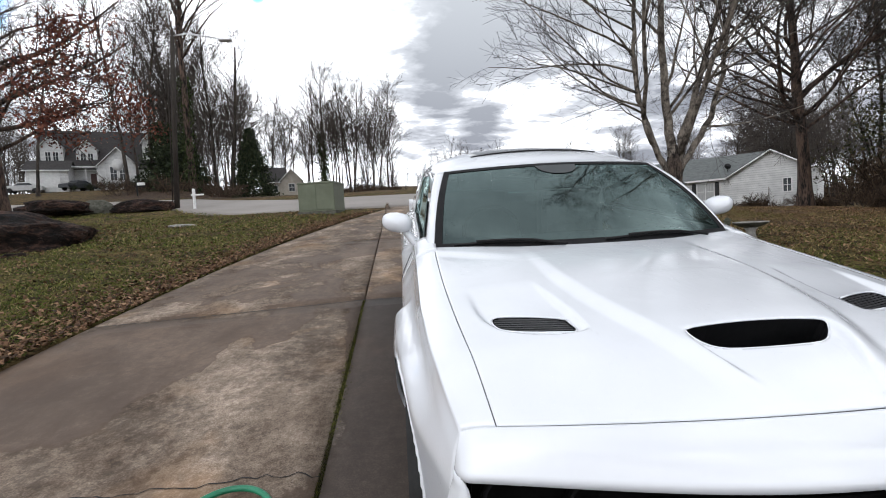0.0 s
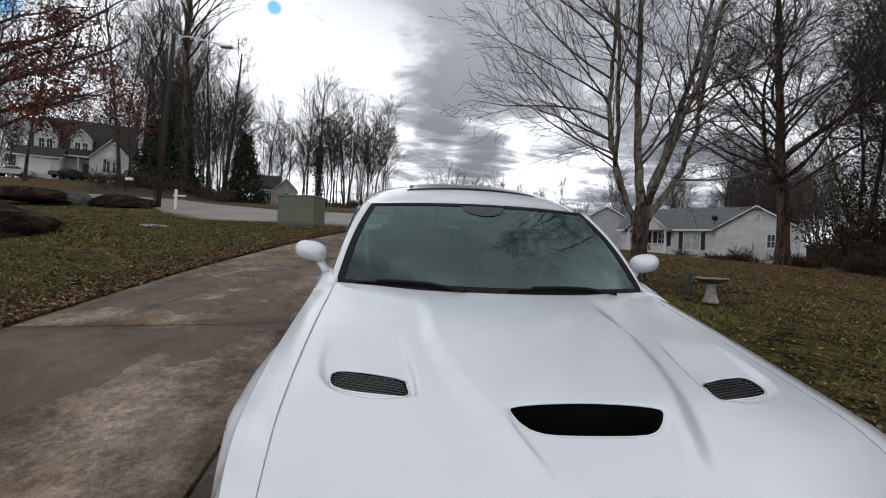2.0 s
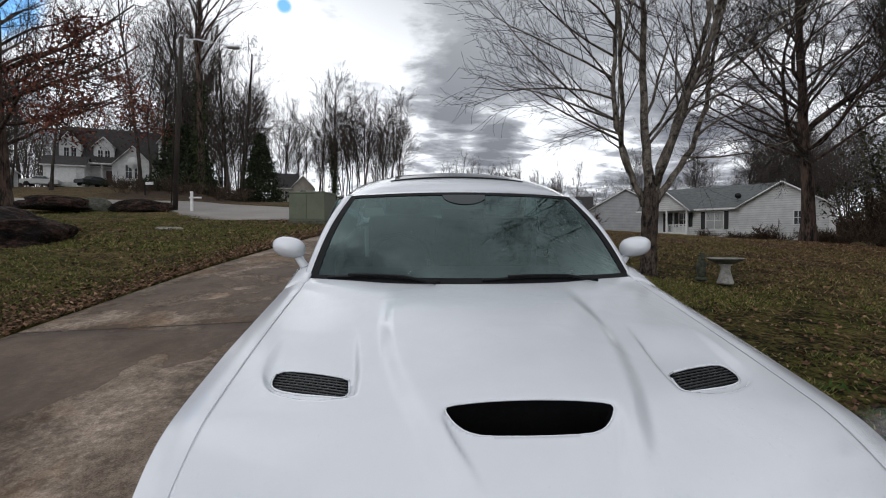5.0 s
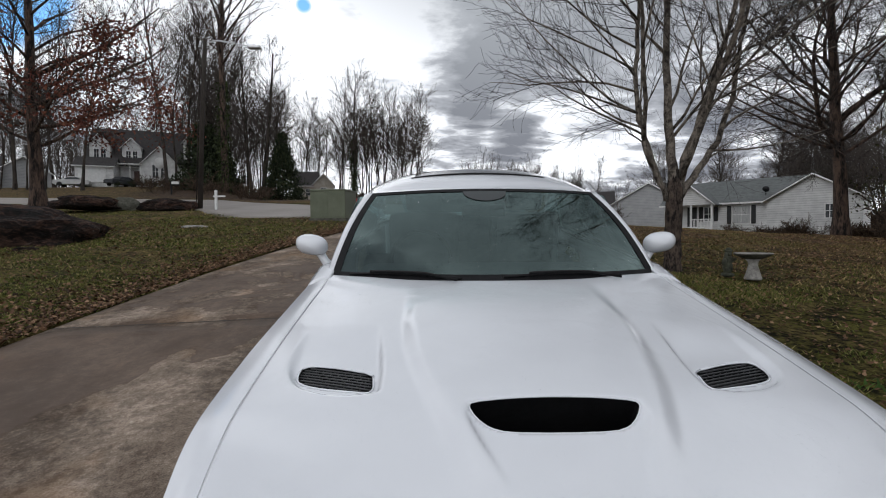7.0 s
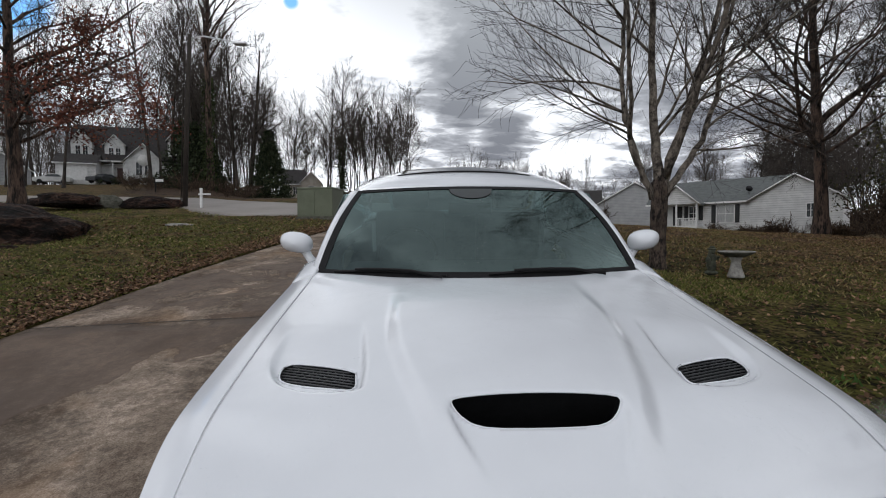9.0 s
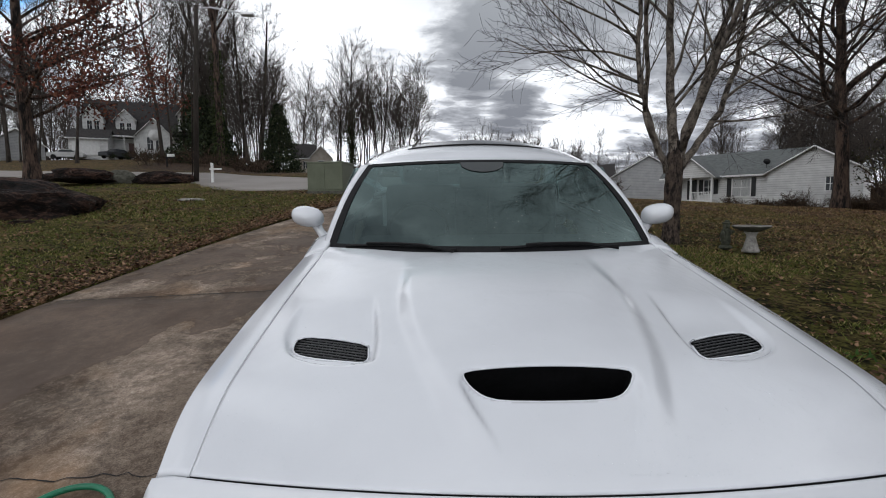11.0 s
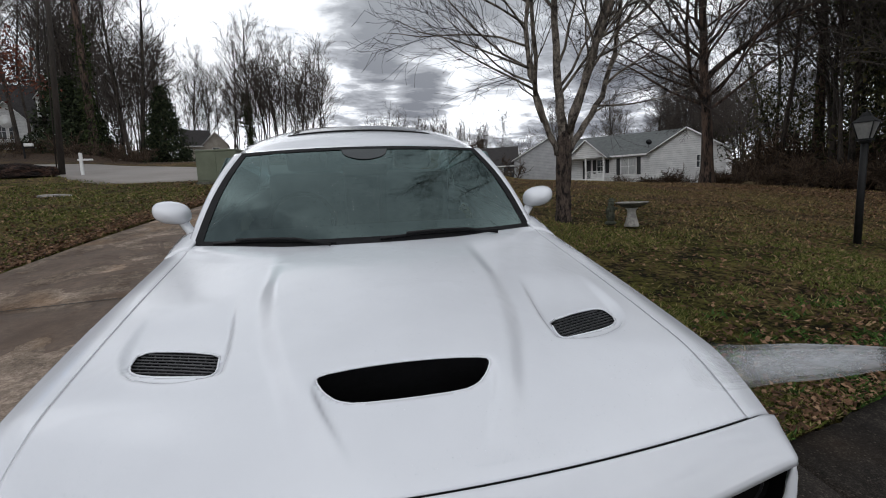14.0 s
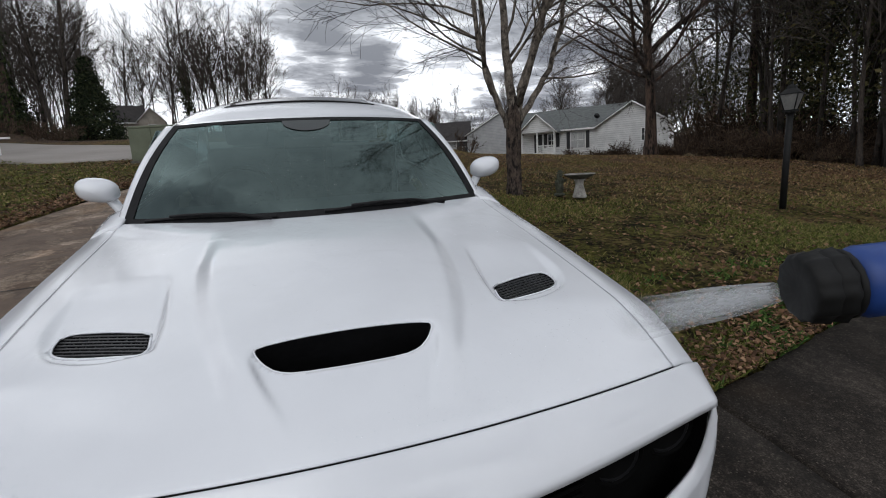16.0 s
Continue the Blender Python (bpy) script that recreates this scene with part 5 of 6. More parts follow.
def make_forest():
    kinds = [finish_tree(forest_tree(20 + i, h, r, c), on_ground(*at), "tall bare woodland tree", BARK_FAR, TWIG_FAR, "woodland trees")
             for i, (h, r, c, at) in enumerate(((19, 0.17, 0.40, (-25.5, 47)), (17, 0.12, 0.34, (-14, 66)), (20, 0.15, 0.46, (-33, 58)), (15, 0.11, 0.30, (-9, 72)), (18, 0.13, 0.38, (-5.5, 78))))]
    r = random.Random(3)
    spots = []
    # the stand beyond the street
    for k in range(34):
        spots.append((r.uniform(-25, -3.0), r.uniform(64, 96), r.uniform(0.70, 0.95)))
    for k in range(15):
        y = r.uniform(46, 100)
        spots.append((-y * r.uniform(0.44, 0.56), y, r.uniform(0.8, 1.05)))
    for k in range(44):
        spots.append((r.uniform(-105, -42), r.uniform(84, 108), r.uniform(0.85, 1.2)))
    for k in range(14):
        spots.append((r.uniform(-64, -44), r.uniform(36, 56), r.uniform(0.7, 0.9)))
    for k in range(14):
        y = r.uniform(58, 92)
        spots.append((-y * r.uniform(0.34, 0.43), y, r.uniform(0.75, 1.0)))
    # tall trees round the house across the street
    spots += [(-35.5, 46, 1.30), (-33, 56, 1.30), (-47.5, 52, 1.25), (-28.5, 62, 1.25), (-58, 57, 1.35), (-50, 88, 1.5), (-68, 82, 1.5)]
    # behind the neighbour's house and along the woods
    for k in range(36):
        spots.append((r.uniform(22, 80), r.uniform(56, 86), r.uniform(0.5, 0.8)))
    for k in range(80):
        y = r.uniform(-6, 34)
        spots.append((r.uniform(16.5, 36) + 0.12 * y, y, r.uniform(0.5, 0.85)))
    for k in range(42):
        y = r.uniform(50, 80)
        spots.append((y * r.uniform(0.70, 1.04), y, r.uniform(0.6, 0.95)))
    for k in range(22):
        y = r.uniform(-2, 17)
        spots.append((15.2 + 0.10 * y + r.uniform(0, 2.5), y, r.uniform(0.55, 0.8)))
    for x, y, s in spots:
        if (18 < x < 38 and 28 < y < 53) or (x > 4 and 8 < y < 40 and x / y < 0.97):
            continue
        if y < 112 and -0.335 < x / y < -0.215:
            x, y, s = x / y * (y * 0.4 + 84), y * 0.4 + 84, s * 1.5
        m = on_ground(x, y, 0, r.uniform(0, 360)) @ Matrix.Diagonal((s, s, s, 1))
        t = copy_thing(r.choice(kinds), m)
        t.matrix_basis = m


make_forest()


def far_woods():
    """Woods too far off to tell tree from tree: slim bare trees joined into one object."""
    r = random.Random(6)
    kinds = []
    for i, (h, c) in enumerate(((16, 0.25), (18, 0.3), (14, 0.2), (15, 0.35))):
        b = forest_tree(60 + i, h, 0.15, c, 3, 18)
        vs = np.array([tuple(v) for v in b.thick[0]] + [tuple(v) for v in b.thin[0]])
        n = len(b.thick[0])
        kinds.append((vs, b.thick[1] + [tuple(k + n for k in f) for f in b.thin[1]]))
    spots = [(r.uniform(-20, 95), r.uniform(125, 185), r.uniform(0.65, 1.0)) for _ in range(130)]
    spots += [(r.uniform(-135, -40), r.uniform(108, 140), r.uniform(0.95, 1.4)) for _ in range(75)]
    spots += [(y * r.uniform(0.02, 0.44), y, r.uniform(0.75, 1.15)) for y in (r.uniform(128, 170) for _ in range(80))]
    V, Fc, at = [], [], 0
    for x, y, s in spots:
        vs, fs = r.choice(kinds)
        a = r.uniform(0, 6.28)
        m = np.array([[math.cos(a), -math.sin(a), 0], [math.sin(a), math.cos(a), 0], [0, 0, 1]]) * s
        V.append(vs @ m.T + np.array((x, y, ground_z(x, y))))
        Fc += [tuple(k + at for k in f) for f in fs]
        at += len(vs)
    tagged(obj("far_woods", np.concatenate(V).tolist(), Fc, TWIG_FAR), "distant bare brown woods along the skyline", "woods", kind="stuff")


far_woods()


def street_trees():
    b = broad_tree(31, 15.5, 0.24, 4, 0.30, 0.022, 26, 0.25, 0.36, 0.010)
    finish_tree(b, on_ground(-17.5, 45.5), "spreading bare tree across the street", BARK_FAR, TWIG_FAR)
    b = forest_tree(41, 24, 0.34, 0.5)
    t = finish_tree(b, on_ground(-19.45, 41.5), "tall ivy-clad tree across the street", BARK_DARK, TWIG_FAR)
    r = random.Random(9)
    pts = [Vector((0.05 * r.gauss(0, 1), 0.05 * r.gauss(0, 1), z)) for z in np.linspace(0, 9.5, 70)]
    obj("ivy", *leaf_cloud(pts, 3600, 0.13, r, 0.25), IVY, t, "dark ivy on the trunk")
    b = forest_tree(42, 20, 0.22, 0.4)
    t = finish_tree(b, on_ground(-13.8, 74), "woodland tree clad in dark ivy", BARK_FAR, TWIG_FAR)
    pts = [Vector((0.05 * r.gauss(0, 1), 0.05 * r.gauss(0, 1), z)) for z in np.linspace(0, 10, 60)]
    obj("ivy", *leaf_cloud(pts, 2600, 0.2, r, 0.40), IVY, t, "dark ivy on the trunk")
    b = forest_tree(43, 17, 0.16, 0.3)
    finish_tree(b, on_ground(-19.5, 46.5), "slender bare woodland tree across the street", BARK_FAR, TWIG_FAR)


street_trees()


def conifer(seed, height, spread, n, label, m, bare=0.05, name="conifer", size=0.16, power=0.8):
    r = random.Random(seed)
    t = root(name, m, label, "tree")
    tube("trunk", [(0, 0, -0.2), (0.03, 0, height * 0.5), (0, 0, height)], [0.02 * height, 0.013 * height, 0.01], BARK_DARK, t)
    pts = []
    for k in range(n):
        f = bare + (1 - bare) * r.random() ** 1.15
        a = r.uniform(0, 6.283)
        lobe = 1 + 0.25 * math.sin(a * 3 + f * 17 + seed) + 0.18 * math.sin(f * 41 + seed)
        q = spread * lobe * (1 - f) ** power * (0.35 + 0.65 * r.random() ** 0.4)
        pts.append(Vector((q * math.cos(a), q * math.sin(a), f * height - 0.12 * q)))
    vs, fs = leaf_cloud(pts, n * 8, size, r, 0.09 * spread)
    obj("crown", vs, fs, PINE if name == "pine" else NEEDLES, t)
    return t


conifer(1, 6.3, 2.1, 1500, "dark green cedar beside the street", on_ground(-15.6, 45.5), 0.02, size=0.13)
for i, (x, y, h, w) in enumerate(((-22.5, 45, 6.0, 2.4), (-20.6, 43.5, 4.8, 2.0), (-24.5, 47, 6.5, 2.4))):
    conifer(5 + i, h, w, 600, "dark evergreen beside the house", on_ground(x, y), 0.02, size=0.16)
for i, (x, y, h, w) in enumerate(((20.5, 11.5, 15, 4.2), (23, 8, 16, 4.4), (26, 14, 17, 4.6), (19.5, 5.0, 14, 4.0), (28, 5, 17, 5), (24, 20, 15, 4.2), (22, 1, 15, 4.5), (31, 11, 18, 5), (33, 20, 18, 5), (30, -2, 17, 5), (38, 14, 19, 5), (36, 6, 18, 5), (40, 24, 19, 5.5), (34, -3, 18, 5), (44, 10, 20, 5.5), (27, 9, 16, 4.6), (25, 3.5, 16, 4.4))):
    conifer(12 + i, h, w, 1700, "tall dark pine in the woods", on_ground(x, y), 0.14, "pine", 0.10, 0.5)


# ---- brush, grass and leaves ----
def blades(name, base, height, width, lean, mat, label, category, seed):
    """Many thin upright blades as one object; base is an (n, 3) array."""
    r = np.random.RandomState(seed)
    n = len(base)
    a = r.uniform(0, 2 * np.pi, n)
    side = np.stack([np.cos(a), np.sin(a), np.zeros(n)], 1) * (width * r.uniform(0.6, 1.3, n))[:, None]
    b = r.uniform(0, 2 * np.pi, n)
    tip = np.stack([np.cos(b) * lean, np.sin(b) * lean, np.ones(n)], 1) * (height * r.uniform(0.5, 1.2, n))[:, None] * r.uniform(0.6, 1.0, (n, 1))
    tip[:, 2] *= 0.9
    mid = tip * 0.55 + np.stack([np.zeros(n), np.zeros(n), 0.12 * tip[:, 2]], 1)
    vs = np.stack([base - side, base + side, base + mid + side * 0.6, base + tip, base + mid - side * 0.6], 1).reshape(-1, 3)
    k = np.arange(n)[:, None] * 5
    fs = (k + np.array([[0, 1, 2, 3, 4]])).tolist()
    return tagged(obj(name, vs.tolist(), fs, mat), label, category, kind="stuff")


def scatter(n, x0, x1, y0, y1, seed, keep):
    r = np.random.RandomState(seed)
    out = []
    while len(out) < n:
        x, y = r.uniform(x0, x1), r.uniform(y0, y1)
        if keep(x, y, r):
            out.append((x, y, lawn_z(x, y)))
    return np.array(out)


def patch(x, y):
    return noise.noise(Vector((x * 0.7, y * 0.7, 1.7))) + 0.5 * noise.noise(Vector((x * 2.3, y * 2.3, 5.0)))


def on_lawn(x, y):
    return not in_drive(x, y) and (y < street_near(x) - 0.2 or x > 2.2)


def make_lawn():
    near = lambda x, y, r: on_lawn(x, y) and r.rand() < 1.3 / (1 + 0.10 * (abs(x) + y)) and patch(x, y) + r.normal(0, 0.22) > -0.15
    g1 = scatter(64000, -13, -3.2, 1.0, 14.5, 1, near)
    blades("grass", g1, np.full(len(g1), 0.040), np.full(len(g1), 0.0065), 0.9, GRASS, "patchy short winter grass", "grass", 1)
    g2 = scatter(95000, 1.5, 13, 0.9, 13, 2, lambda x, y, r: near(x, y, r) and patch(x, y) + r.normal(0, 0.2) > 0.02 and r.rand() > 0.9 * ease(3.5, 8.0, y + 0.3 * x))
    blades("grass", g2, np.full(len(g2), 0.040), np.full(len(g2), 0.0050), 0.9, GRASS, "patchy short winter grass", "grass", 2)
    g4 = scatter(60000, 1.8, 18, 4.5, 24, 4, lambda x, y, r: on_lawn(x, y) and r.rand() < ease(3.0, 8.0, y + 0.3 * x) and patch(x, y) + r.normal(0, 0.25) > -0.2)
    blades("grass", g4, np.full(len(g4), 0.05), np.full(len(g4), 0.009), 1.0, DRY_GRASS, "straw-coloured dry winter grass", "grass", 4)
    g3 = scatter(20000, -26, -2, 8, 22, 3, lambda x, y, r: on_lawn(x, y) and patch(x, y) + r.normal(0, 0.25) > -0.1)
    blades("grass", g3, np.full(len(g3), 0.06), np.full(len(g3), 0.012), 1.0, GRASS, "thin winter grass up the slope", "grass", 3)


def fallen(name, pts, size, seed, label):
    r = np.random.RandomState(seed)
    n = len(pts)
    a, t, u = r.uniform(0, 2 * np.pi, n), r.normal(0, 0.35, n), r.normal(0, 0.35, n)
    s = size * r.uniform(0.5, 1.3, n)
    ex = np.stack([np.cos(a), np.sin(a), t], 1) * s[:, None]
    ey = np.stack([-np.sin(a), np.cos(a), u], 1) * (s * r.uniform(0.45, 0.8, n))[:, None]
    c = pts + np.stack([np.zeros(n), np.zeros(n), 0.012 + 0.018 * r.rand(n)], 1)
    up = np.stack([np.zeros(n), np.zeros(n), s * r.uniform(0.1, 0.5, n)], 1)
    vs = np.stack([c - ex, c - ey * 0.8 + up, c + ex * 0.2 - ey, c + ex + up * 0.6, c + ex * 0.1 + ey, c + ey * 0.5 - ex * 0.6 + up], 1).reshape(-1, 3)
    k = np.arange(n)[:, None] * 6
    fs = (k + np.array([[0, 1, 2, 3, 4, 5]])).tolist()
    return tagged(obj(name, vs.tolist(), fs, DEAD_LEAF), label, "leaves", kind="stuff")


def make_leaf_litter():
    def edge(x, y, r):
        d = drive_left(y) - x
        return d > -0.10 and r.rand() < math.exp(-max(d, 0) / 0.33)

    fallen("fallen_leaves", scatter(13000, -5.6, -1.0, 1.2, 13, 11, edge), 0.024, 11, "brown leaves drifted along the driveway edge")
    few = lambda x, y, r: on_lawn(x, y) and r.rand() < 0.55 + 0.6 * noise.noise(Vector((x * 0.5, y * 0.5, 9.0)))
    fallen("fallen_leaves", scatter(10000, -13, -3.2, 1.2, 14.5, 12, few), 0.027, 12, "scattered brown leaves on the grass")
    fallen("fallen_leaves", scatter(34000, 1.6, 14, 1.0, 14, 13, few), 0.0205, 13, "scattered brown leaves on the grass")
    fallen("fallen_leaves", scatter(2400, 1.6, 4.2, 1.15, 2.4, 14, lambda x, y, r: on_lawn(x, y) and r.rand() < math.exp(-(y - 1.1 - 0.27 * (x - 1.62)) / 0.25)), 0.0175, 14, "brown leaves at the edge of the parking pad")
    fallen("fallen_leaves", scatter(5000, 9.5, 16.5, 4, 17, 15, lambda x, y, r: r.rand() < ease(9.5, 14, x)), 0.035, 15, "brown leaf litter at the edge of the woods")
    weeds = scatter(2600, 1.6, 4.2, 1.12, 2.6, 16, lambda x, y, r: on_lawn(x, y) and noise.noise(Vector((x * 3.5, y * 3.5, 2.0))) > 0.05 and r.rand() < math.exp(-(y - 1.1 - 0.27 * (x - 1.62)) / 0.4))
    blades("weeds", weeds, np.full(len(weeds), 0.05), np.full(len(weeds), 0.009), 1.1, WEED, "low green weeds along the parking pad", "weeds", 16)


make_lawn()
make_leaf_litter()


def thicket(name, spots, label, seed, mat):
    """Many bare shrubs joined into one object; spots are (x, y, height)."""
    r = random.Random(seed)
    kinds = []
    for i in range(4):
        b = Branching(seed * 10 + i, 0.02, 3, 4, 0.010, True)
        for k in range(6):
            a = k * 1.05 + r.uniform(-0.3, 0.3)
            b.limb((0.03 * math.cos(a), 0.03 * math.sin(a), -0.05), (0.55 * math.cos(a), 0.55 * math.sin(a), 1.0), r.uniform(0.7, 1.1), 0.014, 1, 0.05, (6, 8), (22, 55), (0.38, 0.66), 0.14, 0.25)
        vs = np.array([tuple(v) for v in b.thick[0]] + [tuple(v) for v in b.thin[0]])
        n = len(b.thick[0])
        kinds.append((vs, b.thick[1] + [tuple(k + n for k in f) for f in b.thin[1]]))
    V, Fc, at = [], [], 0
    for x, y, h in spots:
        vs, fs = r.choice(kinds)
        a, s = r.uniform(0, 6.28), h * r.uniform(0.7, 1.2)
        m = np.array([[math.cos(a), -math.sin(a), 0], [math.sin(a), math.cos(a), 0], [0, 0, 1]]) * s
        V.append(vs @ m.T + np.array((x, y, ground_z(x, y))))
        Fc += [tuple(k + at for k in f) for f in fs]
        at += len(vs)
    tagged(obj(name, np.concatenate(V).tolist(), Fc, mat), label, "brush", kind="stuff")


def make_brush():
    r = random.Random(8)
    edge = lambda t: (12.6 + 3.4 * math.sin(2.4 * t), 17.0 - 24 * t)
    rows = []
    for k in range(150):
        t, d = r.random(), r.random()
        x, y = edge(t)
        x, y = x + 1.6 + 4.0 * d, y + r.uniform(-0.5, 0.5)
        if y < 6 or x / y > 0.97:
            rows.append((x, y, r.uniform(0.4, 1.0) + 0.6 * d))
    thicket("brush", rows, "tangled brown brush along the edge of the woods", 21, BRUSH)
    rows = []
    for k in range(190):
        t, d = r.random(), r.random()
        x, y = edge(t)
        x, y = x + 5 + 20 * d, y * 1.2 + 5 * d
        if y < 6 or x / y > 0.99:
            rows.append((x, y, r.uniform(1.0, 2.6)))
    thicket("brush", rows, "dense dark undergrowth in the woods", 22, BRUSH)
    rows = [(x, y, r.uniform(0.4, 1.3)) for x, y in ((r.uniform(-27, -2.5), r.uniform(27, 60)) for _ in range(260)) if y > street_far(x) + 2 + 0.25 * (-x) and x / y < -0.36]
    thicket("brush", rows, "brown brush below the trees across the street", 24, BRUSH)
    rows = [(x, y, r.uniform(0.5, 1.3)) for x, y in ((r.uniform(-30, -2), r.uniform(58, 78)) for _ in range(120)) if not -0.36 < x / y < -0.20]
    thicket("brush", rows, "tall brown thicket in the stand of trees", 25, BRUSH)
    rows = [(21 + 53 * r.random(), r.uniform(60, 80), r.uniform(2.0, 4.0)) for _ in range(100)]
    thicket("brush", rows, "brown thicket behind the houses", 26, BRUSH)
    rows = []
    for k in range(46):
        t = r.random()
        rows.append((25.5 + 9.0 * t - r.random(), 46.0 - 10.2 * t - 1.4 * r.random(), r.uniform(0.5, 1.1) + (0.5 if t > 0.5 else 0)))
    thicket("brush", rows, "bare brown shrubs before the white house", 27, BRUSH)
    rows = [(-46 + 9 * r.random(), 66 + 6 * r.random(), r.uniform(0.5, 1.2)) for _ in range(40)]
    thicket("brush", rows, "dark shrubs before the street house", 28, NEEDLES)


make_brush()


# ---- street side things ----
def make_rock(m, size, seed, label):
    bm = bmesh.new()
    bmesh.ops.create_icosphere(bm, subdivisions=5, radius=1.0)
    for v in bm.verts:
        d = v.co.normalized()
        o = Vector((seed, seed * 0.7, 0))
        k = 1 + 0.22 * noise.noise(d * 1.2 + o) + 0.14 * noise.noise(d * 2.9 + o) - 0.10 * abs(noise.noise(d * 5 + o)) + 0.045 * noise.noise(d * 12 + o)
        e = [math.copysign(abs(c) ** 0.8, c) for c in d]
        v.co = Vector((e[0] * k * size[0], e[1] * k * size[1], (e[2] if e[2] > 0 else e[2] * 0.3) * k * size[2]))
    ob = part("boulder", bm, ROCK, None, smooth=True)
    ob.matrix_world = m
    return tagged(ob, label, "rock", "boulders on the lawn")


make_rock(on_ground(-10.0, 9.0, 0.0, 4) @ pose(0, 0, 0, 0, 4, 0), (2.4, 1.2, 0.86), 1.0, "large dark boulder with pale lichen, half buried")
make_rock(on_ground(-13.9, 17.7, 0.20, 5), (1.2, 0.8, 0.44), 4.0, "low dark boulder on the grass")
make_rock(on_ground(-10.95, 18.0, 0.04, 0), (1.05, 0.7, 0.42), 8.0, "small flat dark boulder by the street")
make_rock(on_ground(-12.75, 18.2, 0.05, 25), (0.48, 0.3, 0.50), 11.0, "weathered tan upright stone beside the boulders").data.materials[0] = STONE_DARK
make_rock(on_ground(-7.75, 8.0, -0.02, 20), (0.20, 0.14, 0.10), 6.0, "small stone beside the large boulder")
make_rock(on_ground(-6.7, 11.9, -0.02, 10), (0.34, 0.24, 0.06), 3.0, "flat pale stone set in the lawn").data.materials[0] = STONE


def make_utility_box():
    b = root("utility_box", on_ground(-3.44, 13.65, 0.02, -12), "green metal utility cabinet beside the driveway", "utility box")
    boxpart("cabinet", (-0.55, 0.55, -0.42, 0.42, 0.0, 0.82), GREEN_BOX, b, bevel=0.02)
    boxpart("lid", (-0.57, 0.57, -0.44, 0.44, 0.80, 0.86), GREEN_BOX, b, bevel=0.02)
    boxpart("door_panel", (-0.545, -0.01, -0.432, -0.41, 0.05, 0.79), GREEN_BOX, b, bevel=0.006)
    boxpart("door_panel", (0.01, 0.545, -0.432, -0.41, 0.05, 0.79), GREEN_BOX, b, bevel=0.006)
    boxpart("base_pad", (-0.58, 0.58, -0.45, 0.45, -0.15, 0.012), STONE_DARK, b)


make_utility_box()


def make_pole():
    p = root("utility_pole", on_ground(-10.0, 18.6), "leaning wooden utility pole with a street light arm", "utility pole")
    tube("pole", [(0, 0, -0.3), (0.16, 0, 3.4), (0.36, 0, 6.85)], [0.105, 0.092, 0.075], WOOD_POLE, p, sides=12)
    tube("conduit", [(-0.13, -0.03, 0), (0.02, -0.03, 3.4), (0.16, -0.03, 6.2)], 0.020, WOOD_POLE, p)
    arm = tube("lamp_arm", [(0.35, 0, 6.7), (0.9, 0, 6.78), (2.15, 0, 6.55)], 0.03, CHROME, p)
    boxpart("lamp_head", (2.1, 2.6, -0.12, 0.12, 6.44, 6.56), CHROME, p, bevel=0.04)


make_pole()


def make_lamp_post():
    p = root("lamp_post", on_ground(6.25, 4.35, 0, 20), "black metal lamp post with a glass lantern on the lawn", "lamp post")
    top = Vector((0.05, 0, 1.30))
    tube("post", [(0, 0, -0.1), (0.02, 0, 0.7), tuple(top)], [0.043, 0.040, 0.040], BLACK_METAL, p, sides=14)
    lathe("collar", [(0.06, 0), (0.065, 0.02), (0.05, 0.04)], BLACK_METAL, p, at=tuple(top - Vector((0, 0, 0.03))))
    lan = root("lantern", Matrix(), "", "")
    lan.parent = p
    lan.matrix_world = p.matrix_world @ Matrix.Translation(top)
    a, b, h = 0.055, 0.105, 0.22
    cs = [(1, 1), (-1, 1), (-1, -1), (1, -1)]
    for i in range(4):
        c, d = cs[i], cs[(i + 1) % 4]
        obj("lantern_pane", [(c[0] * a, c[1] * a, 0.02), (d[0] * a, d[1] * a, 0.02), (d[0] * b, d[1] * b, h), (c[0] * b, c[1] * b, h)], [(0, 1, 2, 3)], FROSTED, lan)
        tube("lantern_frame", [(c[0] * a, c[1] * a, 0.01), (c[0] * b, c[1] * b, h + 0.01)], 0.008, BLACK_METAL, lan)
    lathe("lantern_roof", [(0.165, 0), (0.155, 0.013), (0.08, 0.07), (0.07, 0.085), (0.05, 0.12), (0.015, 0.13), (0.012, 0.17)], BLACK_METAL, lan, sides=4, at=(0, 0, h)).rotation_euler = (0, 0, radians(45))
    boxpart("lantern_floor", (-0.075, 0.075, -0.075, 0.075, 0, 0.025), BLACK_METAL, lan)


make_lamp_post()


def make_birdbath():
    b = root("birdbath", on_ground(3.83, 5.55), "small weathered cast stone birdbath with a fluted bowl", "birdbath")
    lathe("pedestal", [(0.098, 0), (0.102, 0.025), (0.092, 0.05), (0.072, 0.12), (0.056, 0.19), (0.060, 0.235), (0.085, 0.265), (0.06, 0.28)], STONE, b)
    lathe("bowl", [(0.06, 0.265), (0.13, 0.285), (0.190, 0.315), (0.208, 0.330), (0.212, 0.345), (0.190, 0.345), (0.13, 0.318), (0.02, 0.308)], STONE_DARK, b, sides=48, wobble=lambda t, z: 1 + 0.035 * math.cos(12 * t))
    tube("bowl_rim", [((0.208 + 0.008 * math.cos(12 * t)) * math.cos(t), (0.208 + 0.008 * math.cos(12 * t)) * math.sin(t), 0.343) for t in np.linspace(0, 2 * math.pi, 73)], 0.009, STONE, b, "pale scalloped rim", sides=6)


make_birdbath()


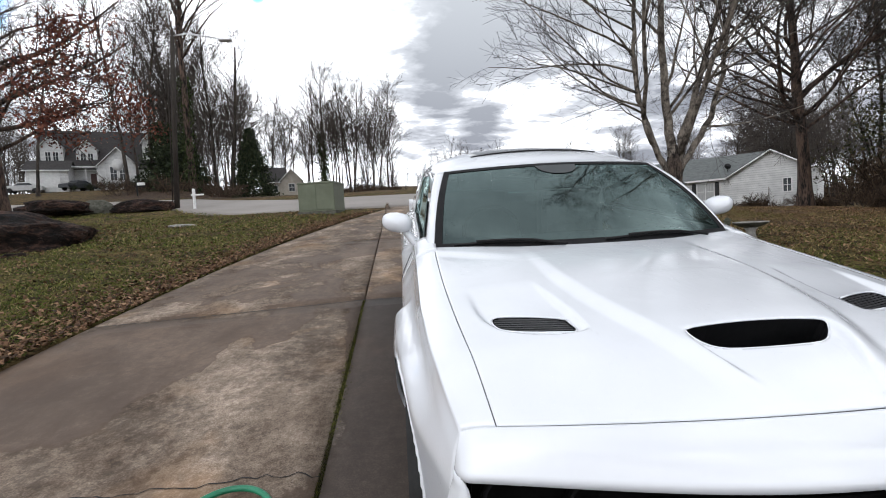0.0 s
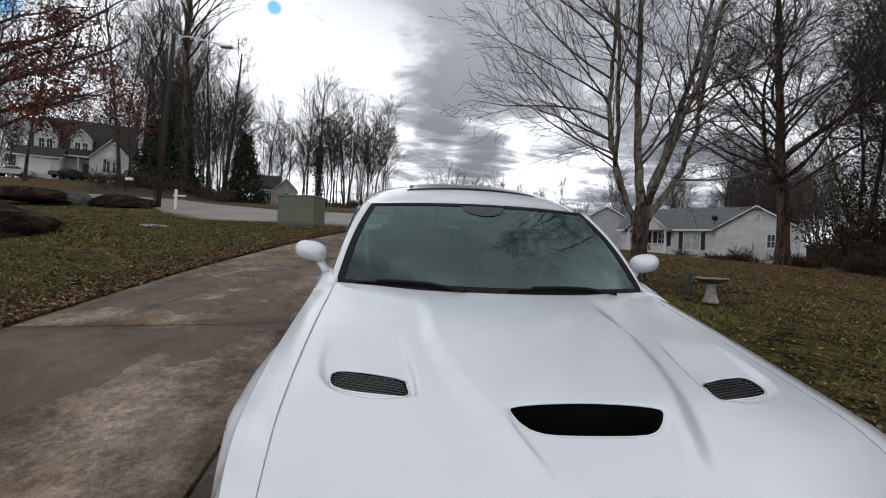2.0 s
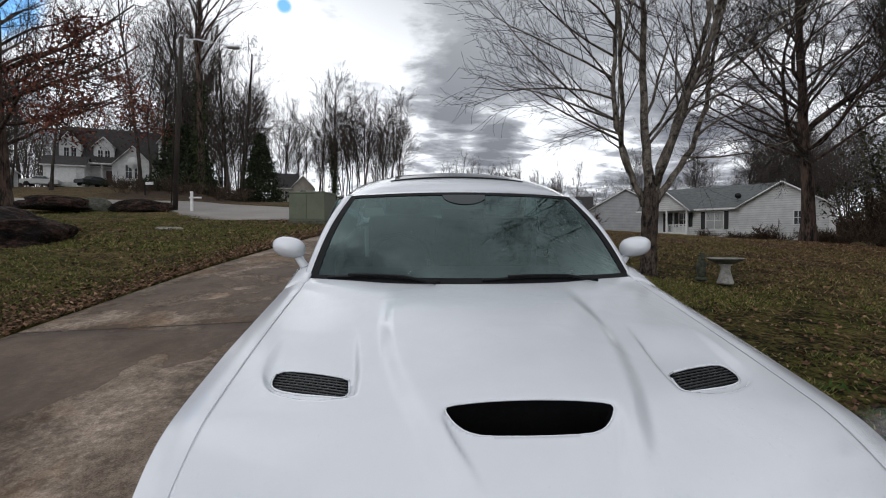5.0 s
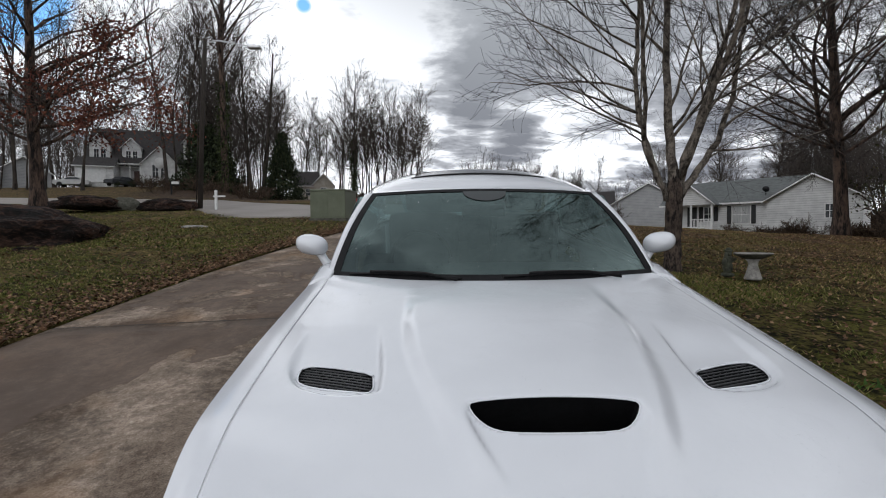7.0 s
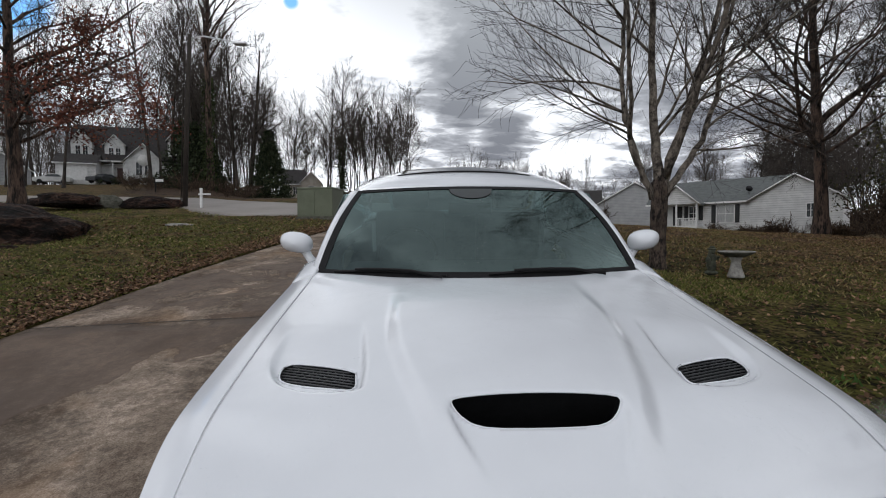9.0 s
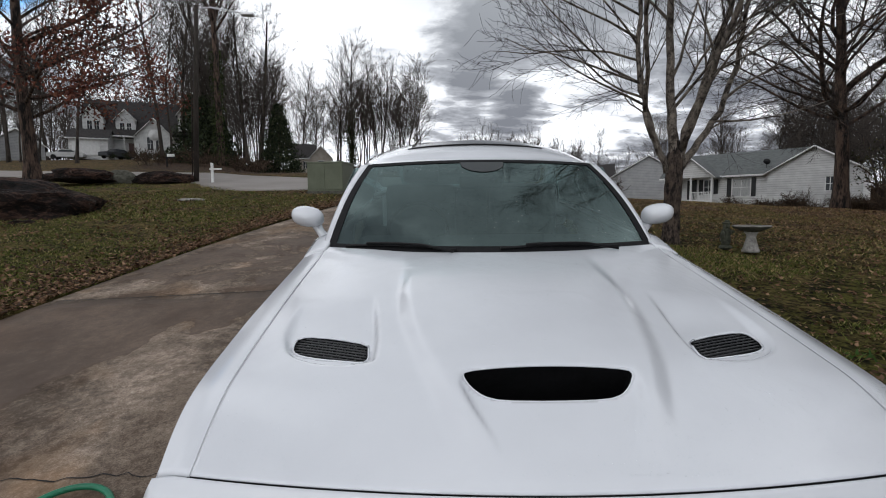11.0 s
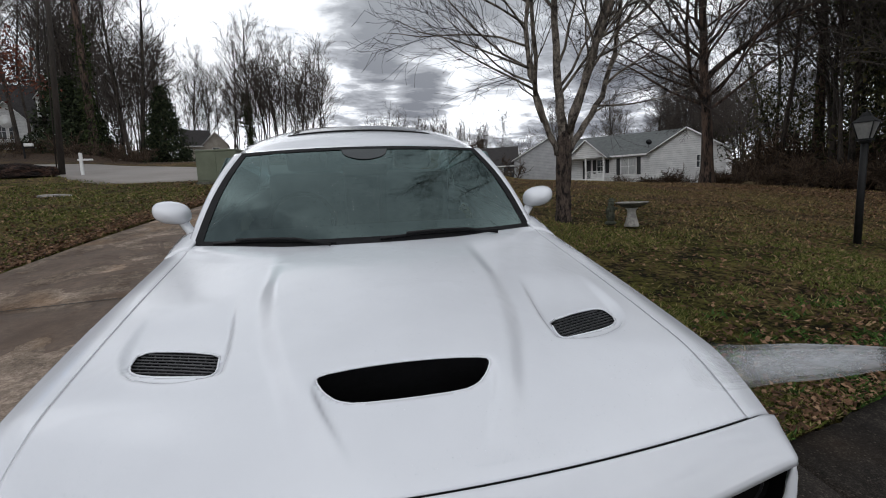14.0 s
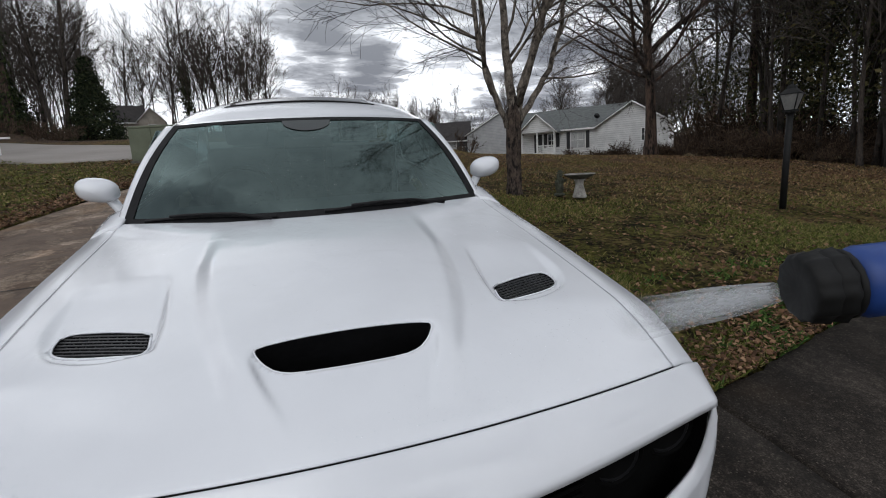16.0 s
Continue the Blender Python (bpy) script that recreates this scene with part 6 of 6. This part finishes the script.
def make_statue():
    """A small mossy figure, one plain mesh of rounded lumps."""
    bm = bmesh.new()
    lumps = (((0, 0, 0.03), (0.085, 0.075, 0.035)), ((0, 0, 0.13), (0.062, 0.055, 0.10)), ((0.005, 0, 0.225), (0.070, 0.055, 0.065)), ((0.01, 0, 0.315), (0.042, 0.042, 0.048)),
             ((0.012, 0, 0.352), (0.058, 0.058, 0.014)), ((0.012, 0, 0.37), (0.034, 0.034, 0.022)), ((-0.075, -0.01, 0.20), (0.030, 0.03, 0.055)), ((0.085, -0.02, 0.235), (0.045, 0.028, 0.022)), ((-0.06, -0.02, 0.29), (0.020, 0.02, 0.05)))
    for at, size in lumps:
        r = bmesh.ops.create_icosphere(bm, subdivisions=3, radius=1.0)
        for v in r["verts"]:
            k = 1 + 0.12 * noise.noise(v.co * 2.3 + Vector(at) * 9)
            v.co = Vector((at[0] + v.co.x * size[0] * k, at[1] + v.co.y * size[1] * k, at[2] + v.co.z * size[2] * k))
    ob = part("garden_statue", bm, STATUE, None, smooth=True)
    ob.matrix_world = on_ground(3.58, 5.68, 0.0, 20)
    tagged(ob, "small dark mossy garden statue beside the birdbath", "statue")


make_statue()


def mailbox(x, y, h, m, mat, label, rz=0.0):
    b = root("mailbox", on_ground(x, y, 0, rz), label, "mailbox")
    boxpart("post", (-0.042, 0.042, -0.042, 0.042, -0.1, h), mat, b, bevel=0.01)
    boxpart("arm", (-0.1, 0.62 if m else 0.36, -0.03, 0.03, h * 0.66, h * 0.66 + (0.09 if m else 0.06)), mat, b, bevel=0.01)
    if m:
        bm = bmesh.new()
        box(bm, 0.05, 0.55, -0.09, 0.09, h * 0.66 + 0.09, h * 0.66 + 0.30, 0.04)
        part("letter_box", bm, m, b)


mailbox(-9.0, 17.9, 0.78, None, TRIM, "white wooden sign post with a cross arm by the street")
mailbox(-20.2, 34.5, 1.0, TRIM, BLACK_METAL, "white letter box on a dark post across the street")


# ---- driveway things ----
def make_hose():
    pts = []
    for k in range(40):
        a = radians(-60 + 300 * k / 39)
        x, y = -1.605 + 0.175 * math.cos(a), 1.085 + 0.17 * math.sin(a)
        pts.append((x, y, ground_z(x, y) + 0.016 + 0.02 * max(math.sin(a), 0)))
    for k in range(30):
        t = k / 29
        x, y = pts[39][0] - 0.10 * t + 0.5 * t * t, 1.0 - 4.0 * t
        pts.append((x, y, ground_z(x, y) + 0.016))
    h = tagged(new("garden_hose"), "green rubber garden hose looped on the driveway", "hose")
    tube("hose", pts, 0.0125, HOSE_GREEN, h, sides=10)


make_hose()


def strip(name, pts, w, mat, label, category, lift=0.004):
    """A narrow crooked strip on the concrete."""
    vs = []
    for i, (x, y) in enumerate(pts):
        a, b = pts[max(i - 1, 0)], pts[min(i + 1, len(pts) - 1)]
        n = Vector((b[1] - a[1], a[0] - b[0], 0)).normalized() * w * (0.5 + 0.8 * abs(noise.noise(Vector((x * 9, y * 9, 2)))))
        for s in (-1, 1):
            px, py = x + s * n.x, y + s * n.y
            vs.append((px, py, ground_z(px, py) + wobble(px, py, 0.5, 0.006) + lift))
    fs = [(2 * i, 2 * i + 1, 2 * i + 3, 2 * i + 2) for i in range(len(pts) - 1)]
    return tagged(obj(name, vs, fs, mat), label, category, kind="structure")


def crooked(a, b, n, amp, seed):
    r = random.Random(seed)
    out, off = [], 0.0
    for i in range(n + 1):
        t = i / n
        off += r.gauss(0, amp)
        off *= 0.9
        out.append((a[0] + (b[0] - a[0]) * t, a[1] + (b[1] - a[1]) * t + off))
    return out


strip("crack", crooked((-2.62, 1.36), (-1.30, 1.33), 40, 0.012, 5), 0.004, BLACK_PLASTIC, "dark crack across the concrete", "crack")


for y in (0.35, 3.95, 7.75, 11.4):
    strip("joint", [(x, y + skew(x)) for x in (drive_left(y) + (1.55 - drive_left(y)) * k / 40 for k in range(41))], 0.010, BLACK_PLASTIC, "dark open joint between driveway slabs", "joint", 0.002)


def make_moss():
    r = np.random.RandomState(31)
    n = 3600
    y = r.uniform(0.6, 3.95, n)
    x = -1.30 - 0.020 * (y - 1.5) + r.normal(0, 0.011, n)
    base = np.array([(a, b, ground_z(a, b) - 0.012) for a, b in zip(x, y)])
    blades("moss", base, np.full(n, 0.020), np.full(n, 0.004), 0.7, MOSS, "green moss growing in the driveway joint", "moss", 31)


make_moss()
b = root("storage_tub", on_ground(-4.35, 21.2, 0, 10), "small bright red plastic tub beyond the street", "tub")
boxpart("tub_body", (-0.25, 0.28, -0.2, 0.2, 0, 0.24), RED_PLASTIC, b, bevel=0.03)
boxpart("tub_lid", (-0.27, 0.30, -0.22, 0.22, 0.23, 0.28), RED_PLASTIC, b, bevel=0.01)


def parked_car(m, paint, label):
    c = root("parked_car", m, label, "car")
    prof = [(-2.1, 0.35), (-2.1, 0.75), (-1.95, 0.88), (-1.0, 0.95), (-0.45, 1.38), (0.75, 1.40), (1.45, 0.98), (2.05, 0.92), (2.15, 0.7), (2.1, 0.35)]
    bm = bmesh.new()
    rows = []
    for s, k in ((-0.82, 0.0), (-0.78, 1.0), (0.78, 1.0), (0.82, 0.0)):
        rows.append([bm.verts.new((x, s if z < 1.0 else s * 0.80, z + (0.02 if k else -0.02))) for x, z in prof])
    n = len(prof)
    for a, b2 in zip(rows, rows[1:]):
        for i in range(n):
            bm.faces.new((a[i], a[(i + 1) % n], b2[(i + 1) % n], b2[i]))
    bm.faces.new(rows[0])
    bm.faces.new(rows[-1][::-1])
    part("body", bm, paint, c)
    for s in (-1, 1):
        pts = [(-0.85, 0.98), (-0.42, 1.32), (0.70, 1.34), (1.2, 1.0)]
        obj("side_window", [(x, s * (0.835 if z < 1.1 else 0.69), z) for x, z in pts], [(0, 1, 2, 3)], PANE, c)
        for x in (-1.3, 1.35):
            w = new("wheel")
            w.parent = c
            w.matrix_local = pose(x, s * 0.76, 0.32, 90, 0, 0)
            lathe("tyre", [(0.2, -0.1), (0.31, -0.1), (0.32, 0), (0.31, 0.1), (0.2, 0.1)], RUBBER, w, sides=18)
            lathe("rim", [(0.02, -0.08), (0.2, -0.09), (0.2, 0.09), (0.02, 0.08)], CHROME, w, sides=14)
    obj("windscreen", [(-0.99, -0.74, 0.97), (-0.99, 0.74, 0.97), (-0.46, 0.62, 1.385), (-0.46, -0.62, 1.385)], [(0, 1, 2, 3)], PANE, c)
    obj("rear_window", [(1.45, -0.74, 1.0), (1.45, 0.74, 1.0), (0.78, 0.62, 1.405), (0.78, -0.62, 1.405)], [(0, 1, 2, 3)], PANE, c)


parked_car(on_ground(-52.0, 66.0, 0.05, 20), SILVER_CAR, "silver sedan parked on the house driveway")
parked_car(on_ground(-46.5, 68, 0.05, 75), DARK_CAR, "dark car parked before the garage")


def make_nozzle():
    """A spray nozzle at the end of the hose."""
    tip, back = Vector((0.375, -0.139, 0.920)), Vector((0.461, -0.173, 0.929))
    n = root("spray_nozzle", Matrix(), "black and blue hose spray nozzle on a green hose", "nozzle")
    n.matrix_world = Matrix.Translation(tip) @ (back - tip).to_track_quat("Z", "Y").to_matrix().to_4x4()
    lathe("nozzle_head", [(0.010, 0.003), (0.028, 0.0), (0.032, 0.003), (0.034, 0.018), (0.031, 0.020), (0.033, 0.022), (0.035, 0.032), (0.031, 0.035)], BLACK_METAL, n, "ribbed black nozzle head", sides=36, wobble=lambda t, z: 1 + 0.045 * math.cos(12 * t))
    lathe("nozzle_ring", [(0.028, 0.034), (0.033, 0.035), (0.033, 0.040), (0.028, 0.042)], BLACK_METAL, n)
    lathe("nozzle_barrel", [(0.028, 0.040), (0.034, 0.055), (0.033, 0.12), (0.020, 0.22), (0.012, 0.26)], BLUE_PLASTIC, n, "blue nozzle barrel")
    inv = n.matrix_world.inverted()
    far = tip + (back - tip).normalized() * 0.25
    line = [far, far + Vector((0.15, -0.05, -0.03)), far + Vector((0.35, -0.25, -0.30)), far + Vector((0.45, -0.5, -0.80)), far + Vector((0.45, -0.9, -1.16)), far + Vector((0.2, -1.6, -1.25))]
    tube("nozzle_hose", [inv @ p for p in line], 0.0125, HOSE_GREEN, n, sides=10)


def make_jet():
    """The jet of water from the nozzle to the hood's edge: thin misty cones of spray."""
    a, b = Vector((0.375, -0.139, 0.920)), Vector((0.60, 0.47, 0.655))
    jet = root("water_jet", Matrix.Translation(a) @ (b - a).to_track_quat("Z", "Y").to_matrix().to_4x4(), "misty white jet of water from the spray nozzle", "water")
    long = (b - a).length

    def cone(u, v, k):
        t = 2 * math.pi * u
        q = (0.008 + 0.045 * v ** 0.9) * (1 + 0.25 * noise.noise(Vector((math.cos(t) * 1.5, math.sin(t) * 1.5, v * 3))))
        return k * q * math.cos(t), k * q * math.sin(t), long * (v * (0.90 + 0.1 * k) + 0.045)

    for k in (0.45, 0.8, 1.15):
        grid("spray_cone", 28, 24, lambda u, v: cone(u, v, k), SPRAY, jet)


make_nozzle()
make_jet()


# ---- houses ----
def window(parent, x, z, w, h, y, shutters=False, mat=PANE, sill=True, cols=2, rows=2):
    f = 0.07
    wn = part("window", box(box(box(box(bmesh.new(), x - w / 2 - f, x + w / 2 + f, y - 0.05, y + 0.03, z + h, z + h + f), x - w / 2 - f, x + w / 2 + f, y - 0.05, y + 0.03, z - f, z), x - w / 2 - f, x - w / 2, y - 0.05, y + 0.03, z, z + h), x + w / 2, x + w / 2 + f, y - 0.05, y + 0.03, z, z + h), TRIM, parent)
    for i in range(cols):
        for j in range(rows):
            a, b = x - w / 2 + w * i / cols, x - w / 2 + w * (i + 1) / cols
            c, d = z + h * j / rows, z + h * (j + 1) / rows
            boxpart("pane", (a + 0.02, b - 0.02, y - 0.02, y + 0.0, c + 0.02, d - 0.02), mat, wn)
    boxpart("window_bars", (x - 0.025, x + 0.025, y - 0.03, y + 0.01, z, z + h), TRIM, wn)
    boxpart("window_bars", (x - w / 2, x + w / 2, y - 0.03, y + 0.01, z + h / 2 - 0.02, z + h / 2 + 0.02), TRIM, wn)
    if shutters:
        for s in (-1, 1):
            c = x + s * (w / 2 + f + 0.22)
            boxpart("shutter", (c - 0.19, c + 0.19, y - 0.05, y - 0.005, z - 0.05, z + h + 0.05), SHUTTER, wn)
    return wn


def gable(parent, name, x0, x1, y0, y1, z0, ze, za, wall, roof, over=0.3, trim=True):
    """A gabled block, its gable wall at y0 facing the front, its ridge running back."""
    c = (x0 + x1) / 2
    part(name, poly(bmesh.new(), [(x0, y0, z0), (x1, y0, z0), (x1, y0, ze), (c, y0, za), (x0, y0, ze)], y1 - y0), wall, parent)
    for s, xe in ((-1, x0), (1, x1)):
        k = (za - ze) / (c - x0)
        pts = [(c, za + 0.06), (xe + s * over, ze - k * over + 0.06)]
        bm = bmesh.new()
        a = [bm.verts.new((p[0], yy, p[1] + dz)) for dz in (0.0, 0.12) for yy in (y0 - over, y1 + 0.1) for p in pts]
        for f in ((0, 1, 3, 2), (4, 6, 7, 5), (0, 4, 5, 1), (2, 3, 7, 6), (0, 2, 6, 4), (1, 5, 7, 3)):
            bm.faces.new([a[i] for i in f])
        part("roof", bm, roof, parent)
        if trim:
            tube("bargeboard", [(c, y0 - over - 0.02, za + 0.05), (xe + s * over, y0 - over - 0.02, ze - k * over + 0.05)], 0.075, TRIM, parent, sides=4)


def wing(parent, x0, x1, y0, y1, z0, ze, zr, wall, roof, over=0.35):
    """A block with its ridge along x, eaves at the front."""
    c = (y0 + y1) / 2
    bm = bmesh.new()
    a = [bm.verts.new((x, y, z)) for x in (x0, x1) for y, z in ((y0, z0), (y1, z0), (y1, ze), (c, zr), (y0, ze))]
    bm.faces.new(a[:5])
    bm.faces.new(a[5:][::-1])
    for i in range(5):
        bm.faces.new((a[i], a[5 + i], a[5 + (i + 1) % 5], a[(i + 1) % 5]))
    part("wall", bm, wall, parent)
    k = (zr - ze) / (c - y0)
    for s, ye in ((-1, y0), (1, y1)):
        bm = bmesh.new()
        q = [bm.verts.new((x, y, z + dz)) for dz in (0.04, 0.16) for x in (x0 - over, x1 + over) for y, z in ((c, zr), (ye + s * over, ze - k * over))]
        for f in ((0, 1, 3, 2), (4, 6, 7, 5), (0, 4, 5, 1), (2, 3, 7, 6), (0, 2, 6, 4), (1, 5, 7, 3)):
            bm.faces.new([q[i] for i in f])
        part("roof", bm, roof, parent)
    boxpart("gutter", (x0 - over, x1 + over, y0 - over - 0.10, y0 - over, ze - k * over - 0.05, ze - k * over + 0.12), TRIM, parent)


def facing(x, y, z, right):
    """A pose whose x axis runs along right and whose -y axis faces the viewer."""
    return pose(x, y, z, 0, 0, math.degrees(math.atan2(right[1], right[0])))


def white_cottage():
    h = root("house", facing(30.1, 43.5, 1.75, (0.69, -0.72)), "single-storey white house with grey roof and porch", "house")
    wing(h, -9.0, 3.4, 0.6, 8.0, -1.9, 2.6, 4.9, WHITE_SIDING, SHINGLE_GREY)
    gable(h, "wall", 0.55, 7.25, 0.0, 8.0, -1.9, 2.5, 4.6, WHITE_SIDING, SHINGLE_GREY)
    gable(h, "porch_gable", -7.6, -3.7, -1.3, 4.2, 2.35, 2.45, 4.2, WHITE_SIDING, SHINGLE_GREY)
    boxpart("porch_floor", (-7.6, -3.7, -1.3, 0.6, -1.9, 0.15), TRIM, h)
    for x in (-7.5, -5.7, -3.8):
        boxpart("porch_column", (x - 0.08, x + 0.08, -1.28, -1.12, 0.15, 2.4), TRIM, h)
    boxpart("porch_rail", (-5.7, -3.8, -1.24, -1.18, 0.85, 0.93), TRIM, h)
    for i in range(14):
        boxpart("baluster", (-5.62 + 0.13 * i, -5.58 + 0.13 * i, -1.23, -1.19, 0.15, 0.86), TRIM, h)
    boxpart("door", (-6.6, -5.7, 0.52, 0.58, 0.15, 2.2), SHUTTER, h)
    window(h, -4.6, 0.75, 0.8, 1.4, 0.58, True)
    window(h, -1.7, 0.45, 1.5, 1.7, 0.58, True, CURTAIN)
    window(h, 5.1, 0.75, 0.6, 1.2, -0.02, False)
    lathe("satellite_dish", [(0.02, 0.0), (0.18, 0.05), (0.30, 0.16)], BLACK_PLASTIC, h).matrix_local = pose(0.2, 0.9, 3.6, 70, 0, 30)
    tube("dish_mast", [(0.2, 1.2, 2.9), (0.2, 1.0, 3.6)], 0.025, BLACK_METAL, h)


white_cottage()


def grey_house():
    h = root("house", facing(28.2, 62.0, 2.6, (0.93, -0.36)), "grey sided house with a dark roof among trees", "house")
    gable(h, "wall", -5.2, 4.4, 0, 9, -1.9, 2.6, 5.4, GREY_SIDING, SHINGLE_DARK)
    wing(h, -13, -5.0, 2.0, 9.0, -1.9, 2.2, 4.9, GREY_SIDING, SHINGLE_DARK)
    for x in (-11.5, -9.0, -6.0):
        window(h, x, 0.3, 1.6, 1.6, 1.98)


grey_house()


def street_house():
    h = root("house", facing(-46.48, 71.8, 9.6, (0.94, 0.343)) @ Matrix.Diagonal((0.807, 0.9, 0.917, 1)), "two-storey white house with dark roof and dormers", "house")
    wing(h, -8.3, 11.2, 0.0, 9.5, -1.0, 3.1, 9.6, WHITE_SIDING, SHINGLE_DARK)
    gable(h, "wall", 0.9, 6.9, -1.6, 4.0, -1.0, 3.2, 6.0, WHITE_SIDING, SHINGLE_DARK)
    gable(h, "dormer", -2.8, 0.4, 0.9, 4.4, 3.4, 6.1, 7.6, WHITE_SIDING, SHINGLE_DARK)
    gable(h, "dormer", 7.5, 10.3, 0.9, 4.4, 3.4, 7.4, 9.2, WHITE_SIDING, SHINGLE_DARK)
    gable(h, "dormer", -7.9, -4.6, 0.7, 4.4, 3.2, 6.4, 8.2, WHITE_SIDING, SHINGLE_DARK)
    wing(h, -8.8, -3.0, -3.4, 0.4, -1.0, 2.4, 3.8, WHITE_SIDING, SHINGLE_DARK)
    for x in (-1.75, -0.65):
        window(h, x, 4.1, 0.75, 1.4, 0.88)
    for x in (8.35, 9.45):
        window(h, x, 5.2, 0.75, 1.4, 0.88)
    for x in (-6.8, -5.7):
        window(h, x, 4.2, 0.75, 1.4, 0.68)
    for x in (3.2, 4.6):
        window(h, x, 0.9, 1.0, 2.1, -1.62)
    lathe("fan_window", [(0.01, 0), (0.95, 0.0), (0.95, 0.05)], TRIM, h).matrix_local = pose(3.9, -1.6, 3.35, 90, 0, 0)
    boxpart("door", (-0.65, 0.35, -0.06, 0.0, 0, 2.1), DOOR_RED, h)
    for x in (-1.0, 0.7):
        boxpart("porch_column", (x - 0.1, x + 0.1, -1.5, -1.3, -0.4, 2.9), TRIM, h)
    boxpart("porch_roof", (-3.0, 1.0, -1.7, 0.2, 2.9, 3.1), TRIM, h)
    boxpart("garage_door", (-8.3, -4.2, -3.46, -3.38, -0.3, 2.1), TRIM, h)


street_house()


def far_house():
    h = root("house", facing(-28.1, 106, 9.8, (0.97, 0.2)), "small tan house behind the trees", "house")
    wing(h, -4.8, 0, 0, 8, -3.5, 3.2, 6.6, TAN_SIDING, SHINGLE_DARK)
    gable(h, "wall", -0.6, 3.8, -2.0, 6, -3.5, 3.2, 5.6, TAN_SIDING, SHINGLE_DARK)
    for x in (-3.6, -1.9):
        window(h, x, 0.8, 0.9, 1.5, -0.02)
    window(h, 1.6, 0.8, 1.2, 1.6, -2.02)


far_house()
h = root("house", facing(-62, 62, 7.6, (0.75, 0.66)), "low white house with a dark roof up the street", "house")
wing(h, -9, 2.5, 0, 8, -2, 3.0, 5.4, WHITE_SIDING, SHINGLE_DARK)
gable(h, "wall", 2.0, 8.0, 1.0, 8, -2, 3.0, 5.2, GREY_SIDING, SHINGLE_DARK)
window(h, -3, 0.8, 1.2, 1.4, -0.02)
